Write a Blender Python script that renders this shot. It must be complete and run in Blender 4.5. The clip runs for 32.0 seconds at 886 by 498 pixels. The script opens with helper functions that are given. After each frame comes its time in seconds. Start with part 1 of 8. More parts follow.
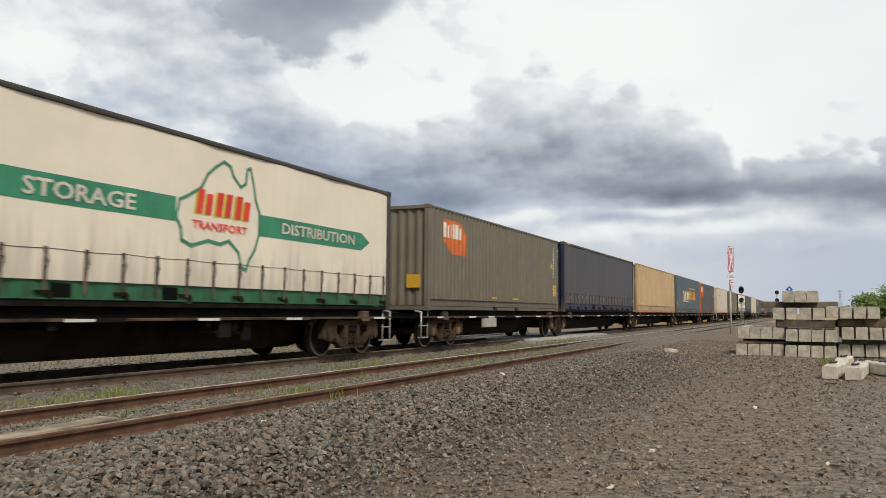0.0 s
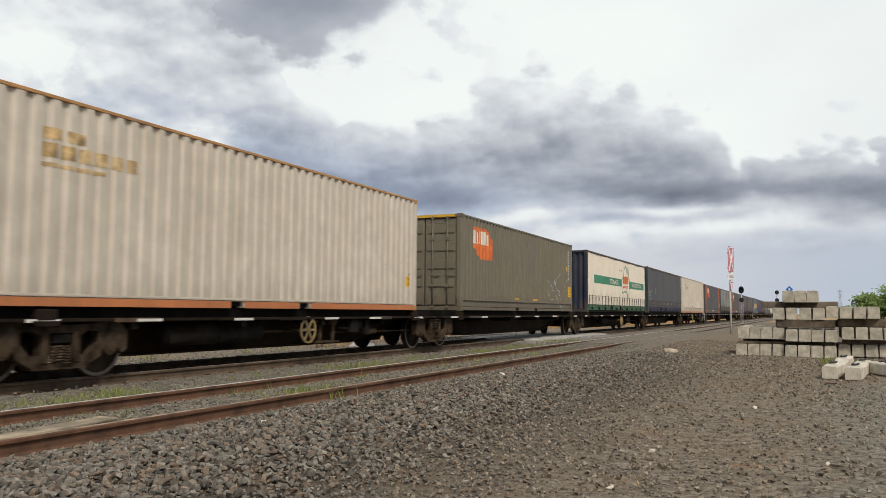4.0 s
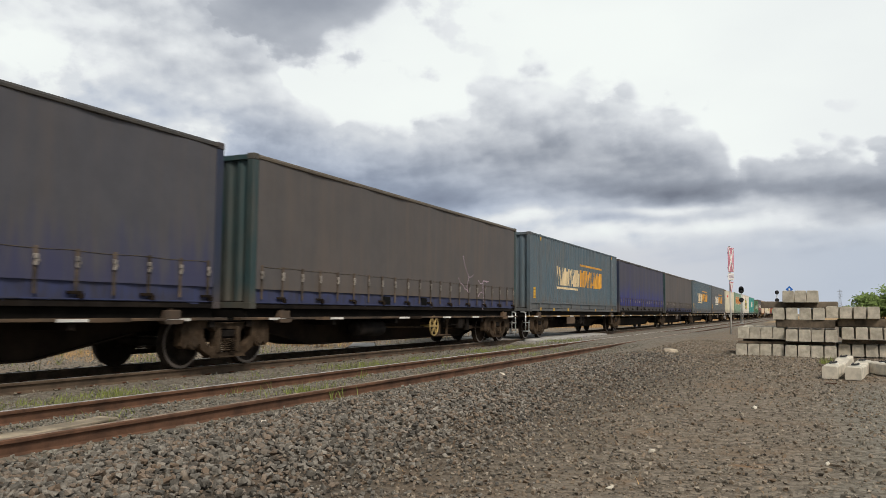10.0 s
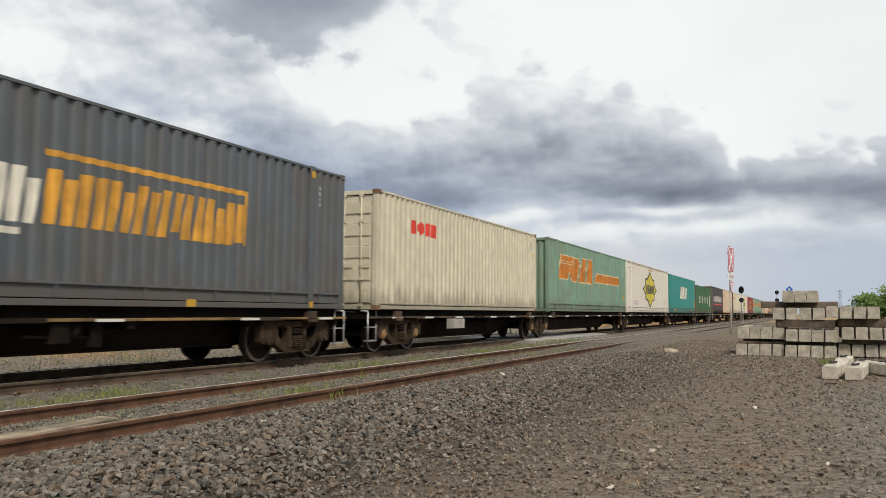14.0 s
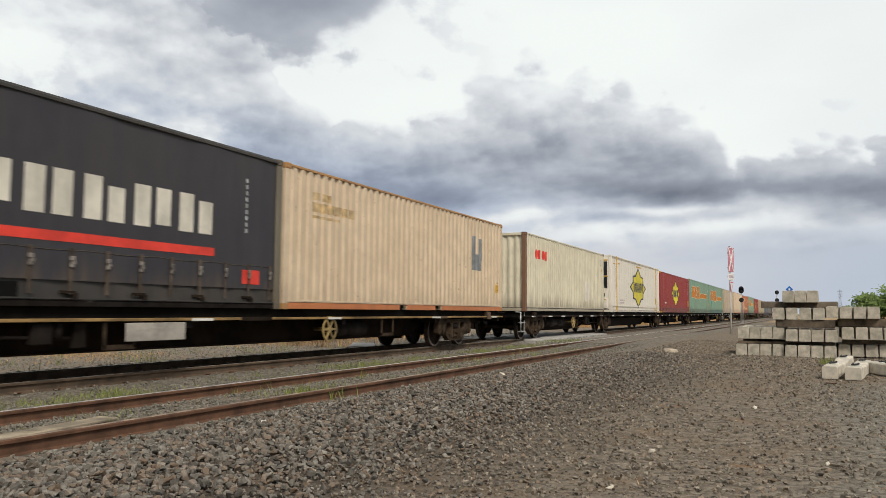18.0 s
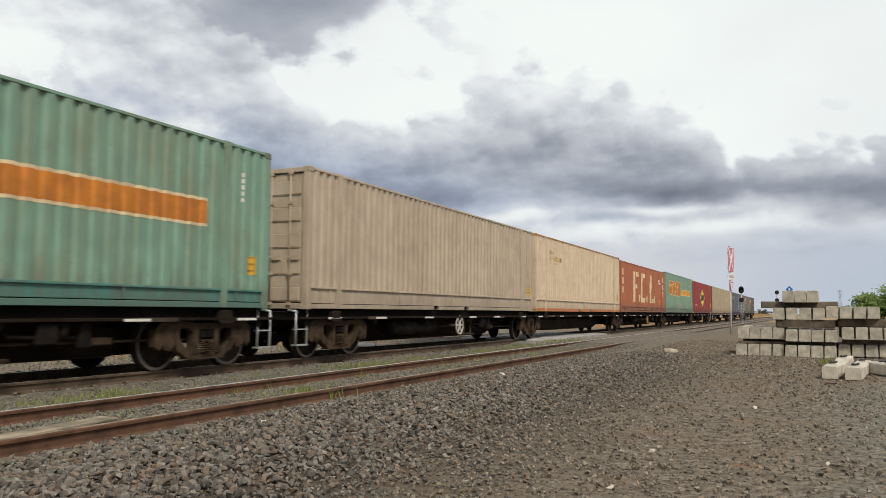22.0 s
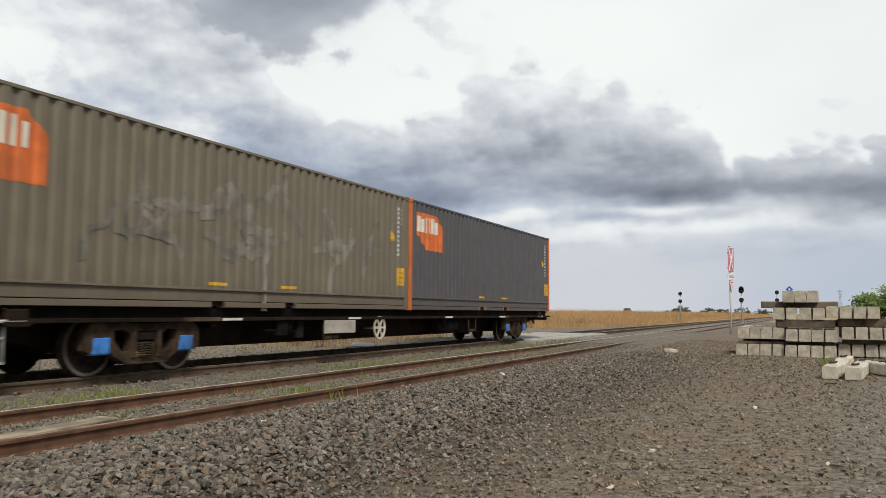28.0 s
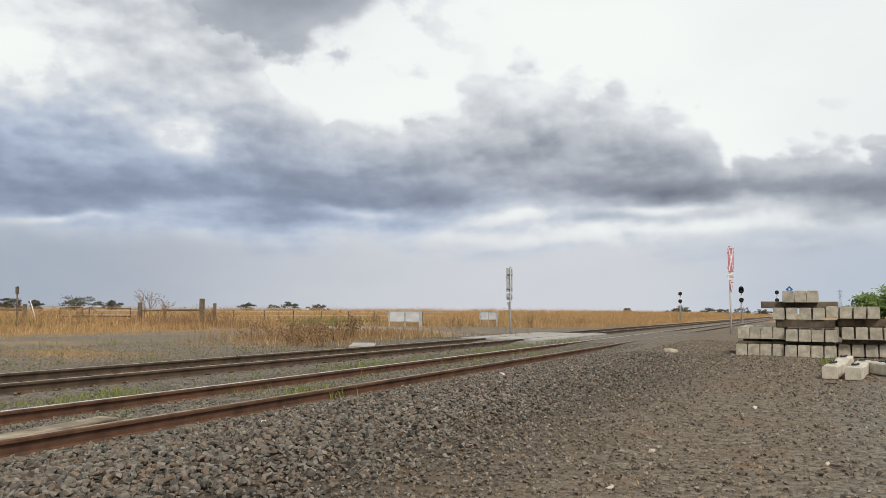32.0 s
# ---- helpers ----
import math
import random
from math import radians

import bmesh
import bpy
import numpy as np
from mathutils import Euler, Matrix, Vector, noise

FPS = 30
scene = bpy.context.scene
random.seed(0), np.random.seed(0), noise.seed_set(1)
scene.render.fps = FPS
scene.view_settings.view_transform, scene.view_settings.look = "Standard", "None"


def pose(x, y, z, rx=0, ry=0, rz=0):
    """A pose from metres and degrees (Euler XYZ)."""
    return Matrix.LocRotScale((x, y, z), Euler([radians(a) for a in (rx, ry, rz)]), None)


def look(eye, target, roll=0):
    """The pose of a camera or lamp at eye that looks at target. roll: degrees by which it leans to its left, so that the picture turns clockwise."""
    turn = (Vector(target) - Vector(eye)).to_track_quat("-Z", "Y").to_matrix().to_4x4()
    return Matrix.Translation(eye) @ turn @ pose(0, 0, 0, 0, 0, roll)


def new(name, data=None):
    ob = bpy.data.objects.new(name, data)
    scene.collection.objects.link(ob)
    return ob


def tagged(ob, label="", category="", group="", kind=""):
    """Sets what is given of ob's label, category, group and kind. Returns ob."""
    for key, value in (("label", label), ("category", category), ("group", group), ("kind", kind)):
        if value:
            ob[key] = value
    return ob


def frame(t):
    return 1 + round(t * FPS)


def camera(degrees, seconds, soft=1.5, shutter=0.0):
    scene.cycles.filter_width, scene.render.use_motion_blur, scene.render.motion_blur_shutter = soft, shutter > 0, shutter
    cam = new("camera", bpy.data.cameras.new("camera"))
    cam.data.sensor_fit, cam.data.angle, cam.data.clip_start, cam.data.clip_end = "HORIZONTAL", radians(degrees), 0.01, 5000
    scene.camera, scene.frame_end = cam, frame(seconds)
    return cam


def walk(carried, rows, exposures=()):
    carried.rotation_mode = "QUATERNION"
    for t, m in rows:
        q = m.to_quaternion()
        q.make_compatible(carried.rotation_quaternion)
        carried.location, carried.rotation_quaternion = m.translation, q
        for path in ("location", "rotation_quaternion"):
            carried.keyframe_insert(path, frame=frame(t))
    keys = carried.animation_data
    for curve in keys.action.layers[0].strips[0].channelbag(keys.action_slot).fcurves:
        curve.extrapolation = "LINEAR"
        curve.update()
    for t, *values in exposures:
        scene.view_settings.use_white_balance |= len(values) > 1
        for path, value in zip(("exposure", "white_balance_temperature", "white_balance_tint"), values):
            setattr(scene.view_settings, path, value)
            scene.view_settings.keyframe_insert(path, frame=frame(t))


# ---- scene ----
# The camera stands still on a tripod beside the siding; +y runs along the line, z = 0 is the rail head.
YAW, PITCH, ROLL, EYE = 24.663, 4.468, 0.479, 1.0107
cam = camera(58.455, 32.0, soft=0.62, shutter=0.10)
_way = Vector((-math.sin(radians(YAW)) * math.cos(radians(PITCH)), math.cos(radians(YAW)) * math.cos(radians(PITCH)), math.sin(radians(PITCH))))
_eye = Vector((0, 0, EYE))
_stand = look(_eye, _eye + _way * 10, ROLL)
walk(cam, [(0, _stand), (32, _stand)], exposures=[(0, 0.0), (32, 0.0)])

SPEED = 22.262           # m/s, towards -y
LINE = -10.465           # centre of the main line
DECK = 1.016             # container base above the rail head
END = 32.0


# ---- node helpers ----
class Nodes:
    def __init__(self, tree):
        self.t = tree

    def sock(self, sock, v):
        if isinstance(v, bpy.types.NodeSocket):
            self.t.links.new(v, sock)
        else:
            sock.default_value = v

    def m(self, op, a, b=0.0, c=None, clamp=False):
        n = self.t.nodes.new("ShaderNodeMath")
        n.operation, n.use_clamp = op, clamp
        self.sock(n.inputs[0], a)
        self.sock(n.inputs[1], b)
        if c is not None:
            self.sock(n.inputs[2], c)
        return n.outputs[0]

    def vm(self, op, a, b=(0, 0, 0)):
        n = self.t.nodes.new("ShaderNodeVectorMath")
        n.operation = op
        self.sock(n.inputs[0], a)
        self.sock(n.inputs[1], b)
        return n.outputs[0]

    def noise(self, vec, scale, detail=4, rough=0.55, warp=0.0):
        n = self.t.nodes.new("ShaderNodeTexNoise")
        self.sock(n.inputs["Vector"], vec)
        n.inputs["Scale"].default_value, n.inputs["Detail"].default_value = scale, detail
        n.inputs["Roughness"].default_value, n.inputs["Distortion"].default_value = rough, warp
        return n.outputs[0]

    def range(self, v, a, b, c=0.0, d=1.0):
        n = self.t.nodes.new("ShaderNodeMapRange")
        n.interpolation_type = "SMOOTHSTEP"
        self.sock(n.inputs[0], v)
        for i, k in enumerate((a, b, c, d)):
            n.inputs[i + 1].default_value = k
        return n.outputs[0]

    def mix(self, f, a, b, how="MIX"):
        n = self.t.nodes.new("ShaderNodeMix")
        n.data_type, n.blend_type = "RGBA", how
        self.sock(n.inputs[0], f)
        self.sock(n.inputs[6], a if isinstance(a, bpy.types.NodeSocket) else (*a, 1))
        self.sock(n.inputs[7], b if isinstance(b, bpy.types.NodeSocket) else (*b, 1))
        return n.outputs[2]

    def split(self, v):
        n = self.t.nodes.new("ShaderNodeSeparateXYZ")
        self.sock(n.inputs[0], v)
        return n.outputs

    def join(self, x, y, z):
        n = self.t.nodes.new("ShaderNodeCombineXYZ")
        for i, v in enumerate((x, y, z)):
            self.sock(n.inputs[i], v)
        return n.outputs[0]

    def ramp(self, v, stops):
        n = self.t.nodes.new("ShaderNodeValToRGB")
        el = n.color_ramp.elements
        while len(el) < len(stops):
            el.new(0.5)
        for e, (p, c) in zip(el, stops):
            e.position, e.color = p, (*c, 1)
        self.sock(n.inputs[0], v)
        return n.outputs[0]

    def bump(self, h, strength=0.4, dist=0.02):
        n = self.t.nodes.new("ShaderNodeBump")
        n.inputs["Strength"].default_value, n.inputs["Distance"].default_value = strength, dist
        self.sock(n.inputs["Height"], h)
        return n.outputs[0]


# ---- world, sun, sky ----
def cloud_colour(n, thick):
    return n.ramp(thick, [(0.0, (0.905, 0.95, 0.925)), (0.20, (0.78, 0.81, 0.83)), (0.45, (0.525, 0.556, 0.604)),
                          (0.70, (0.315, 0.345, 0.400)), (1.0, (0.18, 0.200, 0.245))])


def make_world():
    w = bpy.data.worlds.new("overcast_sky")
    scene.world = w
    w.use_nodes = True
    t = w.node_tree
    t.nodes.clear()
    n = Nodes(t)
    sky = t.nodes.new("ShaderNodeTexSky")
    sky.sky_type, sky.sun_disc = "NISHITA", False
    sky.sun_elevation, sky.sun_rotation = radians(52), radians(150)
    clear = t.nodes.new("ShaderNodeBackground")
    clear.inputs[1].default_value = 0.06
    t.links.new(sky.outputs[0], clear.inputs[0])
    co = t.nodes.new("ShaderNodeTexCoord").outputs["Generated"]
    fbm = n.noise(n.vm("MULTIPLY", co, (1, 1, 2.2)), 2.4, 7, 0.58, 0.4)
    cloud = t.nodes.new("ShaderNodeBackground")
    t.links.new(cloud_colour(n, n.range(fbm, 0.42, 0.92)), cloud.inputs[0])
    cloud.inputs[1].default_value = 0.56
    mixer = t.nodes.new("ShaderNodeMixShader")
    mixer.inputs[0].default_value = 0.8
    out = t.nodes.new("ShaderNodeOutputWorld")
    t.links.new(clear.outputs[0], mixer.inputs[1])
    t.links.new(cloud.outputs[0], mixer.inputs[2])
    t.links.new(mixer.outputs[0], out.inputs[0])
    sun = new("sun", bpy.data.lights.new("sun", "SUN"))
    sun.data.energy, sun.data.angle, sun.data.color = 2.95, radians(14), (1.0, 0.92, 0.81)
    sun.matrix_basis = look((48, -50, 74), (0, 0, 0))


make_world()


def sky_material():
    ma = bpy.data.materials.new("cloud_layer")
    ma.use_nodes = True
    t = ma.node_tree
    t.nodes.clear()
    n = Nodes(t)
    x, y, z = n.split(t.nodes.new("ShaderNodeTexCoord").outputs["Object"])
    # bearing from the line of sight (right is positive) and height above the horizon, in radians
    bear = n.m("ADD", n.m("ARCTAN2", x, y), radians(YAW))
    flat_way = n.m("SQRT", n.m("ADD", n.m("MULTIPLY", x, x), n.m("MULTIPLY", y, y)))
    rise = n.m("ARCTAN2", z, flat_way)
    # cloud bases lean up a little towards the right
    lean = n.m("SUBTRACT", rise, n.m("MULTIPLY", n.m("MAXIMUM", bear, -0.08), 0.10))

    def field_noise(up, tall, seed, scale, detail, rough, dx=0.0, dy=0.0, warp=0.0):
        v = n.join(n.m("ADD", bear, dx), n.m("MULTIPLY", n.m("ADD", up, dy), tall), seed)
        return n.m("SUBTRACT", n.noise(v, scale, detail, rough, warp), 0.5)

    lump = field_noise(rise, 1.9, 3.1, 6.5, 8, 0.46)
    lump_up = field_noise(rise, 1.9, 3.1, 6.5, 8, 0.46, 0.012, 0.024)
    puff = field_noise(rise, 1.35, 1.3, 20, 8, 0.52)
    puff_up = field_noise(rise, 1.35, 1.3, 20, 8, 0.52, 0.006, 0.012)
    rolls = field_noise(lean, 4.2, 5.2, 6.5, 8, 0.47)
    broad = field_noise(rise, 1.3, 8.8, 2.6, 2, 0.5)

    def heads(dx=0.0, dy=0.0):
        """Rounded cauliflower heads: distance to scattered centres at several scales."""
        vor = t.nodes.new("ShaderNodeTexVoronoi")
        u = n.m("ADD", n.m("ADD", bear, dx), n.m("MULTIPLY", puff, 0.05))
        w = n.m("ADD", n.m("MULTIPLY", n.m("ADD", rise, dy), 1.6), n.m("MULTIPLY", lump, 0.10))
        t.links.new(n.join(u, w, 4.4), vor.inputs["Vector"])
        vor.feature = "SMOOTH_F1"
        vor.inputs["Scale"].default_value, vor.inputs["Detail"].default_value = 13.0, 2.0
        vor.inputs["Roughness"].default_value, vor.inputs["Smoothness"].default_value = 0.55, 0.35
        return vor.outputs["Distance"]

    head = heads()
    relief = n.m("SUBTRACT", heads(0.004, 0.010), head)
    lit = n.m("ADD", n.m("MULTIPLY", n.m("SUBTRACT", lump, lump_up), 0.8), n.m("MULTIPLY", n.m("SUBTRACT", puff, puff_up), 0.3))
    lit = n.m("SUBTRACT", lit, n.m("MULTIPLY", relief, 0.30))
    b2 = n.m("ADD", bear, n.m("MULTIPLY", puff, 0.07))
    r2 = n.m("ADD", rise, n.m("MULTIPLY", lump, 0.05))

    def blob(b, e, sb, se, amount):
        u = n.m("DIVIDE", n.m("SUBTRACT", b2, b), sb)
        v = n.m("DIVIDE", n.m("SUBTRACT", r2, e), se)
        q = n.m("ADD", n.m("MULTIPLY", u, u), n.m("MULTIPLY", v, v))
        return n.m("MULTIPLY", n.m("POWER", 2.718, n.m("MULTIPLY", q, -1.0)), amount)

    # upper edge of the cloud bank along the bearing
    along = n.range(bear, -0.60, 0.60)
    along.node.interpolation_type = "LINEAR"
    edge = n.ramp(along, [(p, (h, h, h)) for p, h in BANK_EDGE])
    gap = n.m("SUBTRACT", n.m("ADD", n.m("ADD", edge, n.m("MULTIPLY", puff, 0.05)), n.m("MULTIPLY", n.m("SUBTRACT", 0.45, head), 0.045)), rise)
    bank = n.range(gap, -0.006, 0.016)
    depth = n.ramp(n.m("MULTIPLY", rise, 2.5), [(p, (h, h, h)) for p, h in BANK_DEPTH])
    low = n.range(rise, 0.24, 0.13)
    high = n.m("SUBTRACT", 1.0, low)
    thick = n.m("ADD", depth, n.m("MULTIPLY", lump, 0.20))
    thick = n.m("ADD", thick, n.m("MULTIPLY", rolls, n.m("ADD", 0.28, n.m("MULTIPLY", low, 0.46))))
    thick = n.m("ADD", thick, n.m("MULTIPLY", puff, 0.24))
    thick = n.m("ADD", thick, n.m("MULTIPLY", lit, n.m("ADD", 0.30, n.m("MULTIPLY", high, 0.40))))
    for spot in BLOBS:
        thick = n.m("ADD", thick, blob(*spot))
    # lit rim along the top of the bank
    thick = n.m("MULTIPLY", thick, n.range(gap, 0.0, 0.075, 0.68, 1.0))
    thick = n.m("MULTIPLY", thick, bank)
    haze = n.m("ADD", n.range(bear, 0.25, 0.55, 0.03, 0.09), n.m("MULTIPLY", n.m("ADD", broad, lump), 0.16))
    thick = n.m("MAXIMUM", thick, haze)
    # thin broken cloud over the bright part on the left
    thin = n.range(n.m("ADD", lump, n.m("MULTIPLY", puff, 0.9)), -0.05, 0.13, 0.0, 0.27)
    thick = n.m("MAXIMUM", thick, n.m("MULTIPLY", thin, n.range(bear, 0.12, -0.04)))
    # loose scraps in the bright gap
    ragged = n.m("ADD", n.m("MULTIPLY", puff, 1.5), n.m("MULTIPLY", lump, 0.7))
    for spot in SCRAPS:
        thick = n.m("ADD", thick, n.m("MULTIPLY", n.range(n.m("ADD", blob(*spot), ragged), 0.38, 0.66), 0.10))
    # dark cloud overhead with a ragged edge
    over = n.m("ADD", blob(-0.19, 0.42, 0.185, 0.140, 1.0), n.m("ADD", n.m("MULTIPLY", puff, 0.42), n.m("MULTIPLY", lump, 0.25)))
    thick = n.m("MAXIMUM", thick, n.m("MULTIPLY", n.range(over, 0.47, 0.64), n.m("ADD", 0.50, n.m("MULTIPLY", lump, 0.55))), clamp=True)
    thick = n.m("ADD", thick, blob(-0.165, 0.372, 0.085, 0.042, 0.24), clamp=True)
    col = cloud_colour(n, thick)
    # blue-grey distance, deepest on the left
    cool = n.m("MULTIPLY", n.range(thick, 0.20, 0.55), n.range(n.m("ADD", rise, n.m("MULTIPLY", bear, 0.22)), 0.24, 0.07, 0.0, 0.95))
    col = n.mix(cool, col, n.mix(1.0, col, (0.89, 0.985, 1.14), "MULTIPLY"))
    # rain veil towards the horizon
    rain = n.mix(n.range(n.m("ADD", bear, n.m("MULTIPLY", broad, 0.35)), -0.50, 0.10), (0.380, 0.425, 0.500), (0.625, 0.645, 0.685))
    rain = n.mix(n.range(bear, 0.22, 0.50), rain, (0.49, 0.545, 0.63))
    veil = n.range(n.m("ADD", rise, n.m("ADD", n.m("MULTIPLY", broad, 0.03), n.m("MULTIPLY", rolls, 0.07))), 0.108, 0.062, 0.0, 0.94)
    col = n.mix(veil, col, rain)
    em = t.nodes.new("ShaderNodeEmission")
    t.links.new(col, em.inputs[0])
    em.inputs[1].default_value = 1.0
    out = t.nodes.new("ShaderNodeOutputMaterial")
    t.links.new(em.outputs[0], out.inputs[0])
    return ma


# upper edge of the bank (part of the sweep, height in radians), and how dense it is from the horizon up
BANK_EDGE = [(0.0, 0.52), (0.26, 0.48), (0.315, 0.38), (0.335, 0.32), (0.355, 0.275), (0.42, 0.255), (0.505, 0.272), (0.545, 0.312), (0.583, 0.325), (0.635, 0.316), (0.725, 0.283), (0.778, 0.250), (0.80, 0.216), (0.875, 0.216), (1.0, 0.226)]
BANK_DEPTH = [(0.0, 0.40), (0.22, 0.42), (0.30, 0.52), (0.35, 0.63), (0.44, 0.62), (0.52, 0.49), (0.62, 0.39), (0.75, 0.34), (1.0, 0.33)]
# cloud masses and openings: bearing, height, half widths (radians), how thick
BLOBS = [(-0.298, 0.205, 0.040, 0.020, -0.55), (-0.485, 0.272, 0.055, 0.030, -0.40), (-0.33, 0.285, 0.13, 0.035, 0.08),
         (0.10, 0.190, 0.17, 0.030, 0.03), (0.288, 0.150, 0.120, 0.014, 0.24), (-0.20, 0.150, 0.22, 0.022, 0.16), (-0.44, 0.120, 0.14, 0.022, 0.24),
         (0.44, 0.140, 0.12, 0.018, 0.28), (-0.09, 0.122, 0.06, 0.007, -0.26), (0.083, 0.117, 0.06, 0.006, -0.32), (0.275, 0.121, 0.07, 0.006, -0.28),
         (0.36, 0.098, 0.11, 0.007, -0.26), (-0.44, 0.098, 0.08, 0.005, -0.26), (0.15, 0.094, 0.15, 0.016, -0.36), (-0.13, 0.262, 0.07, 0.016, -0.10),
         (0.44, 0.190, 0.13, 0.020, -0.12), (-0.45, 0.31, 0.16, 0.07, -0.14), (-0.30, 0.355, 0.08, 0.03, 0.14), (0.02, 0.235, 0.08, 0.03, -0.06),
         (0.25, 0.112, 0.10, 0.007, 0.14)]
SCRAPS = [(-0.150, 0.303, 0.050, 0.016, 0.52), (-0.100, 0.312, 0.040, 0.010, 0.46), (-0.040, 0.290, 0.035, 0.018, 0.56), (0.415, 0.236, 0.026, 0.022, 0.34), (0.405, 0.268, 0.016, 0.012, 0.30), (0.485, 0.240, 0.024, 0.010, 0.30)]


def sky_sheet():
    bm = bmesh.new()
    rings, steps, rows = 40, 72, []
    for i in range(rings + 1):
        r = 900 + (4450 - 900) * (i / rings)
        h = 880 * (1 - (r / 4450) ** 2) - 6
        rows.append([bm.verts.new((r * math.sin(a), r * math.cos(a), h))
                     for a in (radians(-YAW - 80 + 160 * j / steps) for j in range(steps + 1))])
    for p, q in zip(rows, rows[1:]):
        for j in range(steps):
            f = bm.faces.new((p[j], p[j + 1], q[j + 1], q[j]))
            f.smooth = True
    me = bpy.data.meshes.new("backdrop")
    bm.to_mesh(me)
    bm.free()
    me.materials.append(sky_material())
    ob = new("backdrop", me)
    return tagged(ob, "layer of broken grey and white rain clouds over the plain", "sky", kind="structure")


sky = sky_sheet()


# ---- materials ----
def mat(name, base, rough=0.6, metal=0.0, var=0.12, scale=2.0, dirt=None, amount=0.0, streak=1.0, dscale=1.2,
        bump=0.25, bscale=45.0, spec=0.4, rust=0.0, island=False, low=None, shade=0.45, tint=None):
    """Painted or raw surface: base colour with two scales of variation, streaked dirt, rust spots and fine relief.
    low: (height, amount, colour) for road dirt thrown up on the lower part, or the cleaner foot of a dusty curtain."""
    ma = bpy.data.materials.new(name)
    ma.use_nodes = True
    t = ma.node_tree
    n = Nodes(t)
    bsdf = t.nodes["Principled BSDF"]
    co = t.nodes.new("ShaderNodeTexCoord").outputs["Object"]
    if island:
        rnd = t.nodes.new("ShaderNodeNewGeometry").outputs["Random Per Island"]
    else:
        rnd = t.nodes.new("ShaderNodeObjectInfo").outputs["Random"]
    at = n.vm("ADD", co, n.join(n.m("MULTIPLY", rnd, 37.0), n.m("MULTIPLY", rnd, 91.0), n.m("MULTIPLY", rnd, 13.0)))
    coarse = n.noise(at, scale, 5, 0.6)
    grain = n.noise(at, bscale, 3, 0.6)
    dark = tuple(c * (1 - 2.2 * var) for c in base)
    lite = tuple(min(1.0, c * (1 + 1.6 * var)) for c in base)
    col = n.mix(n.range(coarse, 0.28, 0.72), dark, lite)
    col = n.mix(n.m("MULTIPLY", n.m("SUBTRACT", grain, 0.35, clamp=True), 0.5), col, dark)
    if island:
        col = n.mix(n.m("MULTIPLY", rnd, 0.8), col, tuple(c * shade for c in base))
        if tint is not None:
            col = n.mix(n.range(n.m("FRACT", n.m("MULTIPLY", rnd, 17.3)), 0.45, 1.0, 0.0, 0.55), col, tint)
    if dirt is not None and amount > 0:
        long = n.vm("MULTIPLY", at, (1.0, 1.0, 1.0 / max(streak, 1.0)))
        smear = n.noise(long, dscale * (3.0 if streak > 1 else 1.0), 6, 0.65)
        blot = n.noise(at, dscale * 0.45, 3, 0.5)
        f = n.m("MULTIPLY", n.range(n.m("ADD", n.m("MULTIPLY", smear, 0.6), n.m("MULTIPLY", blot, 0.4)), 0.40, 0.68), amount)
        col = n.mix(f, col, dirt)
    if low is not None:
        _, _, zz = n.split(co)
        long = n.vm("MULTIPLY", at, (1.0, 1.0, 0.12))
        drip = n.m("SUBTRACT", n.noise(long, 4.5, 5, 0.6), 0.5)
        f = n.m("MULTIPLY", n.range(n.m("ADD", zz, n.m("MULTIPLY", drip, 2.6 * low[0])), low[0] * 1.15, 0.1), low[1])
        col = n.mix(f, col, low[2] if len(low) > 2 else (0.115, 0.085, 0.06))
    if rust > 0:
        spot = n.range(n.noise(at, 6.5, 6, 0.72), 0.66 - 0.06 * rust, 0.75)
        col = n.mix(n.m("MULTIPLY", spot, min(1.0, rust)), col, (0.17, 0.07, 0.03))
    t.links.new(col, bsdf.inputs["Base Color"])
    rr = n.m("ADD", rough - 0.08, n.m("MULTIPLY", coarse, 0.18), clamp=True)
    t.links.new(rr, bsdf.inputs["Roughness"])
    bsdf.inputs["Metallic"].default_value = metal
    bsdf.inputs["Specular IOR Level"].default_value = spec
    if bump > 0:
        t.links.new(n.bump(n.m("ADD", n.m("MULTIPLY", grain, 0.6), coarse), bump, 0.012), bsdf.inputs["Normal"])
    return ma


GRIME = (0.085, 0.068, 0.052)
RUSTY = (0.20, 0.095, 0.045)


def paint(name, base, dirt=GRIME, amount=0.45, rough=0.55, **more):
    args = dict(var=0.055, scale=2.2, streak=6.0, dscale=1.1, bump=0.12, bscale=30.0, rust=0.35, low=(0.55, 0.5))
    args.update(more)
    return mat(name, base, rough, dirt=dirt, amount=amount, **args)


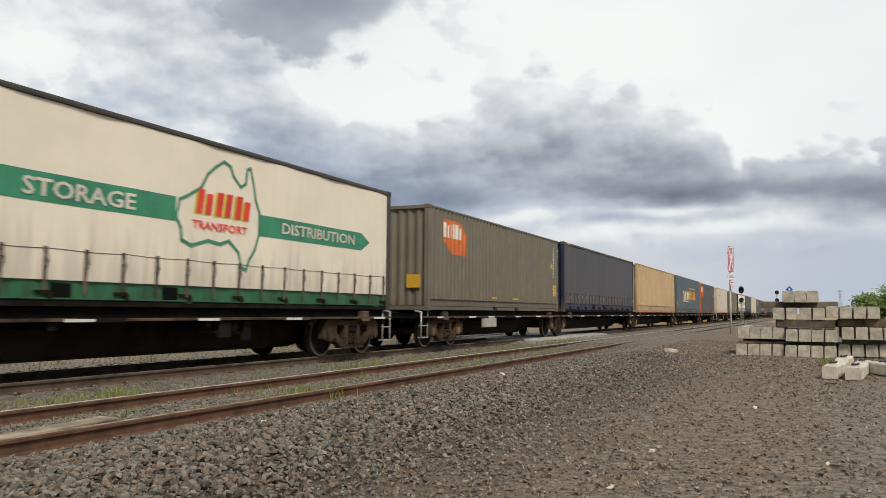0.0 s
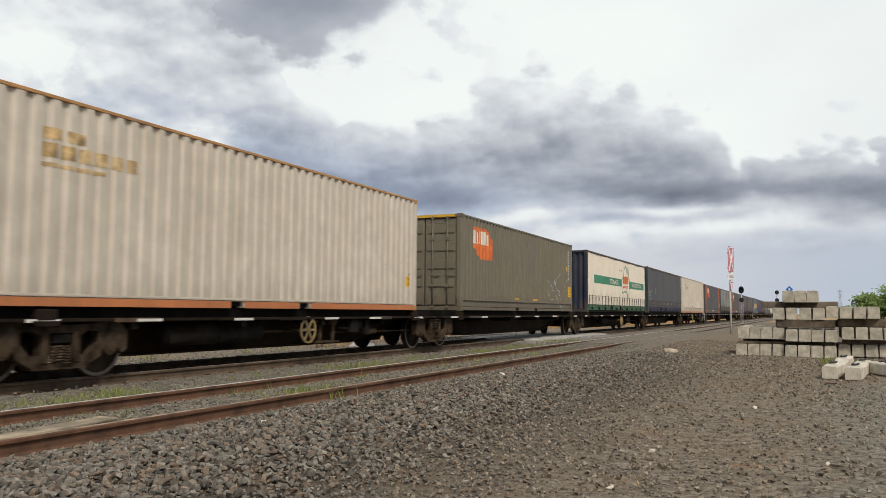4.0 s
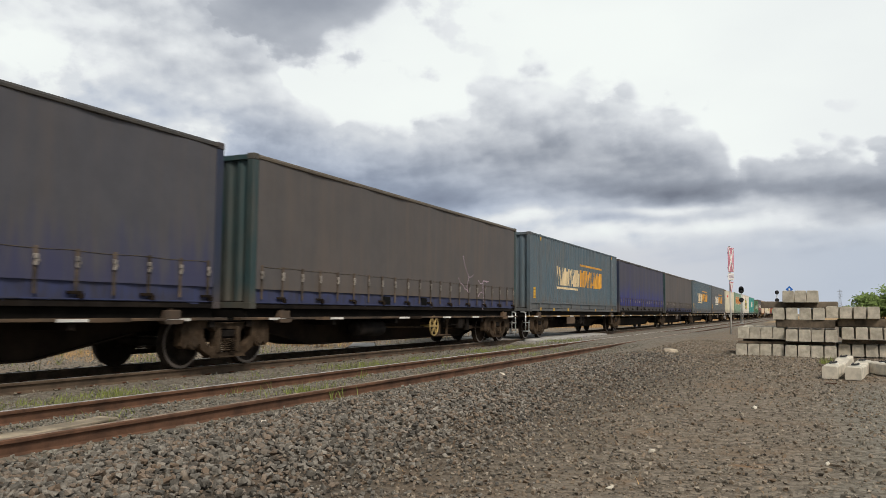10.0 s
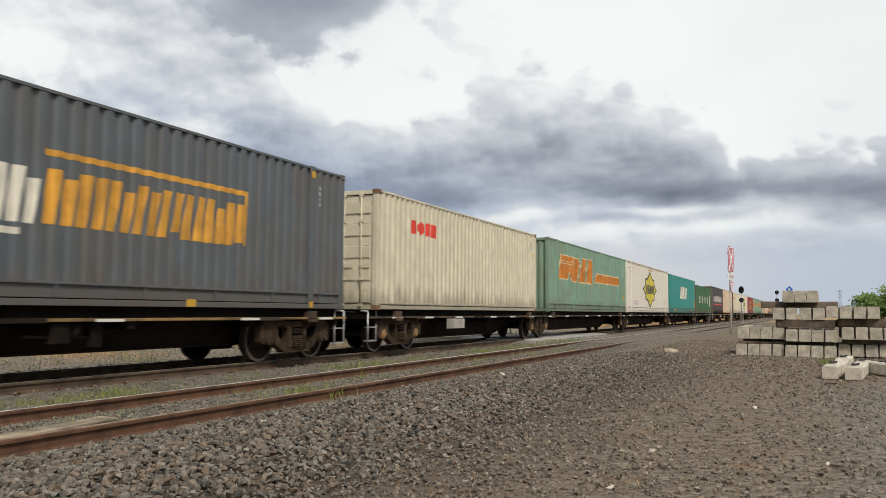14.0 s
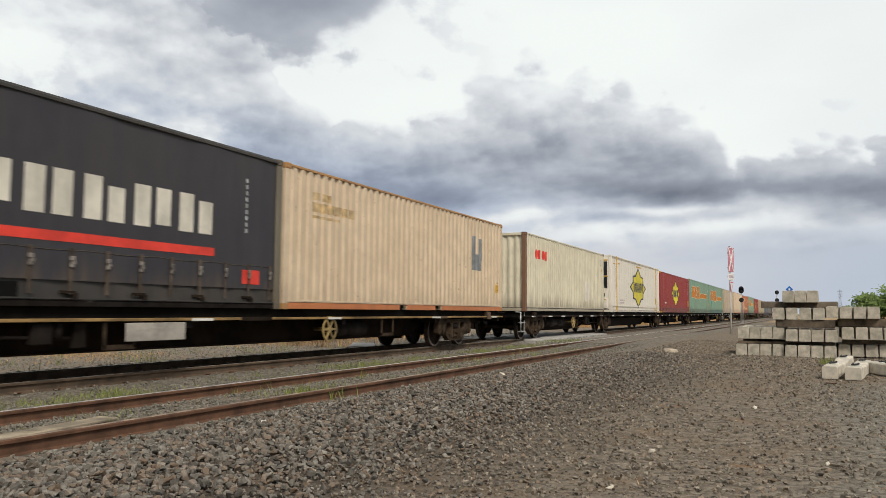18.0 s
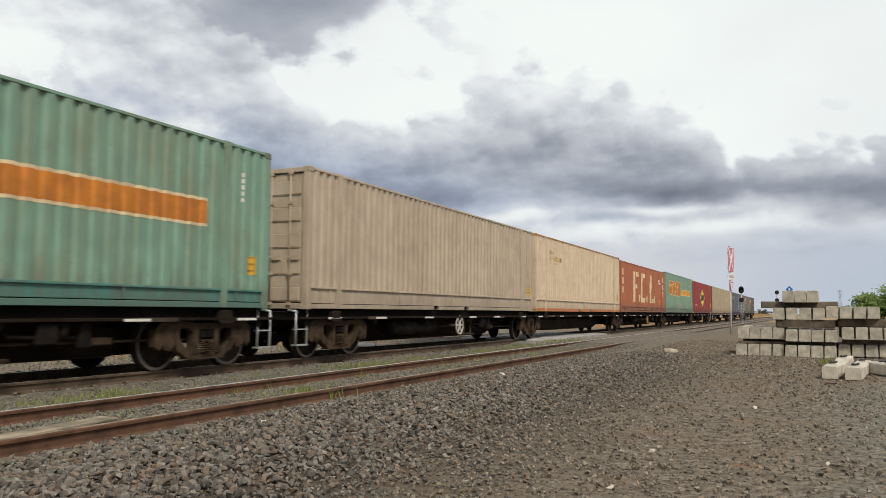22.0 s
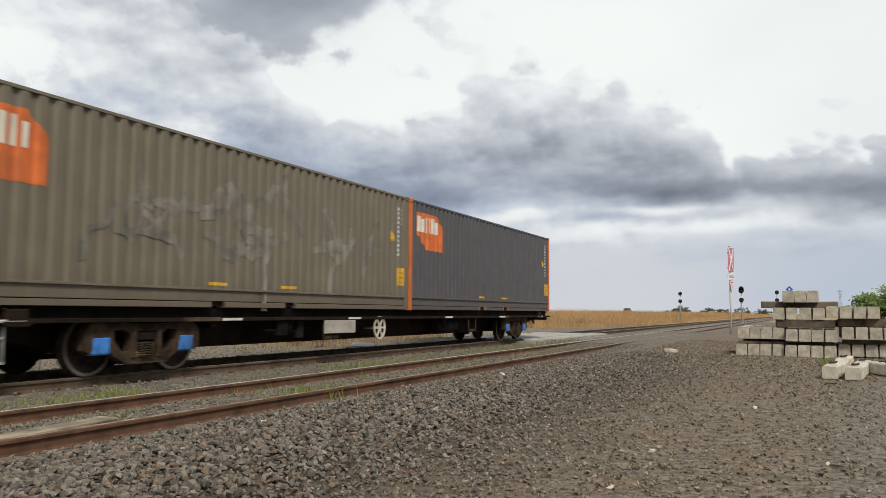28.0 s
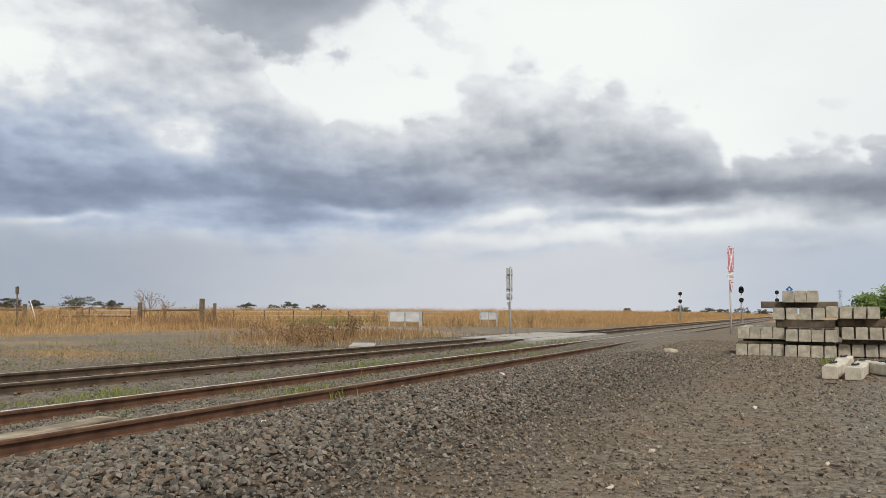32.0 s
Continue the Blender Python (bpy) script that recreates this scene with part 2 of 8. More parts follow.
M = {
    "olive": paint("olive_paint", (0.170, 0.150, 0.108), dirt=(0.125, 0.108, 0.085), amount=0.4),
    "scf_grey": paint("grey_paint", (0.086, 0.087, 0.098), amount=0.22, rust=0.1),
    "pn_blue": paint("blue_grey_paint", (0.082, 0.124, 0.155), dirt=(0.15, 0.105, 0.065), amount=0.35, rust=0.7),
    "pn_faded": paint("faded_grey_paint", (0.105, 0.125, 0.142), dirt=(0.13, 0.095, 0.065), amount=0.5, rust=0.6),
    "beige": paint("beige_paint", (0.56, 0.405, 0.225), dirt=(0.26, 0.17, 0.09), amount=0.35, low=(0.5, 0.22)),
    "cream": paint("cream_paint", (0.66, 0.53, 0.38), dirt=(0.50, 0.36, 0.22), amount=0.3, rust=0.9, low=(0.5, 0.22)),
    "offwhite": paint("off_white_paint", (0.60, 0.54, 0.46), dirt=(0.44, 0.36, 0.28), amount=0.35, low=(0.5, 0.22)),
    "tan": paint("tan_paint", (0.50, 0.41, 0.31), dirt=(0.22, 0.15, 0.09), amount=0.35, low=(0.5, 0.22)),
    "khaki": paint("khaki_paint", (0.43, 0.36, 0.245), dirt=(0.20, 0.13, 0.07), amount=0.4),
    "cream_red": paint("pale_grey_paint", (0.66, 0.61, 0.47), dirt=(0.48, 0.41, 0.29), amount=0.25),
    "white": paint("white_paint", (0.84, 0.785, 0.68), dirt=(0.62, 0.53, 0.42), amount=0.14, var=0.025, rust=0.15, low=(0.4, 0.18)),
    "toll": paint("mint_green_paint", (0.20, 0.345, 0.26), dirt=(0.22, 0.15, 0.08), amount=0.45, rust=0.7),
    "toll_foot": paint("teal_foot_paint", (0.07, 0.27, 0.235), dirt=(0.16, 0.17, 0.12), amount=0.4, rust=0.3),
    "teal": paint("teal_paint", (0.035, 0.275, 0.250), dirt=(0.06, 0.13, 0.10), amount=0.3, rust=0.15),
    "green": paint("green_paint", (0.04, 0.135, 0.055), dirt=(0.10, 0.12, 0.06), amount=0.3),
    "red": paint("dark_red_paint", (0.30, 0.040, 0.038), dirt=(0.16, 0.05, 0.04), amount=0.35),
    "brick": paint("brick_red_paint", (0.43, 0.140, 0.066), dirt=(0.16, 0.07, 0.04), amount=0.35),
    "navy": paint("navy_grey_paint", (0.086, 0.103, 0.130), dirt=(0.150, 0.145, 0.135), amount=0.45, rust=0.5),
    "orange": paint("orange_paint", (0.62, 0.15, 0.03), dirt=(0.25, 0.09, 0.04), amount=0.3, low=None),
    "orange_faded": paint("faded_orange_paint", (0.54, 0.19, 0.07), dirt=(0.28, 0.12, 0.06), amount=0.45, low=None),
    "yellow": paint("yellow_paint", (0.64, 0.37, 0.03), dirt=(0.3, 0.18, 0.05), amount=0.3, low=None),
    "blue_end": paint("blue_paint", (0.014, 0.024, 0.055), amount=0.45),
    "teal_end": paint("green_blue_paint", (0.022, 0.052, 0.056), amount=0.5),
    "tarp_slate": paint("slate_curtain", (0.080, 0.084, 0.102), dirt=(0.115, 0.094, 0.082), amount=0.65, streak=12, rough=0.7, rust=0),
    "tarp_dark": paint("dark_curtain", (0.094, 0.085, 0.084), dirt=(0.135, 0.105, 0.088), amount=0.6, streak=12, rough=0.7, rust=0),
    "tarp_blue": paint("dusty_blue_curtain", (0.078, 0.077, 0.090), dirt=(0.110, 0.090, 0.080), amount=0.5, streak=8, rough=0.7, rust=0, low=(1.2, 0.7, (0.034, 0.038, 0.110))),
    "tarp_purple": paint("purple_blue_curtain", (0.060, 0.056, 0.080), dirt=(0.046, 0.048, 0.115), amount=0.7, streak=4, dscale=0.5, rough=0.65, rust=0, low=(1.55, 0.96, (0.022, 0.027, 0.190))),
    "tarp_green": paint("weathered_green_grey_curtain", (0.275, 0.290, 0.290), dirt=(0.075, 0.054, 0.040), amount=0.82, streak=9, rough=0.75, rust=0.4, low=(1.25, 0.85, (0.060, 0.042, 0.030))),
    "tarp_white": paint("white_curtain", (0.87, 0.785, 0.65), dirt=(0.68, 0.56, 0.42), amount=0.16, var=0.02, scale=1.2, rough=0.6, rust=0, low=(1.05, 0.32)),
    "tarp_black": paint("charcoal_curtain", (0.040, 0.038, 0.046), dirt=(0.07, 0.062, 0.058), amount=0.4, rough=0.6, rust=0),
    "hem_blue": paint("blue_hem", (0.040, 0.050, 0.125), dirt=(0.040, 0.034, 0.030), amount=0.80, dscale=3, rough=0.7, rust=0, low=None),
    "hem_navy": paint("navy_hem", (0.026, 0.034, 0.15), dirt=(0.04, 0.04, 0.06), amount=0.6, rough=0.6, rust=0, low=None),
    "hem_green": paint("green_hem", (0.034, 0.150, 0.068), dirt=(0.030, 0.040, 0.026), amount=0.8, dscale=2.2, rust=0, low=None),
    "hem_dark": paint("grey_hem", (0.045, 0.042, 0.040), amount=0.6, rust=0, low=None),
    "rail_tan": paint("tan_rail", (0.105, 0.082, 0.054), dirt=(0.07, 0.055, 0.045), amount=0.6, low=None),
    "rail_dark": paint("dark_rail", (0.045, 0.040, 0.034), amount=0.4, low=None),
    "rust_post": paint("rust_streaked_post", (0.205, 0.108, 0.066), dirt=(0.12, 0.075, 0.05), amount=0.6, low=None),
    "rust_rail": paint("tan_orange_rail", (0.46, 0.25, 0.095), dirt=(0.26, 0.14, 0.07), amount=0.6, low=None),
    "patch_white": mat("fresh_white_patch", (0.68, 0.635, 0.56), 0.6, var=0.06, bump=0),
    "strap": mat("webbing_strap", (0.105, 0.078, 0.058), 0.85, var=0.3),
    "buckle": mat("steel_buckle", (0.27, 0.24, 0.21), 0.55, 0.3, var=0.3),
    "m_white": mat("white_marking", (0.74, 0.70, 0.60), 0.6, var=0.08, dirt=GRIME, amount=0.25, streak=5, bump=0),
    "m_cream": mat("cream_marking", (0.72, 0.58, 0.36), 0.6, var=0.12, dirt=(0.4, 0.28, 0.14), amount=0.35, streak=5, bump=0),
    "m_amber": mat("amber_marking", (0.68, 0.34, 0.045), 0.6, var=0.14, dirt=(0.34, 0.17, 0.05), amount=0.35, streak=5, bump=0),
    "m_orange": mat("orange_marking", (0.66, 0.155, 0.035), 0.6, var=0.12, dirt=(0.35, 0.12, 0.05), amount=0.3, streak=5, bump=0),
    "m_burnt": mat("burnt_orange_marking", (0.56, 0.20, 0.025), 0.6, var=0.14, dirt=(0.36, 0.12, 0.03), amount=0.4, streak=5, bump=0),
    "m_red": mat("red_marking", (0.72, 0.055, 0.035), 0.6, var=0.12, bump=0),
    "m_green": mat("green_marking", (0.045, 0.26, 0.15), 0.6, var=0.1, dirt=GRIME, amount=0.15, streak=5, bump=0),
    "m_yellow": mat("yellow_marking", (0.70, 0.60, 0.045), 0.6, var=0.1, dirt=(0.35, 0.28, 0.06), amount=0.25, streak=5, bump=0),
    "m_navy": mat("navy_marking", (0.035, 0.035, 0.062), 0.6, var=0.1, bump=0),
    "m_grey": mat("worn_grey_patch", (0.22, 0.235, 0.25), 0.7, var=0.2, bump=0),
    "m_rust": mat("rust_brown_marking", (0.42, 0.22, 0.08), 0.75, var=0.3, scale=5, bump=0),
    "m_faint": mat("faint_tan_marking", (0.52, 0.36, 0.17), 0.75, var=0.3, scale=5, dirt=(0.62, 0.50, 0.34), amount=0.7, bump=0),
    "m_pink": mat("pale_pink_paint_spray", (0.52, 0.40, 0.48), 0.7, var=0.2, bump=0),
    "m_lilac": mat("pale_grey_spray", (0.42, 0.45, 0.45), 0.7, var=0.2, bump=0),
    "steel_dark": mat("grimy_steel", (0.014, 0.012, 0.011), 0.85, 0.0, spec=0.08, var=0.3, scale=3, dirt=(0.032, 0.023, 0.017), amount=0.5, bump=0.3),
    "steel_brown": mat("brown_underframe", (0.020, 0.014, 0.010), 0.8, 0.0, spec=0.08, var=0.25, scale=2, dirt=(0.036, 0.024, 0.016), amount=0.6, bump=0.3),
    "bogie": mat("dusty_cast_steel", (0.050, 0.036, 0.025), 0.9, 0.0, spec=0.08, var=0.35, scale=5, dirt=(0.105, 0.068, 0.042), amount=0.6, bump=0.5),
    "wheel": mat("wheel_steel", (0.024, 0.019, 0.016), 0.75, 0.1, spec=0.08, var=0.3, scale=6, dirt=(0.080, 0.056, 0.040), amount=0.5),
    "tread": mat("polished_wheel_rim", (0.20, 0.17, 0.15), 0.5, 0.6, var=0.1),
    "cap_orange": mat("orange_bearing_cap", (0.34, 0.19, 0.08), 0.6, var=0.25, dirt=GRIME, amount=0.8),
    "cap_blue": mat("blue_bearing_cap", (0.05, 0.23, 0.66), 0.55, var=0.2, dirt=GRIME, amount=0.2),
    "cap_white": mat("pale_bearing_cap", (0.45, 0.42, 0.37), 0.6, var=0.2, dirt=GRIME, amount=0.5),
    "sill_tan": mat("tan_deck_edge", (0.115, 0.072, 0.042), 0.8, var=0.4, scale=1.2, dirt=(0.045, 0.035, 0.028), amount=0.9, dscale=0.8),
    "sill_ochre": mat("ochre_deck_edge", (0.30, 0.185, 0.070), 0.8, var=0.3, scale=1.2, dirt=(0.085, 0.055, 0.03), amount=0.6, dscale=0.8),
    "sill_brown": mat("brown_deck_edge", (0.105, 0.062, 0.034), 0.85, var=0.3, scale=1.5, dirt=(0.050, 0.034, 0.022), amount=0.6, dscale=1.0),
    "reflector": mat("white_reflector_strip", (0.72, 0.70, 0.66), 0.4, var=0.1),
    "handwheel": mat("worn_yellow_handwheel", (0.40, 0.28, 0.10), 0.6, var=0.25, dirt=GRIME, amount=0.5),
    "handwheel_white": mat("pale_handwheel", (0.62, 0.57, 0.48), 0.6, var=0.2, dirt=GRIME, amount=0.4),
    "plate": mat("pale_data_plate", (0.50, 0.46, 0.41), 0.6, var=0.15, dirt=GRIME, amount=0.5),
    # near-black for uncut openings: their inner shade is put into the colour
    "black": mat("void_shade_black", (0.006, 0.006, 0.006), 0.9, var=0.2, spec=0.1),
    # near-black, so the colour itself gives the shade under the boxes
    "deck": mat("shade_black_deck", (0.008, 0.007, 0.006), 0.95, var=0.3, spec=0.1),
    "seam": mat("grey_seam_strip", (0.54, 0.49, 0.42), 0.6, var=0.15, dirt=(0.36, 0.30, 0.24), amount=0.5, streak=5, bump=0),
    "m_over": mat("painted_over_patch", (0.200, 0.186, 0.160), 0.75, var=0.2, bump=0),
    "m_print": mat("worn_label_print", (0.38, 0.20, 0.03), 0.7, var=0.2, bump=0),
    "glassy": mat("dark_grille", (0.02, 0.024, 0.03), 0.35, var=0.2),
    "rail": mat("rusty_rail", (0.098, 0.066, 0.043), 0.85, 0.05, var=0.25, scale=3, dirt=(0.135, 0.096, 0.064), amount=0.5, dscale=4, bump=0.35),
    "rail_old": mat("red_rust_rail", (0.125, 0.062, 0.036), 0.85, 0.05, var=0.25, scale=3, dirt=(0.175, 0.088, 0.050), amount=0.5, dscale=4, bump=0.4),
    "rail_top": mat("worn_rail_head", (0.74, 0.72, 0.69), 0.42, 0.8, var=0.2, scale=5),
    "rail_top_main": mat("brown_rail_head", (0.46, 0.40, 0.33), 0.45, 0.6, var=0.2, scale=5),
    "rail_top_old": mat("dull_rail_head", (0.36, 0.27, 0.20), 0.5, 0.5, var=0.3, scale=5),
    "concrete": mat("sleeper_concrete", (0.49, 0.445, 0.365), 0.85, var=0.16, scale=7, dirt=(0.29, 0.26, 0.20), amount=0.5, dscale=3, bump=0.5),
    "concrete_pale": mat("clean_sleeper_concrete", (0.60, 0.55, 0.46), 0.85, var=0.14, scale=6, dirt=(0.42, 0.38, 0.30), amount=0.4, dscale=3, bump=0.5),
    "sign_back": mat("dull_grey_sheet", (0.42, 0.44, 0.46), 0.6, var=0.1),
    "slab": mat("crossing_concrete", (0.42, 0.405, 0.385), 0.85, var=0.15, scale=4, dirt=(0.26, 0.24, 0.21), amount=0.5, dscale=2, bump=0.4),
    "timber": mat("grey_timber", (0.155, 0.125, 0.095), 0.9, var=0.25, scale=3, dirt=(0.24, 0.20, 0.15), amount=0.5, streak=8, bump=0.6),
    "board_pale": mat("bleached_board", (0.34, 0.285, 0.21), 0.9, var=0.25, scale=3, dirt=(0.22, 0.18, 0.13), amount=0.5, streak=6, bump=0.5),
    "guard_sheet": mat("dull_white_sheet", (0.60, 0.62, 0.64), 0.5, var=0.08, dirt=(0.40, 0.38, 0.34), amount=0.3),
    "dunnage": mat("brown_packing_timber", (0.115, 0.088, 0.062), 0.9, var=0.3, scale=4, bump=0.5),
    "galv": mat("galvanised_steel", (0.50, 0.51, 0.50), 0.45, 0.55, var=0.12, scale=6),
    "post_white": mat("white_pole", (0.72, 0.71, 0.68), 0.5, var=0.08, dirt=(0.35, 0.3, 0.24), amount=0.2),
    "sign_white": mat("white_sign_sheet", (0.78, 0.76, 0.73), 0.45, var=0.06),
    "sign_red": mat("faded_red_sign_sheet", (0.60, 0.24, 0.31), 0.5, var=0.12, dirt=(0.55, 0.25, 0.25), amount=0.4),
    "sign_blue": mat("blue_sign_sheet", (0.02, 0.15, 0.55), 0.4, var=0.06),
    "signal_black": mat("black_signal_paint", (0.018, 0.018, 0.020), 0.5, var=0.1),
    "clip": mat("rusty_clip", (0.13, 0.055, 0.03), 0.7, 0.4, var=0.25),
    "insulator": mat("white_plastic_pad", (0.70, 0.68, 0.62), 0.5, var=0.1),
    "bark": mat("grey_bark", (0.13, 0.10, 0.075), 0.9, var=0.25, bump=0.6),
    "leaf_far": mat("dusty_gum_leaves", (0.150, 0.152, 0.115), 0.8, var=0.3, scale=0.6, island=True, bump=0),
    "leaf_bush": mat("green_bush_leaves", (0.20, 0.29, 0.075), 0.7, var=0.25, scale=0.8, island=True, bump=0),
    "straw": mat("dry_golden_grass", (0.62, 0.405, 0.19), 0.85, var=0.22, scale=0.12, island=True, shade=0.5, tint=(0.42, 0.255, 0.125), bump=0),
    "weed": mat("dry_brown_weed", (0.40, 0.255, 0.135), 0.9, var=0.3, scale=1.0, island=True, bump=0),
    "field_weed": mat("brown_green_field_weed", (0.33, 0.25, 0.115), 0.9, var=0.3, scale=0.3, island=True, bump=0),
    "greenweed": mat("green_grass_tuft", (0.27, 0.31, 0.085), 0.8, var=0.25, scale=1.0, island=True, bump=0),
    "stone": mat("ballast_stone", (0.258, 0.234, 0.200), 0.9, var=0.26, scale=14, island=True, shade=0.12, tint=(0.215, 0.140, 0.088), bump=0.5, bscale=120),
    "pebble": mat("brown_gravel_stone", (0.350, 0.302, 0.240), 0.9, var=0.26, scale=14, island=True, shade=0.12, tint=(0.235, 0.160, 0.10), bump=0.4, bscale=120),
    "track_stone": mat("pale_ballast_stone", (0.268, 0.254, 0.214), 0.9, var=0.24, scale=14, island=True, shade=0.36, tint=(0.22, 0.165, 0.11), bump=0.4, bscale=120),
    "white_stone": mat("pale_quartz_stone", (0.68, 0.62, 0.52), 0.8, var=0.15, scale=8),
    "lattice": mat("lattice_steel", (0.42, 0.44, 0.46), 0.6, 0.3, var=0.1),
}


def ground_material():
    ma = bpy.data.materials.new("yard_and_paddock_ground")
    ma.use_nodes = True
    t = ma.node_tree
    n = Nodes(t)
    bsdf = t.nodes["Principled BSDF"]
    co = t.nodes.new("ShaderNodeTexCoord").outputs["Object"]
    x, y, z = n.split(co)
    wob = n.noise(co, 0.35, 5, 0.6)
    patch = n.noise(co, 0.55, 5, 0.62)
    vor = t.nodes.new("ShaderNodeTexVoronoi")
    t.links.new(co, vor.inputs["Vector"])
    vor.inputs["Scale"].default_value = 21.0
    tiny = t.nodes.new("ShaderNodeTexVoronoi")
    t.links.new(co, tiny.inputs["Vector"])
    tiny.inputs["Scale"].default_value = 55.0
    grit = n.noise(co, 60, 4, 0.7)
    # each pebble has a tone of its own
    tone = n.split(vor.outputs["Color"])[0]
    gravel = n.mix(tone, (0.064, 0.052, 0.039), (0.262, 0.220, 0.170))
    gravel = n.mix(n.m("MULTIPLY", n.split(tiny.outputs["Color"])[1], 0.5), gravel, (0.235, 0.190, 0.145))
    dirt = n.mix(grit, (0.140, 0.098, 0.063), (0.262, 0.192, 0.130))
    col = n.mix(n.range(patch, 0.50, 0.66, 0.0, 0.75), gravel, dirt)
    rusty = n.range(n.noise(co, 1.1, 5, 0.7), 0.60, 0.72, 0.0, 0.6)
    col = n.mix(rusty, col, (0.270, 0.150, 0.070))
    grey = n.m("MULTIPLY", n.range(n.m("ADD", x, n.m("MULTIPLY", wob, 1.6)), 0.5, 1.6), n.range(y, 15, 11))
    col = n.mix(n.m("MULTIPLY", grey, 0.7), col, n.mix(tone, (0.110, 0.106, 0.086), (0.270, 0.260, 0.220)))
    # grey ballast of the tracks
    bed = n.mix(tone, (0.095, 0.082, 0.066), (0.270, 0.242, 0.200))
    xw = n.m("ADD", x, n.m("MULTIPLY", n.m("SUBTRACT", wob, 0.5), 2.2))
    on_bed = n.m("MULTIPLY", n.range(xw, -3.9, -5.2), n.range(xw, -16.2, -14.4))
    col = n.mix(n.m("MULTIPLY", on_bed, 0.85), col, bed)
    # shade in the gaps of the ballast heap, put into the ground colour
    heap_shade = n.m("MULTIPLY", n.range(xw, -0.9, -3.6), n.range(xw, -5.6, -5.0))
    heap_shade = n.m("MULTIPLY", heap_shade, n.m("MULTIPLY", n.range(y, 20, 14), n.range(y, -0.6, 0.6)))
    col = n.mix(n.m("MULTIPLY", heap_shade, 0.80), col, (0.060, 0.049, 0.039))
    # dry grass and dust beyond the line
    straw = n.mix(grit, (0.31, 0.205, 0.105), (0.48, 0.335, 0.180))
    dust = n.mix(tone, (0.125, 0.104, 0.078), (0.300, 0.256, 0.200))
    verge = n.mix(n.m("MULTIPLY", n.range(n.noise(co, 0.16, 5, 0.65), 0.52, 0.68), 0.55), dust, straw)
    over = n.range(xw, -15.5, -19.0)
    col = n.mix(over, col, verge)
    col = n.mix(n.range(xw, -31, -42), col, straw)
    # dusty road over the level crossing
    yy = n.m("ADD", y, n.m("MULTIPLY", n.m("SUBTRACT", wob, 0.5), 3.0))
    skew = n.m("ADD", yy, n.m("MULTIPLY", n.m("ADD", x, 10.5), 0.95))
    road = n.m("MULTIPLY", n.range(skew, 27.5, 29.0), n.range(skew, 38.5, 36.5))
    road = n.m("MULTIPLY", road, n.range(x, -7.2, -8.4))
    col = n.mix(n.m("MULTIPLY", road, 0.8), col, (0.33, 0.315, 0.295))
    # paddock on the far side of the yard
    col = n.mix(n.range(xw, 24, 32), col, straw)
    col = n.mix(n.range(yy, 85, 120), col, n.mix(n.m("MULTIPLY", on_bed, 1.0), straw, bed))
    t.links.new(col, bsdf.inputs["Base Color"])
    bsdf.inputs["Roughness"].default_value = 0.92
    bsdf.inputs["Specular IOR Level"].default_value = 0.2
    h = n.m("ADD", n.m("MULTIPLY", vor.outputs["Distance"], -1.2), n.m("MULTIPLY", grit, 0.5))
    h = n.m("ADD", h, n.m("MULTIPLY", tiny.outputs["Distance"], -0.5))
    t.links.new(n.bump(h, 0.65, 0.03), bsdf.inputs["Normal"])
    return ma


# ---- building helpers ----
def finish(bm, name, material=None, smooth=False):
    bmesh.ops.recalc_face_normals(bm, faces=bm.faces)
    me = bpy.data.meshes.new(name)
    bm.to_mesh(me)
    bm.free()
    me.materials.append(material)
    if smooth:
        me.shade_smooth()
    return me


def attach(name, me, parent, m=None, material=None, label=""):
    """One mesh object under a thing or part; material overrides the mesh's own on this object."""
    ob = new(name, me)
    ob.parent = parent
    if m is not None:
        ob.matrix_basis = m
    if material is not None:
        ob.material_slots[0].link = "OBJECT"
        ob.material_slots[0].material = material
    if label:
        tagged(ob, label)
    return ob


def part(name, bm, material, parent, label="", m=None, smooth=False):
    return attach(name, finish(bm, name, material, smooth), parent, m, None, label)


def thing(name, m, label, category, group="", kind=""):
    ob = new(name)
    ob.empty_display_size = 0.3
    ob.matrix_basis = m
    return tagged(ob, label, category, group, kind)


def box(bm, x0, x1, y0, y1, z0, z1, bevel=0.0):
    vs = [bm.verts.new(p) for p in ((x0, y0, z0), (x1, y0, z0), (x1, y1, z0), (x0, y1, z0),
                                    (x0, y0, z1), (x1, y0, z1), (x1, y1, z1), (x0, y1, z1))]
    fs = [bm.faces.new([vs[i] for i in q]) for q in ((3, 2, 1, 0), (4, 5, 6, 7), (0, 1, 5, 4), (1, 2, 6, 5), (2, 3, 7, 6), (3, 0, 4, 7))]
    if bevel > 0:
        es = list({e for f in fs for e in f.edges})
        bmesh.ops.bevel(bm, geom=es, offset=bevel, segments=1, affect="EDGES")
    return vs


def rod(bm, p, q, r, sides=10, r2=None):
    p, q = Vector(p), Vector(q)
    turn = (q - p).to_track_quat("Z", "Y").to_matrix().to_4x4()
    got = bmesh.ops.create_cone(bm, cap_ends=True, segments=sides, radius1=r, radius2=r if r2 is None else r2, depth=(q - p).length,
                                matrix=Matrix.Translation((p + q) / 2) @ turn)
    for v in got["verts"]:
        for f in v.link_faces:
            if len(f.verts) == 4:
                f.smooth = True


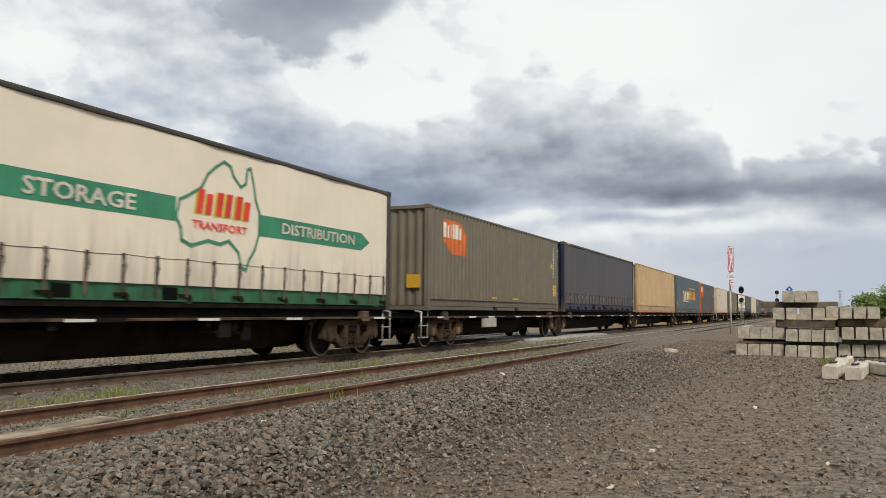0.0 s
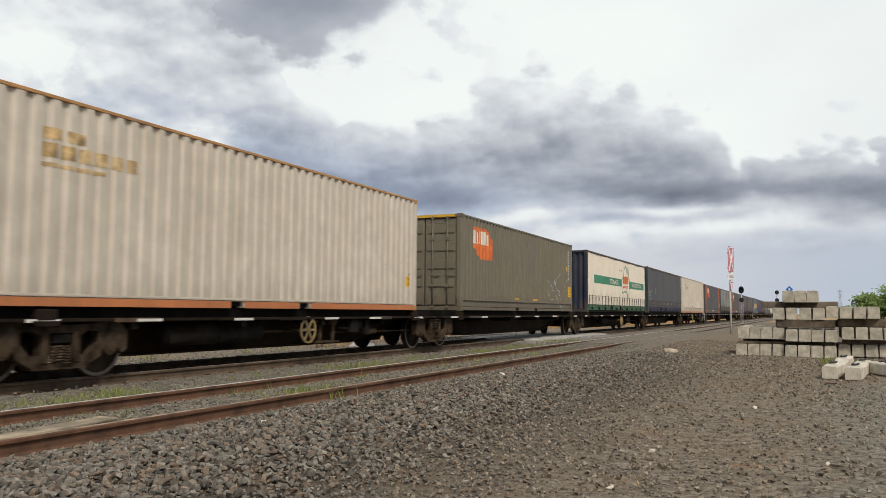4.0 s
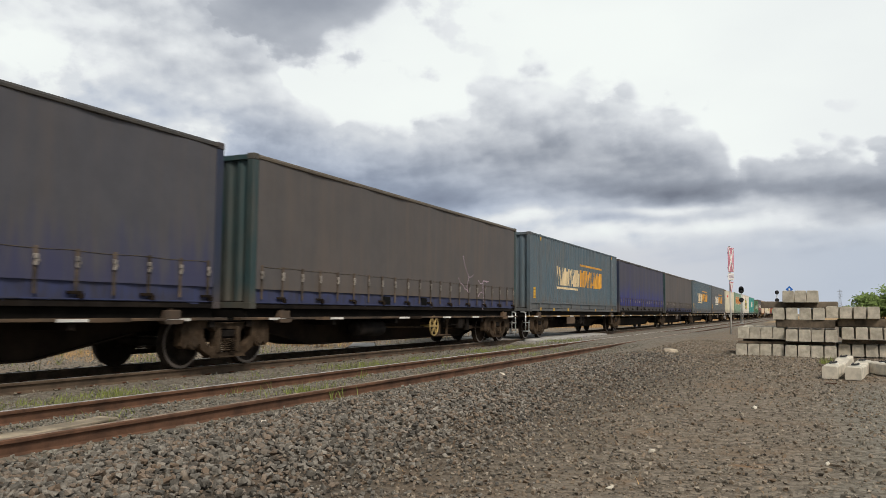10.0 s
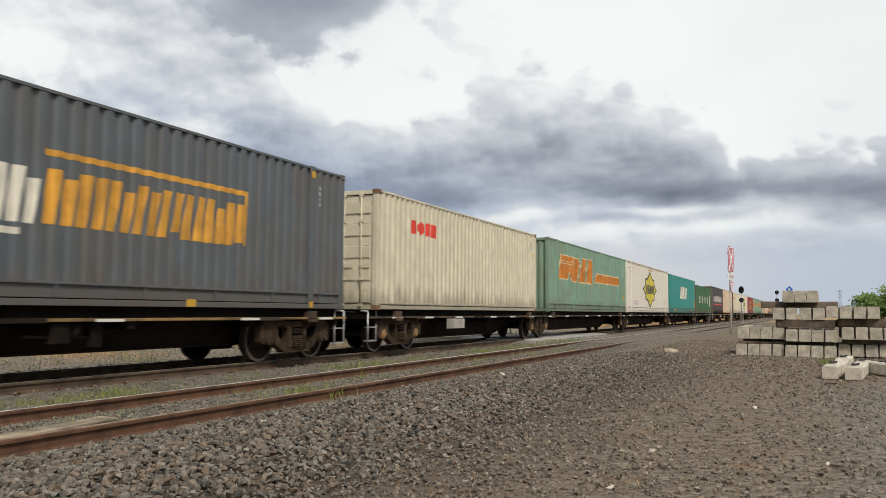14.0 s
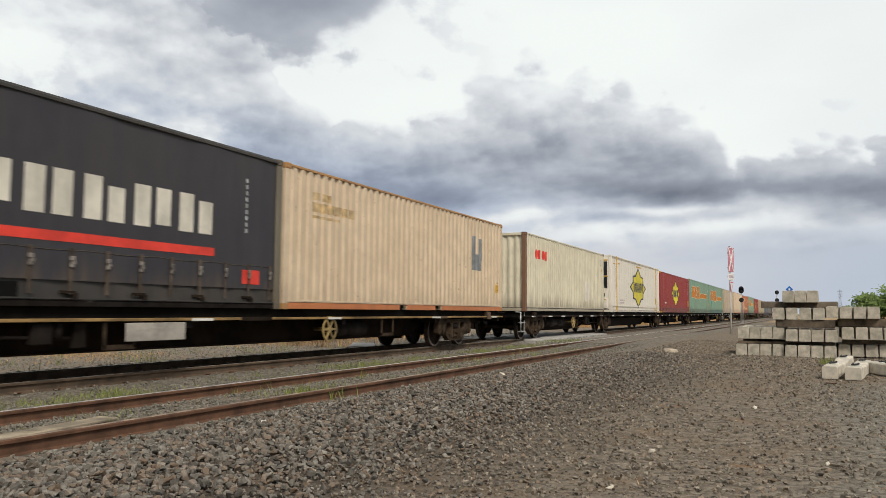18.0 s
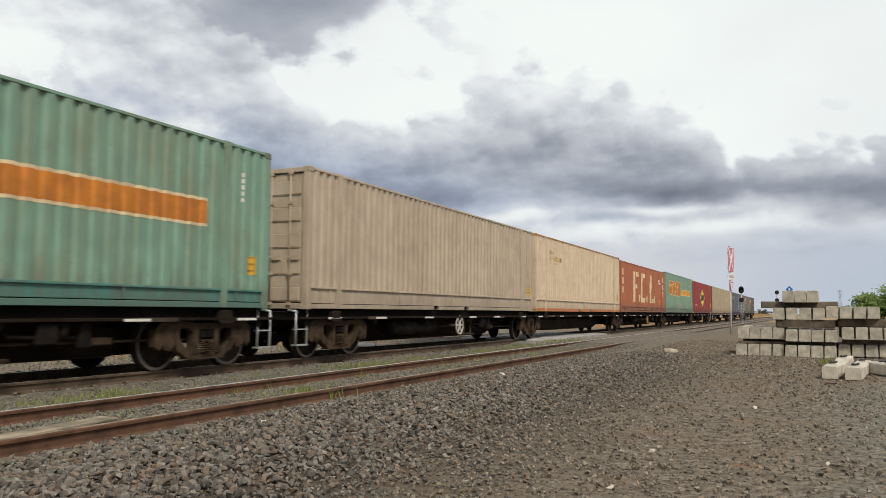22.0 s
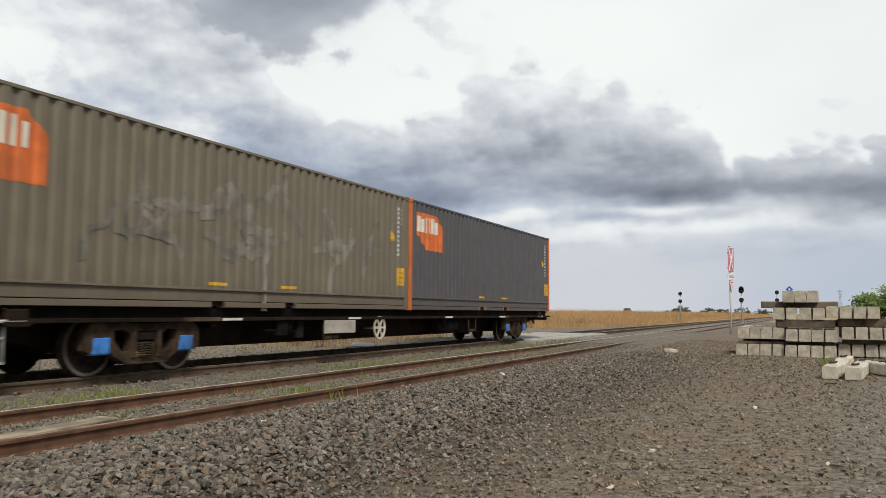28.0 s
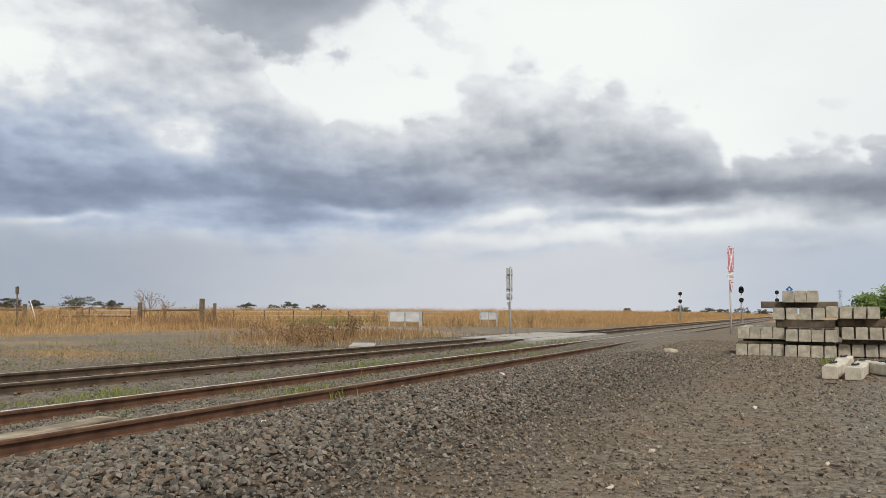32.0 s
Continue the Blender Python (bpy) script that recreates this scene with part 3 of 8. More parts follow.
def prism(bm, pts, axis, a, b):
    """A closed outline of 2D points drawn out from a to b along the axis ('x': points are y, z; 'y': points are x, z)."""
    def place(p, k):
        return (k, p[0], p[1]) if axis == "x" else ((p[0], k, p[1]) if axis == "y" else (p[0], p[1], k))
    lo = [bm.verts.new(place(p, a)) for p in pts]
    hi = [bm.verts.new(place(p, b)) for p in pts]
    bm.faces.new(lo[::-1])
    bm.faces.new(hi)
    for i in range(len(pts)):
        j = (i + 1) % len(pts)
        bm.faces.new((lo[i], lo[j], hi[j], hi[i]))


def ring(bm, centre, axis, r_out, r_in, width, sides=24):
    """A flat ring or rim about an axis 'x'."""
    cx, cy, cz = centre
    loops = []
    for r, dx in ((r_out, -width / 2), (r_out, width / 2), (r_in, width / 2), (r_in, -width / 2)):
        loops.append([bm.verts.new((cx + dx, cy + r * math.cos(a), cz + r * math.sin(a)))
                      for a in (2 * math.pi * i / sides for i in range(sides))])
    for k in range(4):
        p, q = loops[k], loops[(k + 1) % 4]
        for i in range(sides):
            bm.faces.new((p[i], p[(i + 1) % sides], q[(i + 1) % sides], q[i]))


def soup(name, verts, faces, material):
    """A mesh from numpy arrays: verts (n, 3), faces (m, k)."""
    me = bpy.data.meshes.new(name)
    k = faces.shape[1]
    me.vertices.add(len(verts))
    me.vertices.foreach_set("co", np.ascontiguousarray(verts, np.float32).ravel())
    me.loops.add(faces.size)
    me.loops.foreach_set("vertex_index", np.ascontiguousarray(faces, np.int32).ravel())
    me.polygons.add(len(faces))
    me.polygons.foreach_set("loop_start", np.arange(0, faces.size, k, dtype=np.int32))
    me.polygons.foreach_set("loop_total", np.full(len(faces), k, np.int32))
    me.update(calc_edges=True)
    me.validate()
    me.materials.append(material)
    return me


RNG = np.random.default_rng(7)


def ease(v, a, b):
    t = np.clip((v - a) / (b - a), 0, 1)
    return t * t * (3 - 2 * t)


def height(x, y):
    """Height of the ground over the rail head's level."""
    x, y = np.asarray(x, float), np.asarray(y, float)
    z = np.full(np.broadcast(x, y).shape, -0.05)
    z = z + 0.03 * ease(y, 8, 22) * ease(x, -5.0, -3.0)
    bed = ease(x, -3.9, -5.2)
    flush = ease(y, 20, 31) * (1 - 0.6 * ease(y, 40, 55))
    siding = -0.140 + 0.130 * flush * 0.99
    z = z * (1 - bed) + siding * bed
    main = ease(x, -8.0, -8.8)
    cross = ease(y, 26.5, 28.0) * (1 - ease(y, 37.5, 39.5))
    z = z * (1 - main) + (-0.150 + 0.08 * cross) * main
    fall = ease(x, -12.6, -15.0)
    z = z * (1 - fall) + (-0.42 + 0.27 * cross * (1 - ease(x, -15, -24))) * fall
    rise = ease(x, -18, -30)
    z = z + 0.12 * rise
    z = z + 0.020 * np.sin(x * 1.7 + 0.6 * np.sin(y * 0.9)) * np.sin(y * 1.1 + 0.4) * ease(np.abs(x + 8.8), 4.4, 5.4)
    return z


def axis_steps(parts):
    out = []
    for a, b, step in parts:
        out += list(np.arange(a, b, step))
    return np.array(out + [parts[-1][1]])


def make_ground():
    xs = axis_steps([(-4600, -400, 350), (-400, -60, 20), (-60, -20, 2), (-20, 3, 0.16), (3, 12, 0.5), (12, 60, 4), (60, 400, 30), (400, 4600, 350)])
    ys = axis_steps([(-4600, -400, 350), (-400, -40, 30), (-40, 0, 4), (0, 46, 0.25), (46, 120, 2), (120, 400, 15), (400, 4600, 350)])
    gx, gy = np.meshgrid(xs, ys, indexing="ij")
    gz = height(gx, gy)
    verts = np.stack([gx, gy, gz], -1).reshape(-1, 3)
    i, j = np.meshgrid(np.arange(len(xs) - 1), np.arange(len(ys) - 1), indexing="ij")
    a = (i * len(ys) + j).ravel()
    faces = np.stack([a, a + len(ys), a + len(ys) + 1, a + 1], -1)
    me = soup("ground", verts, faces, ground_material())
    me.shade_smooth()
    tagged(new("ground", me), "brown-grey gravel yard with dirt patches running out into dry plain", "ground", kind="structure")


make_ground()


# ---- tracks ----
RAIL = [(-0.073, -0.16), (0.073, -0.16), (0.073, -0.150), (0.020, -0.135), (0.010, -0.120), (0.010, -0.048), (0.034, -0.036),
        (0.035, -0.012), (0.028, -0.003), (-0.028, -0.003), (-0.035, -0.012), (-0.034, -0.036), (-0.010, -0.048), (-0.010, -0.120),
        (-0.020, -0.135), (-0.073, -0.150)]


def rail_piece(parent, x, y0, y1, skin, top):
    bm = bmesh.new()
    prism(bm, RAIL, "y", y0, y1)
    r = part("rail", bm, skin, parent, m=pose(x, 0, 0))
    bm = bmesh.new()
    prism(bm, [(-0.026, -0.002), (0.026, -0.002), (0.020, 0.0015), (-0.020, 0.0015)], "y", y0, y1)
    part("running_surface", bm, top, r, "rail head polished by wheels")


def make_tracks():
    main = thing("main_line_track", pose(0, 0, 0), "main line of rusty rails with bright heads on grey ballast", "railway track", kind="structure")
    for x in (LINE + 0.7525, LINE - 0.7525):
        rail_piece(main, x, -40, 900, M["rail"], M["rail_top_main"])
    side = thing("siding_track", pose(0, 0, 0), "disused siding of red-rusted rails half sunk in gravel", "railway track", kind="structure")
    for x, top in ((-5.634, M["rail_top_old"]), (-7.165, M["rail_top"])):
        rail_piece(side, x, -40, 900, M["rail_old"], top)
    # sleepers with their clips
    bm = bmesh.new()
    box(bm, -1.2, 1.2, -0.12, 0.12, -0.37, -0.163, 0.015)
    tie = finish(bm, "sleeper", M["concrete"])
    bm = bmesh.new()
    for s in (-1, 1):
        for k in (-1, 1):
            cx = s * 0.7525 + k * 0.095
            box(bm, cx - 0.03, cx + 0.03, -0.05, 0.05, -0.163, -0.150)
            rod(bm, (cx - 0.04 * k, -0.03, -0.14), (cx + 0.035 * k, 0.02, -0.125), 0.011, 6)
            rod(bm, (cx + 0.035 * k, 0.02, -0.125), (cx - 0.04 * k, 0.045, -0.135), 0.011, 6)
    clips = finish(bm, "rail_clip", M["clip"])
    for k in range(84):
        y = 2.4 + k * 0.62
        ob = attach("sleeper", tie, main, pose(LINE, y, 0))
        attach("rail_clip", clips, ob)
    bm = bmesh.new()
    box(bm, -1.25, 1.25, -0.115, 0.115, -0.30, -0.158, 0.012)
    wood = finish(bm, "sleeper", M["timber"])
    for k in range(34):
        y = 2.2 + k * 0.66 + 0.03 * math.sin(k * 5.1)
        attach("sleeper", wood, side, pose(-6.40, y, 0.016 + 0.012 * math.sin(k * 2.3), 0, 0, 1.2 * math.sin(k * 3.7)))
    # concrete panels of the level crossing
    deck = thing("level_crossing_deck", pose(0, 0, 0), "pale concrete panels between the rails of a level crossing", "level crossing", kind="structure")
    for x0, x1 in ((LINE - 0.67, LINE + 0.67), (LINE + 0.84, LINE + 1.72), (LINE - 1.72, LINE - 0.84)):
        for k in range(4):
            y0 = 28.2 + k * 2.45
            bm = bmesh.new()
            box(bm, x0, x1, y0, y0 + 2.43, -0.16, -0.006 + 0.004 * ((k * 7) % 3), 0.012)
            part("panel", bm, M["slab"], deck)


make_tracks()


# ---- ballast and gravel ----
def pebbles(count, corners):
    """Prototype stones: hulls of a few random points."""
    out = []
    for k in range(count):
        bm = bmesh.new()
        for _ in range(corners):
            v = Vector(RNG.uniform(-1, 1, size=3))
            v /= (0.5 * v.length + 0.5 * max(abs(c) for c in v)) * RNG.uniform(1.0, 1.22)
            bm.verts.new((v.x * 0.48, v.y * 0.40, v.z * 0.34))
        got = bmesh.ops.convex_hull(bm, input=bm.verts)
        bmesh.ops.delete(bm, geom=[g for g in got["geom_interior"] if isinstance(g, bmesh.types.BMVert)], context="VERTS")
        bmesh.ops.triangulate(bm, faces=bm.faces)
        bm.verts.index_update()
        out.append((np.array([v.co[:] for v in bm.verts]), np.array([[v.index for v in f.verts] for f in bm.faces])))
        bm.free()
    return out


STONES = pebbles(16, 13)
GRIT = pebbles(14, 8)


def scatter(name, xs, ys, sizes, material, label, sink=0.2, category="gravel", kinds_of=STONES):
    vs, fs, off = [], [], 0
    kinds = RNG.integers(0, len(kinds_of), len(xs))
    zs = height(xs, ys)
    for k, (pv, pf) in enumerate(kinds_of):
        m = np.where(kinds == k)[0]
        if not len(m):
            continue
        a, b = RNG.uniform(0, 6.283, len(m)), RNG.normal(0, 0.5, len(m))
        ca, sa, cb, sb = np.cos(a), np.sin(a), np.cos(b), np.sin(b)
        p = pv[None] * (sizes[m] * 1.0)[:, None, None]
        x1 = p[..., 0] * cb[:, None] + p[..., 2] * sb[:, None]
        z1 = -p[..., 0] * sb[:, None] + p[..., 2] * cb[:, None]
        x2 = x1 * ca[:, None] - p[..., 1] * sa[:, None]
        y2 = x1 * sa[:, None] + p[..., 1] * ca[:, None]
        v = np.stack([x2 + xs[m][:, None], y2 + ys[m][:, None], z1 + (zs[m] + sizes[m] * RNG.uniform(sink - 0.18, sink + 0.28, len(m)))[:, None]], -1)
        f = pf[None] + (np.arange(len(m)) * len(pv))[:, None, None] + off
        vs.append(v.reshape(-1, 3))
        fs.append(f.reshape(-1, 3))
        off += len(m) * len(pv)
    me = soup(name, np.concatenate(vs), np.concatenate(fs), material)
    me.shade_flat()
    return tagged(new(name, me), label, category, kind="stuff")


def field(n, x0, x1, y0, y1, power=1.0):
    return RNG.uniform(x0, x1, n), y0 + (y1 - y0) * RNG.uniform(0, 1, n) ** power


def make_gravel():
    # coarse stones heaped along the siding
    x, y = field(50000, -5.3, -0.2, 1.2, 21, 1.3)
    keep = RNG.uniform(0, 1, len(x)) < ease(x, -0.9, -3.9) + 0.03
    x, y = x[keep], y[keep]
    size = (0.036 + 0.046 * RNG.uniform(0, 1, len(x)) ** 1.5) * (0.45 + 0.55 * ease(x, -1.2, -3.9))
    scatter("ballast_heap", x, y, size, M["stone"], "loose coarse grey-brown ballast stones beside the siding", 0.34, "ballast")
    # finer gravel over the yard, thinning out in trodden patches
    x, y = field(78000, -4.2, 4.6, 2.2, 32, 1.3)
    trod = np.sin(x * 0.9 + 0.7 * np.sin(y * 0.6)) * np.sin(y * 0.5 + 0.8 * x)
    keep = (RNG.uniform(-0.6, 1.6, len(x)) > trod) & (x < 1.2 + 0.30 * y)
    x, y = x[keep], y[keep]
    size = 0.016 + 0.040 * RNG.uniform(0, 1, len(x)) ** 1.7 * (1 + 0.55 * ease(y, 7, 18))
    scatter("yard_gravel", x, y, size, M["pebble"], "small brown-grey gravel scattered over the yard", 0.08, "gravel", GRIT)
    x, y = field(25000, -8.7, -4.9, 2.0, 27, 1.3)
    keep = (np.abs(x + 5.634) > 0.09) & (np.abs(x + 7.165) > 0.09)
    scatter("siding_ballast", x[keep], y[keep], RNG.uniform(0.025, 0.060, keep.sum()), M["track_stone"], "pale grey ballast between the siding rails", 0.2, "ballast", GRIT)
    x, y = field(20000, -24.0, -8.4, 3.0, 38, 1.1)
    keep = (np.abs(x - LINE - 0.7525) > 0.11) & (np.abs(x - LINE + 0.7525) > 0.11) & ~((y > 27.6) & (y < 38.4) & (np.abs(x - LINE) < 1.85))
    scatter("main_line_ballast", x[keep], y[keep], RNG.uniform(0.032, 0.075, keep.sum()), M["track_stone"], "grey ballast round the main line rails", 0.2, "ballast", GRIT)


make_gravel()


# ---- the freight train ----
from mathutils.geometry import tessellate_polygon

WIDE = 1.22              # half the width of a container
TALL = 2.96              # height of the long domestic boxes
PITCHC = 0.278           # one corrugation
MESHES = {}


def shared(key, build):
    if key not in MESHES:
        MESHES[key] = build()
    return MESHES[key]


FOLD = (0.40, 0.53, 0.85)     # where the crest ends, the trough begins and the trough ends
DEEP = 0.044


def fold(y):
    """Depth of the corrugated sheet at y: flat outer crest, slope, inner trough, slope."""
    u = (y / PITCHC) % 1.0
    a, b, c = FOLD
    if u < a:
        return 0.0
    if u < b:
        return -DEEP * (u - a) / (b - a)
    if u < c:
        return -DEEP
    return -DEEP * (1 - u) / (1 - c)


def fold_lines(a, b):
    k = math.floor(a / PITCHC)
    out = []
    while k * PITCHC < b:
        out += [y for y in (k * PITCHC + f * PITCHC for f in (0, *FOLD)) if a < y < b]
        k += 1
    return out


def sag(y):
    return 0.011 * math.sin(1.9 * y + 0.5) + 0.006 * math.sin(5.1 * y)


def sheet(ys, z0, z1, depth, x, rows=1):
    """An upright sheet at x whose depth follows depth(y)."""
    bm = bmesh.new()
    grid = [[bm.verts.new((x + depth(y), y, z0 + (z1 - z0) * k / rows)) for k in range(rows + 1)] for y in ys]
    for p, q in zip(grid, grid[1:]):
        for k in range(rows):
            bm.faces.new((p[k], q[k], q[k + 1], p[k + 1]))
    return bm


def marking(parent, polys, material, surf, x, name="marking", label=""):
    """Painted shapes that follow the side of a container: polys are outlines of (y, z)."""
    tris = []
    for i, p in enumerate(polys):
        for t in tessellate_polygon([[Vector((y, z, 0)) for y, z in p]]):
            tris.append(([p[k] for k in t], 0.0002 * i))
    return lay_on(parent, tris, material, surf, x, name, label)


def marks(parent, polys, material, surf, x, name, label=""):
    """Each outline a part of its own."""
    for i, p in enumerate(polys):
        marking(parent, [p], material, surf, x + 0.0008 * (i % 3), name, label)


def cut(poly, at, side):
    """The part of a convex outline on one side of the line y = at."""
    out = []
    for (y0, z0), (y1, z1) in zip(poly, poly[1:] + poly[:1]):
        a, b = (y0 - at) * side, (y1 - at) * side
        if a >= 0:
            out.append((y0, z0))
        if a * b < 0:
            k = a / (a - b)
            out.append((y0 + k * (y1 - y0), z0 + k * (z1 - z0)))
    return out


def lay_on(parent, tris, material, surf, x, name, label):
    """Triangles of (y, z), cut along the folds and laid on the side."""
    vs, fs = [], []
    for tri, up in tris:
        a, b = min(p[0] for p in tri), max(p[0] for p in tri)
        if surf is fold:
            lines = fold_lines(a, b)
        elif surf is flat:
            lines = []
        else:
            lines = [0.12 * k for k in range(math.ceil(a / 0.12 + 0.01), math.ceil(b / 0.12))]
        stops = [a] + lines + [b]
        for lo, hi in zip(stops, stops[1:]):
            piece = cut(cut(list(tri), lo, 1), hi, -1) if lines else list(tri)
            if len(piece) < 3 or hi - lo < 1e-6:
                continue
            fs.append(tuple(range(len(vs), len(vs) + len(piece))))
            vs += [(x + surf(y) + 0.004 + up, y, z) for y, z in piece]
    me = bpy.data.meshes.new(name)
    me.from_pydata(vs, [], fs)
    me.update()
    me.materials.append(material)
    return attach(name, me, parent, label=label)


def flat(y):
    return 0.0


def words(parent, text, y, z, width, tall, material, surf, x, label, lean=0.0):
    """A word in the built-in font, its left foot at (y, z)."""
    cu = bpy.data.curves.new("lettering", "FONT")
    cu.body, cu.size, cu.offset, cu.resolution_u = text, 1.0, 0.018, 2
    ob = bpy.data.objects.new("lettering", cu)
    scene.collection.objects.link(ob)
    me = bpy.data.meshes.new_from_object(ob)
    bpy.data.objects.remove(ob)
    xs, ys = [v.co.x for v in me.vertices], [v.co.y for v in me.vertices]
    x0, x1, y0, y1 = min(xs), max(xs), min(ys), max(ys)

    def spot(v):
        u, w = (v.co.x - x0) / (x1 - x0), (v.co.y - y0) / (y1 - y0)
        return (y + u * width + lean * w * tall, z + w * tall)
    me.calc_loop_triangles()
    tris = [([spot(me.vertices[k]) for k in t.vertices], 0.0) for t in me.loop_triangles]
    bpy.data.meshes.remove(me)
    return lay_on(parent, tris, material, surf, x + 0.006, "lettering", label)


def slab(y, z, w, h, lean=0.0):
    return [(y, z), (y + w, z), (y + w + lean, z + h), (y + lean, z + h)]


def blocks(y0, y1, z, h, count, fill=0.74, lean=0.0):
    """A brand name as plain blocks of its size."""
    p = (y1 - y0) / count
    return [slab(y0 + i * p + p * (1 - fill) / 2, z, p * fill, h, lean) for i in range(count)]


def bars(y0, y1, z, h, count, fill=0.86, lean=0.0):
    """A brand name as uneven upright bars, two to a character."""
    p = (y1 - y0) / count
    out = []
    for i in range(count):
        a, w = y0 + i * p + p * (1 - fill) / 2, p * fill
        short = (0.86, 1.0, 0.82, 0.92)[i % 4] * h
        up = h - short if i % 3 == 1 else 0.0
        out.append(slab(a, z, w * 0.42, h, lean))
        out.append(slab(a + w * 0.58 + lean * up / h, z + up, w * 0.42, short, lean * short / h))
    return out


def star(cy, cz, ry, rz):
    shape = [(-1, 0), (-0.66, 0.26), (-0.64, 0.56), (-0.36, 0.60), (0, 1), (0.36, 0.60), (0.64, 0.56), (0.66, 0.26),
             (1, 0), (0.66, -0.26), (0.64, -0.56), (0.36, -0.60), (0, -1), (-0.36, -0.60), (-0.64, -0.56), (-0.66, -0.26)]
    return [(cy + u * ry, cz + w * rz) for u, w in shape]


# -- containers --
def corner_casting_mesh():
    bm = bmesh.new()
    box(bm, -0.082, 0.082, -0.089, 0.089, -0.059, 0.059, 0.008)
    for s in (1,):
        ring(bm, (0.083, 0, 0), "x", 0.05, 0.034, 0.006, 10)
    return finish(bm, "corner_casting")


def post_mesh(h):
    bm = bmesh.new()
    box(bm, -0.075, 0.075, -0.085, 0.085, 0.11, h - 0.11, 0.012)
    return finish(bm, "corner_post")


def strap_post_mesh(h):
    bm = bmesh.new()
    box(bm, -0.03, 0.016, -0.085, 0.085, 0.02, h - 0.02, 0.008)
    box(bm, -0.05, 0.012, -0.10, 0.10, h - 0.13, h + 0.006, 0.008)
    return finish(bm, "strap_post")


def bottom_rail_mesh(length, band, pockets, seams):
    bm = bmesh.new()
    stops = [0.17] + [c for p in pockets for c in (p - 0.18, p + 0.18)] + [length - 0.17]
    for a, b in zip(stops[::2], stops[1::2]):
        box(bm, WIDE - 0.07, WIDE - 0.004, a, b, 0.02, 0.115, 0.006)
    if pockets:
        for p in pockets:
            box(bm, WIDE - 0.30, WIDE - 0.03, p - 0.20, p - 0.18, 0.02, 0.14)
            box(bm, WIDE - 0.30, WIDE - 0.03, p + 0.18, p + 0.20, 0.02, 0.14)
    box(bm, WIDE - 0.09, WIDE - 0.040, 0.17, length - 0.17, 0.130, band - 0.02, 0.004)
    box(bm, WIDE - 0.07, WIDE - 0.002, 0.17, length - 0.17, band - 0.026, band + 0.012, 0.004)
    for k in range(seams):
        y = 0.9 + (length - 1.8) * k / max(1, seams - 1)
        box(bm, WIDE - 0.06, WIDE - 0.010, y - 0.02, y + 0.02, 0.137, band - 0.026)
    return finish(bm, "bottom_rail")


def top_rail_mesh(length, h):
    bm = bmesh.new()
    box(bm, WIDE - 0.07, WIDE - 0.004, 0.17, length - 0.17, h - 0.060, h - 0.008, 0.006)
    return finish(bm, "top_rail")


def end_sheet_mesh(z0, z1, ribs):
    """Corrugated end between the posts, facing -y, at y = 0."""
    bm = bmesh.new()
    pts = []
    for k in range(ribs * 4 + 1):
        u = k / (ribs * 4)
        pts.append((-1.08 + 2.16 * u, 0.045 if k % 4 in (2, 3) else 0.0))
    lo = [bm.verts.new((x, 0.03 + d, z0)) for x, d in pts]
    hi = [bm.verts.new((x, 0.03 + d, z1)) for x, d in pts]
    for i in range(len(pts) - 1):
        bm.faces.new((lo[i], lo[i + 1], hi[i + 1], hi[i]))
    return finish(bm, "end_panel")


def roof_mesh(length, h):
    bm = bmesh.new()
    ys = [0.1 + (length - 0.2) * k / 40 for k in range(41)]
    rows = [[bm.verts.new((x, y, h - 0.03 + (0.012 if k % 2 else 0.0))) for x in (-1.18, 1.18)] for k, y in enumerate(ys)]
    for p, q in zip(rows, rows[1:]):
        bm.faces.new((p[0], p[1], q[1], q[0]))
    return finish(bm, "roof")


def floor_mesh(length):
    """Floor with its cross members, drawn from one toothed outline."""
    outline = [(length - 0.05, 0.052), (length - 0.05, 0.15), (0.05, 0.15), (0.05, 0.052)]
    for k in range(18):
        y = 0.6 + (length - 1.2) * k / 17
        outline += [(y - 0.03, 0.052), (y - 0.03, 0.02), (y + 0.03, 0.02), (y + 0.03, 0.052)]
    bm = bmesh.new()
    prism(bm, outline, "x", -1.13, 1.13)
    return finish(bm, "floor")


def crossbar_mesh(h):
    bm = bmesh.new()
    box(bm, -1.07, 1.07, -0.05, 0.06, h - 0.11, h - 0.012, 0.006)
    return finish(bm, "header")


def sillbar_mesh():
    bm = bmesh.new()
    box(bm, -1.07, 1.07, -0.05, 0.06, 0.012, 0.13, 0.006)
    return finish(bm, "sill")


def door_mesh(h):
    bm = bmesh.new()
    box(bm, -0.52, 0.52, 0.0, 0.05, 0.15, h - 0.13, 0.008)
    return finish(bm, "door")


def door_panel_mesh(z):
    bm = bmesh.new()
    box(bm, -0.45, 0.45, -0.024, -0.001, z - 0.15, z + 0.15, 0.018)
    return finish(bm, "door_panel")


def lock_rod_mesh(h):
    bm = bmesh.new()
    rod(bm, (0, -0.055, 0.08), (0, -0.055, h - 0.06), 0.019, 8)
    for z in (0.12, 0.75, h - 0.75, h - 0.12):
        box(bm, -0.045, 0.045, -0.08, -0.02, z - 0.035, z + 0.035)
    box(bm, -0.02, 0.26, -0.085, -0.06, 1.06, 1.11)
    return finish(bm, "lock_rod")


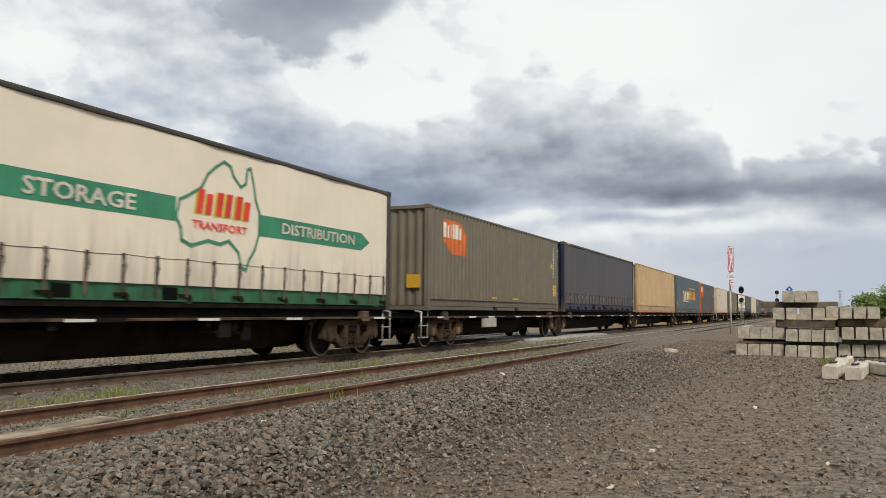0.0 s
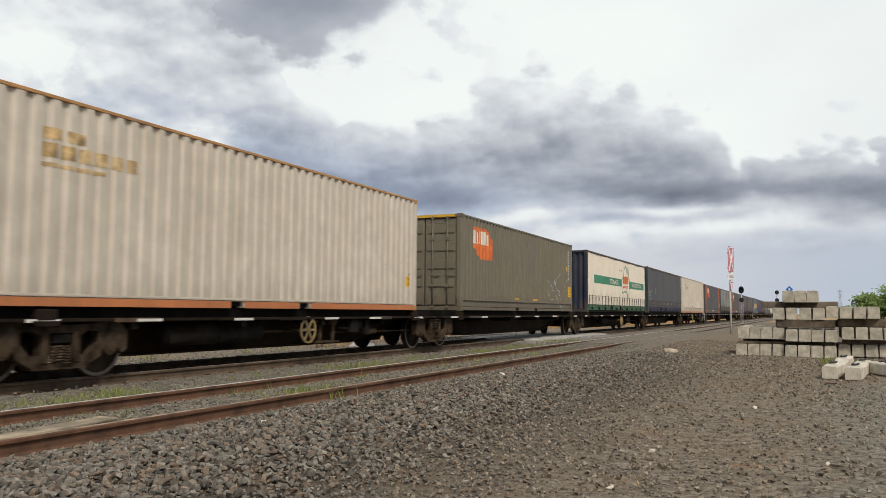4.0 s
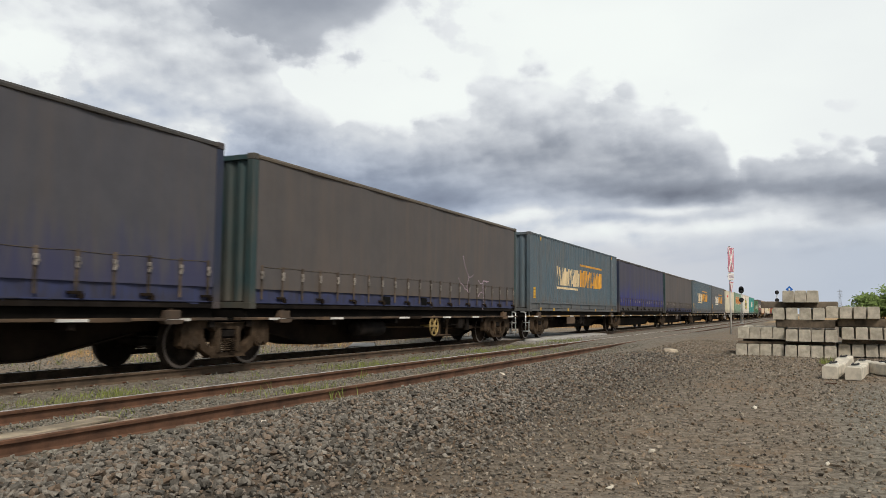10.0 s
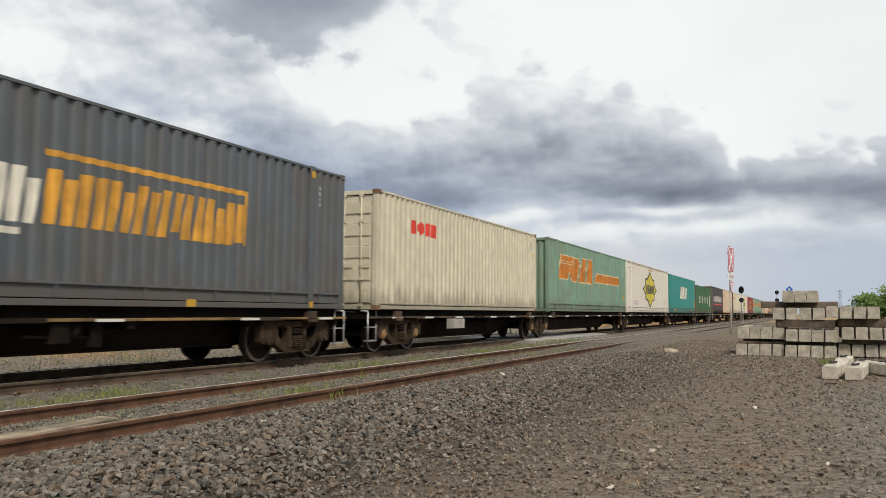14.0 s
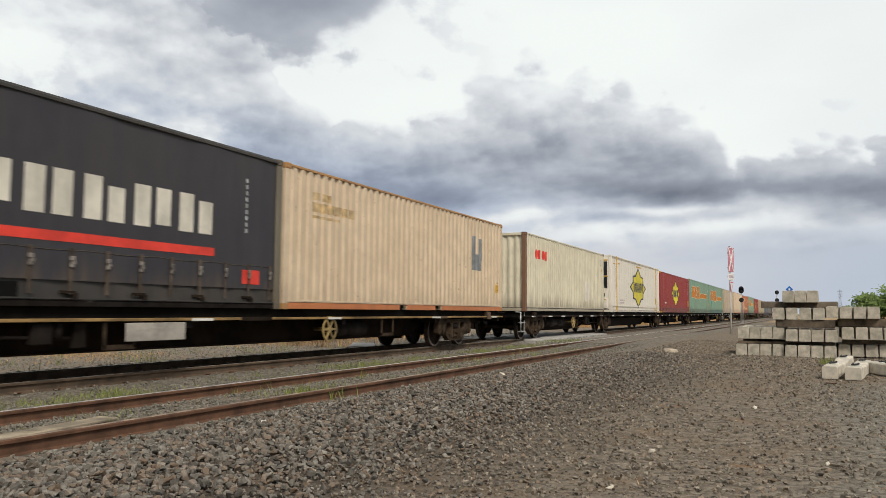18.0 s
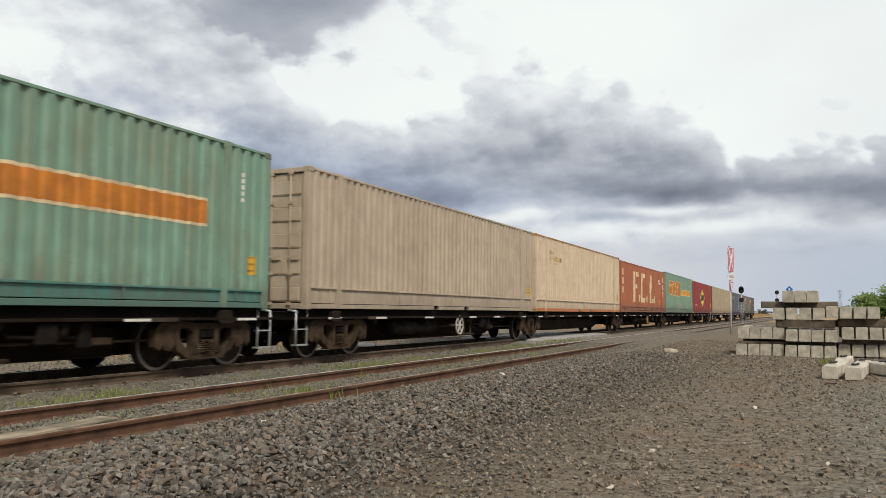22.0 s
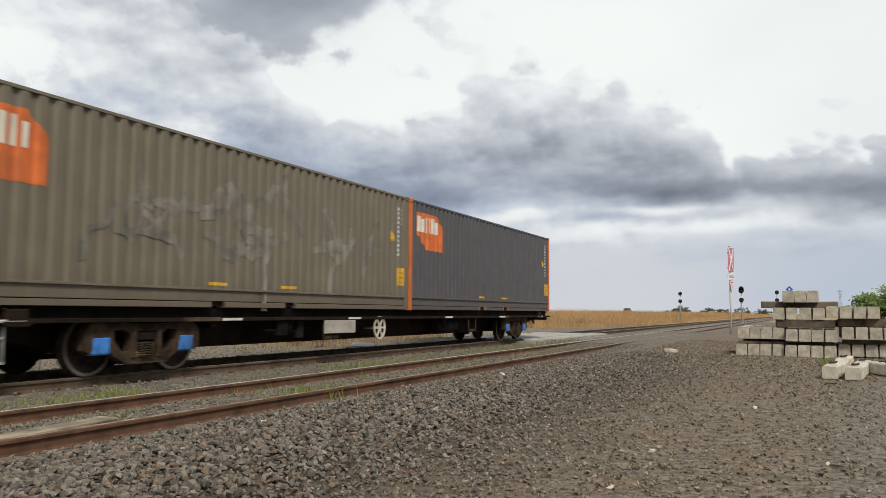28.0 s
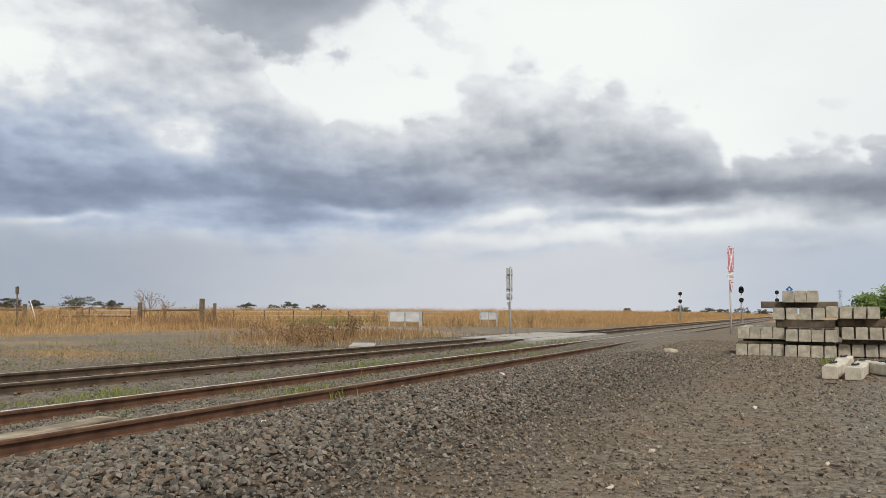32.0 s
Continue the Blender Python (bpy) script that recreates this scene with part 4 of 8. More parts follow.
def frame_parts(c, L, h, skin, ends, casting, band, pockets, seams, corner=None):
    post = shared(("post", h), lambda: post_mesh(h))
    cast = shared("cast", corner_casting_mesh)
    for s in (1, -1):
        for y in (0.087, L - 0.087):
            attach("corner_post", post, c, pose(s * (WIDE - 0.078), y, 0), corner if corner is not None and (y < 1 or corner is M["orange"]) else ends)
            for z in (0.06, h - 0.055):
                attach("corner_casting", cast, c, pose(s * (WIDE - 0.080), y + (0.002 if y < 1 else -0.002), z, 0, 0, 0 if s > 0 else 180), casting)
        if band > 0:
            rail = shared(("rail", L, band, pockets, seams), lambda: bottom_rail_mesh(L, band, pockets, seams))
            attach("bottom_rail", rail, c, pose(0, 0, 0) if s > 0 else pose(0, L, 0, 0, 0, 180), skin)
    attach("roof", shared(("roof", L, h), lambda: roof_mesh(L, h)), c, None, skin)
    attach("floor", shared(("floor", L), lambda: floor_mesh(L)), c, None, M["steel_dark"])
    attach("header", shared(("head", h), lambda: crossbar_mesh(h)), c, pose(0, 0.07, 0), ends)
    attach("sill", shared("sillbar", sillbar_mesh), c, pose(0, 0.07, 0), ends)
    attach("header", shared(("head", h), lambda: crossbar_mesh(h)), c, pose(0, L - 0.07, 0, 0, 0, 180), ends)
    attach("sill", shared("sillbar", sillbar_mesh), c, pose(0, L - 0.07, 0, 0, 0, 180), ends)
    attach("end_panel", shared(("end", h), lambda: end_sheet_mesh(0.12, h - 0.1, 8)), c, pose(0, L - 0.01, 0, 0, 0, 180), ends)


def near_end(c, h, skin, kind):
    if kind == "doors":
        for s in (-1, 1):
            d = attach("door", shared(("door", h), lambda: door_mesh(h)), c, pose(s * 0.54, 0.06, 0), skin)
            for k in range(5):
                z = 0.32 + (h - 0.75) * k / 4
                attach("door_panel", shared(("door_panel", round(z, 3)), lambda: door_panel_mesh(z)), d, None, skin)
            for k in (-0.26, 0.22):
                attach("lock_rod", shared(("rod", h), lambda: lock_rod_mesh(h)), d, pose(k, 0, 0), M["galv"] if skin in (M["green"], M["scf_grey"]) else skin)
    else:
        attach("end_panel", shared(("end", h), lambda: end_sheet_mesh(0.12, h - 0.1, 8)), c, pose(0, 0.03, 0), skin)


def dry_box(name, L, h, skin, label, end="sheet", ends=None, posts=None, casting=None, band=0.34, pockets=(), seams=0, rail=None, corner=None, top=None):
    """A corrugated steel container; its frame starts at y = 0 and stands on z = 0."""
    ends = ends or skin
    c = thing(name, pose(0, 0, 0), label, "shipping container", group="containers on the train")
    frame_parts(c, L, h, rail or skin, ends, casting or ends, band, tuple(pockets), seams, corner)
    side = shared(("side", L, h, band), lambda: finish(sheet([0.16] + fold_lines(0.16, L - 0.16) + [L - 0.16], band, h - 0.055, fold, WIDE - 0.012), "side_panel"))
    tr = shared(("top", L, h), lambda: top_rail_mesh(L, h))
    for s in (1, -1):
        m = pose(0, 0, 0) if s > 0 else pose(0, L, 0, 0, 0, 180)
        attach("side_panel", side, c, m, skin)
        attach("top_rail", tr, c, m, top or rail or skin)
    if posts is not None:
        sp = shared(("sp", h), lambda: strap_post_mesh(h))
        for y in (1.24, L - 1.24):
            attach("strap_post", sp, c, pose(WIDE - 0.012, y, 0), posts)
            attach("strap_post", sp, c, pose(-WIDE + 0.012, y, 0, 0, 0, 180), posts)
    near_end(c, h, ends, end)
    return c


def curtain_box(name, L, h, tarp, hem, label, ends, rail, straps=True, posts=None):
    """A container with a fabric side curtain strapped down along its foot."""
    c = thing(name, pose(0, 0, 0), label, "curtain-sided container", group="containers on the train")
    frame_parts(c, L, h, rail, ends, ends, 0, (), 0)
    ys = [0.17] + [0.12 * k for k in range(2, int((L - 0.18) / 0.12) + 1)] + [L - 0.17]
    cur = shared(("curtain", L, h), lambda: finish(sheet(ys, 0.37, h - 0.09, sag, WIDE - 0.02, 4), "curtain", None, True))

    def hem_mesh():
        bm = bmesh.new()
        rows = [[bm.verts.new((WIDE - 0.05 + sag(y) + 0.012 * math.sin(9.0 * y + z * 9), y, z)) for z in (0.075, 0.17, 0.28, 0.39)] for y in
                [0.17 + (L - 0.34) * k / 120 for k in range(121)]]
        for p, q in zip(rows, rows[1:]):
            for k in range(3):
                bm.faces.new((p[k], q[k], q[k + 1], p[k + 1]))
        return finish(bm, "hem", None, True)

    def beam_mesh():
        bm = bmesh.new()
        box(bm, WIDE - 0.10, WIDE - 0.03, 0.17, L - 0.17, 0.01, 0.10, 0.006)
        return finish(bm, "bottom_beam")

    def track_mesh():
        bm = bmesh.new()
        box(bm, WIDE - 0.08, WIDE + 0.010, 0.12, L - 0.12, h - 0.095, h - 0.030, 0.012)
        rod(bm, (WIDE - 0.05, 0.15, h - 0.02), (WIDE - 0.05, L - 0.15, h - 0.02), 0.024, 8)
        return finish(bm, "curtain_track")

    def strap_mesh():
        bm = bmesh.new()
        box(bm, -0.004, 0.004, -0.028, 0.028, -0.22, 0.40)
        box(bm, 0.003, 0.012, -0.034, 0.034, 0.30, 0.42, 0.004)
        return finish(bm, "strap")

    def buckle_mesh():
        bm = bmesh.new()
        box(bm, 0.003, 0.030, -0.036, 0.036, 0.24, 0.31, 0.008)
        box(bm, 0.003, 0.024, -0.030, 0.030, 0.15, 0.20, 0.006)
        box(bm, 0.003, 0.020, -0.016, 0.055, 0.20, 0.245, 0.004)
        return finish(bm, "buckle")

    def hook_mesh():
        bm = bmesh.new()
        box(bm, -0.02, 0.020, -0.15, 0.10, -0.012, 0.030, 0.004)
        box(bm, -0.02, 0.024, 0.04, 0.13, -0.075, 0.000, 0.004)
        return finish(bm, "hook")

    def flange_mesh():
        bm = bmesh.new()
        box(bm, WIDE - 0.06, WIDE - 0.012, 0.17, L - 0.17, 0.112, 0.132)
        return finish(bm, "tie_rail")

    def crease_mesh():
        bm = bmesh.new()
        ys = [0.32 + (L - 0.64) * k / 60 for k in range(61)]
        pts = [Vector((WIDE - 0.016 + sag(y), y, 0.80 - 0.018 * abs(math.sin(2.45 * y)))) for y in ys]
        for p, q in zip(pts, pts[1:]):
            rod(bm, p, q, 0.0045, 4)
        return finish(bm, "tie_cord")

    for s in (1, -1):
        m = pose(0, 0, 0) if s > 0 else pose(0, L, 0, 0, 0, 180)
        attach("curtain", cur, c, m, tarp)
        attach("hem", shared(("hem", L), hem_mesh), c, m, hem, "creased lower edge of the curtain")
        attach("bottom_beam", shared(("beam", L), beam_mesh), c, m, M["steel_dark"])
        attach("curtain_track", shared(("track", L, h), track_mesh), c, m, rail)
    attach("tie_rail", shared(("flange", L), flange_mesh), c, None, hem)
    attach("tie_cord", shared(("crease", L), crease_mesh), c, None, M["rail_tan"])
    for y in (L * 0.36, L * 0.36 + 2.05):
        bm = bmesh.new()
        # solid black block in place of the shade inside a pocket
        box(bm, WIDE - 0.06, WIDE - 0.022, y - 0.16, y + 0.16, 0.13, 0.33, 0.004)
        part("fork_pocket", bm, M["black"], c, "black block painted as the shaded mouth of a fork pocket")
    if straps:
        n = int((L - 0.6) / 0.64)
        for k in range(n + 1):
            y = 0.32 + k * (L - 0.64) / n
            st = attach("strap", shared("strap", strap_mesh), c, pose(WIDE - 0.008 + sag(y), y, 0.40, 0.9 * math.sin(k * 2.7 + L)), M["strap"])
            attach("buckle", shared("buckle", buckle_mesh), st, None, M["buckle"])
            if k % 2:
                attach("hook", shared("hook", hook_mesh), c, pose(WIDE - 0.014, y, 0.20), M["steel_brown"])
    near_end(c, h, ends, "sheet")
    return c


def number_bars(c, y, z, n, surf, x, material, tall=0.075, step=0.115, w=0.055):
    marks(c, [slab(y, z - k * step, w, tall) for k in range(n)], material, surf, x, "number_mark")


def caution(c, y, z, surf, x, w=0.34, h=0.44):
    ob = marking(c, [slab(y, z, w, h)], M["yellow"], surf, x, "caution_label", "yellow caution label")
    marks(c, [slab(y + 0.04, z + 0.06 + k * 0.12, w - 0.08, 0.035) for k in range(3)], M["m_print"], surf, x + 0.002, "caution_print")


SKIN = WIDE - 0.012       # outer crest of corrugated sides
CLOTH = WIDE - 0.02


def scf_logo(c, y, w=1.68):
    z0 = 1.62
    k = w / 1.72
    shape = [(0, 2.60), (1.25, 2.60), (1.72, 2.28), (1.72, z0), (0.62, z0), (0.0, 2.05)]
    marking(c, [[(y + u * k, z) for u, z in shape]], M["m_orange"], fold, SKIN, "emblem", "orange cut-cornered emblem")
    marks(c, bars(y + 0.06 * k, y + 1.36 * k, 2.08, 0.42, 3, 0.86), M["m_white"], fold, SKIN + 0.003, "emblem_block")


def scf_box(L, skin, label, orange_posts=False, orange_corners=False, logo=0.92, end="sheet", wide=1.68):
    posts = M["orange"] if orange_posts else None
    pk = (L / 2 - 1.05, L / 2 + 1.05)
    c = dry_box("shipping_container", L, 2.896, skin, label, end, None, posts, band=0.34, pockets=pk, corner=M["orange"] if orange_corners else None, casting=M["orange"] if orange_corners else None)
    scf_logo(c, logo, wide)
    if end == "doors":
        bm = bmesh.new()
        box(bm, -1.0, 1.0, 0.008, 0.016, 2.80, 2.88)
        part("header_stripe", bm, M["yellow"], c, "yellow stripe over the doors")
    number_bars(c, L - 0.55, 2.50, 11, fold, SKIN, M["m_lilac"])
    number_bars(c, L - 0.34, 2.50, 4, fold, SKIN, M["m_lilac"])
    caution(c, L - 0.55, 0.62, fold, SKIN)
    marking(c, [slab(L - 0.95, 1.72, 0.2, 0.02, 0.0), [(L - 0.98, 1.75), (L - 0.72, 1.75), (L - 0.85, 1.98)]], M["yellow"], fold, SKIN, "warning_triangle")
    marks(c, [slab(p - 0.28, 0.40, 0.5, 0.055) for p in pk], M["yellow"], fold, SKIN, "pocket_stripe")
    if orange_posts:
        marking(c, [slab(2.2, 0.16, 0.55, 0.13)], M["yellow"], flat, WIDE - 0.012, "notice_plate")
        marking(c, [slab(L / 2 - 0.75, 0.19, 1.5, 0.12)], M["m_white"], flat, WIDE - 0.012, "notice_plate")
    if skin is M["scf_grey"]:
        marks(c, [slab(p - 0.27, 0.02, 0.09, 0.115) for p in pk] + [slab(p + 0.18, 0.02, 0.09, 0.115) for p in pk], M["orange"], flat, WIDE + 0.001, "pocket_edge")
    return c


def pn_box(skin, label, worn=False):
    L = 14.63
    c = dry_box("shipping_container", L, TALL, skin, label, "sheet", posts=skin, band=0.34, seams=9)
    a, b = (M["m_white"], M["m_amber"]) if worn else (M["m_cream"], M["m_amber"])
    marks(c, bars(3.62, 6.95, 1.10, 0.74, 7, 0.88, 0.10), a, fold, SKIN, "brand_block", "row of pale slanted blocks")
    marking(c, [slab(3.42, 0.94, 3.3, 0.09, 0.0), [(3.42, 0.94), (3.52, 0.94), (3.64, 1.88), (3.54, 1.88)]], a, fold, SKIN, "brand_line")
    marks(c, bars(7.02, 11.2, 1.12, 0.76, 8, 0.92, 0.10), b, fold, SKIN, "brand_block", "row of amber slanted blocks")
    marking(c, [slab(7.05, 2.05, 4.25, 0.09, 0.0), [(11.22, 1.14), (11.32, 1.14), (11.36, 2.14), (11.26, 2.14)]], b, fold, SKIN, "brand_line")
    caution(c, 0.42, 0.50, fold, SKIN, 0.30, 0.42)
    marks(c, [slab(1.17, 2.72, 0.14, 0.14), slab(L - 1.31, 2.72, 0.14, 0.14), slab(1.17, 0.04, 0.14, 0.12), slab(L - 1.31, 0.04, 0.14, 0.12)], M["yellow"], flat, WIDE + 0.006, "label")
    marks(c, [slab(2.9, 0.03, 0.22, 0.12), slab(5.0, 0.03, 0.22, 0.12), slab(9.8, 0.03, 0.22, 0.12)], M["yellow"], flat, WIDE - 0.003, "label")
    number_bars(c, L - 1.0, 2.5, 4, fold, SKIN, M["m_lilac"])
    return c


def toll_box(label, tail=M["m_burnt"], foot=None):
    L = 14.63
    c = dry_box("shipping_container", L, TALL, M["toll"], label, "sheet", posts=M["toll"], band=0.34, seams=6, rail=foot, top=M["toll"])
    edge, fill = M["m_cream"], M["m_burnt"]
    shapes = [[(1.55, 1.40), (2.75, 1.40), (3.75, 2.36), (1.75, 2.36)],
              [(3.20, 1.50), (3.55, 1.34), (4.15, 1.34), (4.55, 1.75), (4.75, 2.2), (4.5, 2.34), (3.9, 2.34), (3.35, 1.95)],
              [(4.60, 1.34), (5.62, 1.34), (5.92, 2.40), (5.22, 2.40)],
              [(5.88, 1.34), (7.00, 1.34), (7.05, 2.42), (6.32, 2.42)],
              [(7.45, 1.44), (7.95, 1.83), (12.9, 1.83), (12.9, 1.44)]]
    marks(c, shapes[:4], fill, fold, SKIN + 0.002, "brand_shape", "slanted burnt-orange blocks")
    marking(c, shapes[4:], tail, fold, SKIN + 0.002, "brand_stripe", "long orange stripe")
    grown = []
    for s in shapes:
        cy, cz = sum(p[0] for p in s) / len(s), sum(p[1] for p in s) / len(s)
        grown.append([(y + (0.055 if y > cy else -0.055), z + (0.05 if z > cz else -0.05)) for y, z in s])
    marks(c, grown, edge, fold, SKIN, "brand_outline")
    marking(c, [slab(1.55, 2.02, 2.3, 0.035), slab(1.6, 2.12, 2.35, 0.035)], edge, fold, SKIN + 0.004, "brand_line")
    caution(c, L - 0.62, 0.62, fold, SKIN, 0.24, 0.34)
    number_bars(c, L - 0.80, 2.4, 5, fold, SKIN, M["m_white"])
    return c


def linfox_star(c, cy, surf, x, ry=2.05, rz=1.10, cz=1.47):
    marking(c, [star(cy, cz, ry * 1.06, rz * 1.06)], M["m_navy"], surf, x, "star_border", "dark edge of a pointed star")
    marking(c, [star(cy, cz, ry * 0.93, rz * 0.93)], M["m_yellow"], surf, x + 0.002, "star", "yellow pointed star emblem")
    marks(c, bars(cy - ry * 0.62, cy + ry * 0.64, cz - 0.28, 0.58, 6, 0.84), M["m_navy"], surf, x + 0.004, "star_block")


def linfox_red(label):
    L = 14.63
    c = dry_box("shipping_container", L, 2.896, M["red"], label, "doors", posts=M["red"], casting=M["yellow"], band=0.34, seams=9)
    linfox_star(c, 7.05, fold, SKIN, 2.0, 0.98)
    number_bars(c, L - 0.95, 2.55, 10, fold, SKIN, M["m_pink"])
    number_bars(c, L - 0.60, 2.55, 4, fold, SKIN, M["m_pink"])
    caution(c, L - 0.75, 0.55, fold, SKIN)
    marking(c, [slab(1.9, 0.66, 0.16, 0.12), slab(2.2, 0.66, 0.16, 0.12), slab(2.5, 0.66, 0.16, 0.12)], M["m_white"], fold, SKIN, "number_line")
    marks(c, [slab(1.1, 0.02, 0.30, 0.10), slab(L - 1.4, 0.02, 0.30, 0.10), slab(L - 0.45, 0.02, 0.28, 0.10)], M["yellow"], flat, WIDE - 0.002, "label")
    return c


def flush_side(c, L, h, skin, seams):
    w = (L - 0.34) / seams

    def build():
        bm = bmesh.new()
        box(bm, WIDE - 0.06, WIDE - 0.014, 0.007, w - 0.007, 0.34, h - 0.065, 0.006)
        return finish(bm, "side_panel")
    me = shared(("flush", L, h, seams), build)
    tr = shared(("top", L, h), lambda: top_rail_mesh(L, h))
    for s in (1, -1):
        m = pose(0, 0, 0) if s > 0 else pose(0, L, 0, 0, 0, 180)
        attach("top_rail", tr, c, m, skin)
        for k in range(seams):
            y = 0.17 + w * k
            attach("side_panel", me, c, pose(0, y, 0) if s > 0 else pose(0, L - y, 0, 0, 0, 180), skin)


def insulated_box(label, reefer):
    L, h = 14.63, 3.0
    c = thing("insulated_container", pose(0, 0, 0), label, "refrigerated container" if reefer else "shipping container", group="containers on the train")
    frame_parts(c, L, h, M["white"], M["white"], M["white"], 0.34, (), 0)
    flush_side(c, L, h, M["white"], 24)
    sp = shared(("sp", h), lambda: strap_post_mesh(h))
    for y in (1.24, L - 1.24):
        attach("strap_post", sp, c, pose(WIDE - 0.012, y, 0), M["yellow"] if reefer else M["white"])
    for k in range(1, 24):
        y = 0.17 + (L - 0.34) * k / 24
        marking(c, [slab(y - 0.011, 0.36, 0.022, h - 0.52)], M["seam"], flat, WIDE - 0.0165, "seam_strip")
    for z, w, m in ((h - 0.155, 0.035, "seam"), (h - 0.105, 0.030, "seam"), (0.045, 0.055, "seam")):
        marking(c, [slab(0.18, z, L - 0.36, w)], M[m], flat, WIDE - 0.006 if z > 1 else WIDE - 0.004, "rail_line", "grey ribbed edge line")
    linfox_star(c, 7.2, flat, WIDE - 0.012, 2.35, 1.15)
    marking(c, [slab(2.0 + 0.16 * k, 0.62, 0.1, 0.08) for k in range(8)] + [slab(2.0 + 0.16 * k, 0.48, 0.1, 0.08) for k in range(7)], M["m_pink"], flat, WIDE - 0.012, "number_line")
    number_bars(c, 0.95, 2.4, 14, flat, WIDE - 0.012, M["m_lilac"], 0.07, 0.1, 0.05)
    marks(c, [slab(0.4, 2.55, 0.5, 0.06), slab(1.6, 2.6, 0.5, 0.06), slab(6.6, 2.68, 1.5, 0.08)], M["yellow"], flat, WIDE - 0.012, "label")
    caution(c, L - 1.55, 0.55, flat, WIDE - 0.012, 0.22, 0.4)
    if reefer:
        # cooling machine let into the near end
        bm = bmesh.new()
        box(bm, -1.05, 1.05, 0.02, 0.10, 0.15, h - 0.12, 0.01)
        part("machine_housing", bm, M["white"], c)
        for x0, x1 in ((-0.98, -0.45), (-0.38, 0.98)):
            bm = bmesh.new()
            box(bm, x0, x1, 0.006, 0.018, 1.92, 2.66, 0.004)
            part("grille", bm, M["glassy"], c, "dark ventilation grille")
        bm = bmesh.new()
        prism(bm, [(-0.98, 1.62), (0.98, 1.25), (0.98, 1.84), (-0.98, 1.84)], "y", 0.004, 0.018)
        part("grille", bm, M["glassy"], c)
        bm = bmesh.new()
        box(bm, -1.0, 1.0, -0.03, 0.02, 0.18, 0.72, 0.02)
        part("control_cover", bm, M["white"], c)
        bm = bmesh.new()
        box(bm, 0.45, 0.85, -0.012, 0.016, 0.82, 1.0, 0.01)
        box(bm, 0.42, 0.62, -0.012, 0.016, 1.12, 1.22, 0.01)
        part("control_panel", bm, M["signal_black"], c)
        bm = bmesh.new()
        box(bm, -1.02, 1.02, -0.006, 0.018, 1.85, 1.91)
        box(bm, 0.1, 1.0, -0.006, 0.018, 2.70, 2.76)
        box(bm, 0.1, 0.9, -0.034, -0.028, 0.64, 0.69)
        part("yellow_bar", bm, M["yellow"], c)
    else:
        near_end(c, h, M["white"], "doors")
    return c


AUS = [(0.00, 0.42), (0.03, 0.58), (0.12, 0.63), (0.26, 0.72), (0.33, 0.85), (0.42, 0.93), (0.52, 1.00), (0.60, 0.97), (0.64, 0.88), (0.73, 0.80),
       (0.79, 0.84), (0.81, 0.98), (0.85, 1.0), (0.90, 0.84), (0.93, 0.70), (1.00, 0.55), (0.99, 0.40), (0.93, 0.22), (0.86, 0.12), (0.82, 0.02),
       (0.76, 0.05), (0.72, 0.18), (0.60, 0.28), (0.50, 0.24), (0.36, 0.26), (0.16, 0.20), (0.06, 0.24), (0.05, 0.34)]


def outline_band(pts, w):
    """Closed outline as a run of four-sided strokes."""
    out, n = [], len(pts)
    for i in range(n):
        (a, b), (c, d) = pts[i], pts[(i + 1) % n]
        l = math.hypot(c - a, d - b)
        u, q = (c - a) / l * w * 0.5, (d - b) / l * w * 0.5
        out.append([(a - q - u, b + u - q), (a + q - u, b - u - q), (c + q + u, d - u + q), (c - q + u, d + u + q)])
    return out


def gkr_box(label, L, shift, tip):
    c = curtain_box("curtain_sided_container", L, 2.896, M["tarp_white"], M["hem_green"], label, M["rail_dark"] if tip else M["blue_end"], M["rail_dark"])
    s = shift
    x = CLOTH
    g = M["m_green"]
    marking(c, [slab(1.2 + s, 1.41, 6.15, 0.40)], g, sag, x, "band", "green band")
    if tip:
        marking(c, [[(9.50 + s, 1.36), (13.25 + s, 1.36), (13.62 + s, 1.56), (13.25 + s, 1.76), (9.50 + s, 1.76)]], g, sag, x, "band", "green arrow band")
    else:
        marking(c, [slab(9.50 + s, 1.36, 4.3, 0.40)], g, sag, x, "band", "green band")
    m = [(7.36 + s + u * 2.2, 0.66 + w * 1.92) for u, w in AUS]
    marking(c, outline_band(m, 0.055), g, sag, x + 0.003, "map_outline", "green outline of a continent")
    marks(c, bars(7.72 + s, 9.20 + s, 1.58, 0.42, 3, 0.84, 0.06), M["m_yellow"], sag, x + 0.001, "block_shadow")
    marks(c, bars(7.76 + s, 9.26 + s, 1.60, 0.42, 3, 0.80, 0.06), M["m_red"], sag, x + 0.005, "brand_block", "three red blocks")
    words(c, "TRANSPORT", 7.72 + s, 1.34, 1.45, 0.14, M["m_red"], sag, x + 0.005, "red lettering")
    words(c, "STORAGE", 4.58 + s, 1.48, 1.92, 0.25, M["m_white"], sag, x + 0.005, "white lettering")
    words(c, "DISTRIBUTION", 10.2 + s, 1.46, 2.75, 0.22, M["m_white"], sag, x + 0.005, "white lettering")
    return c


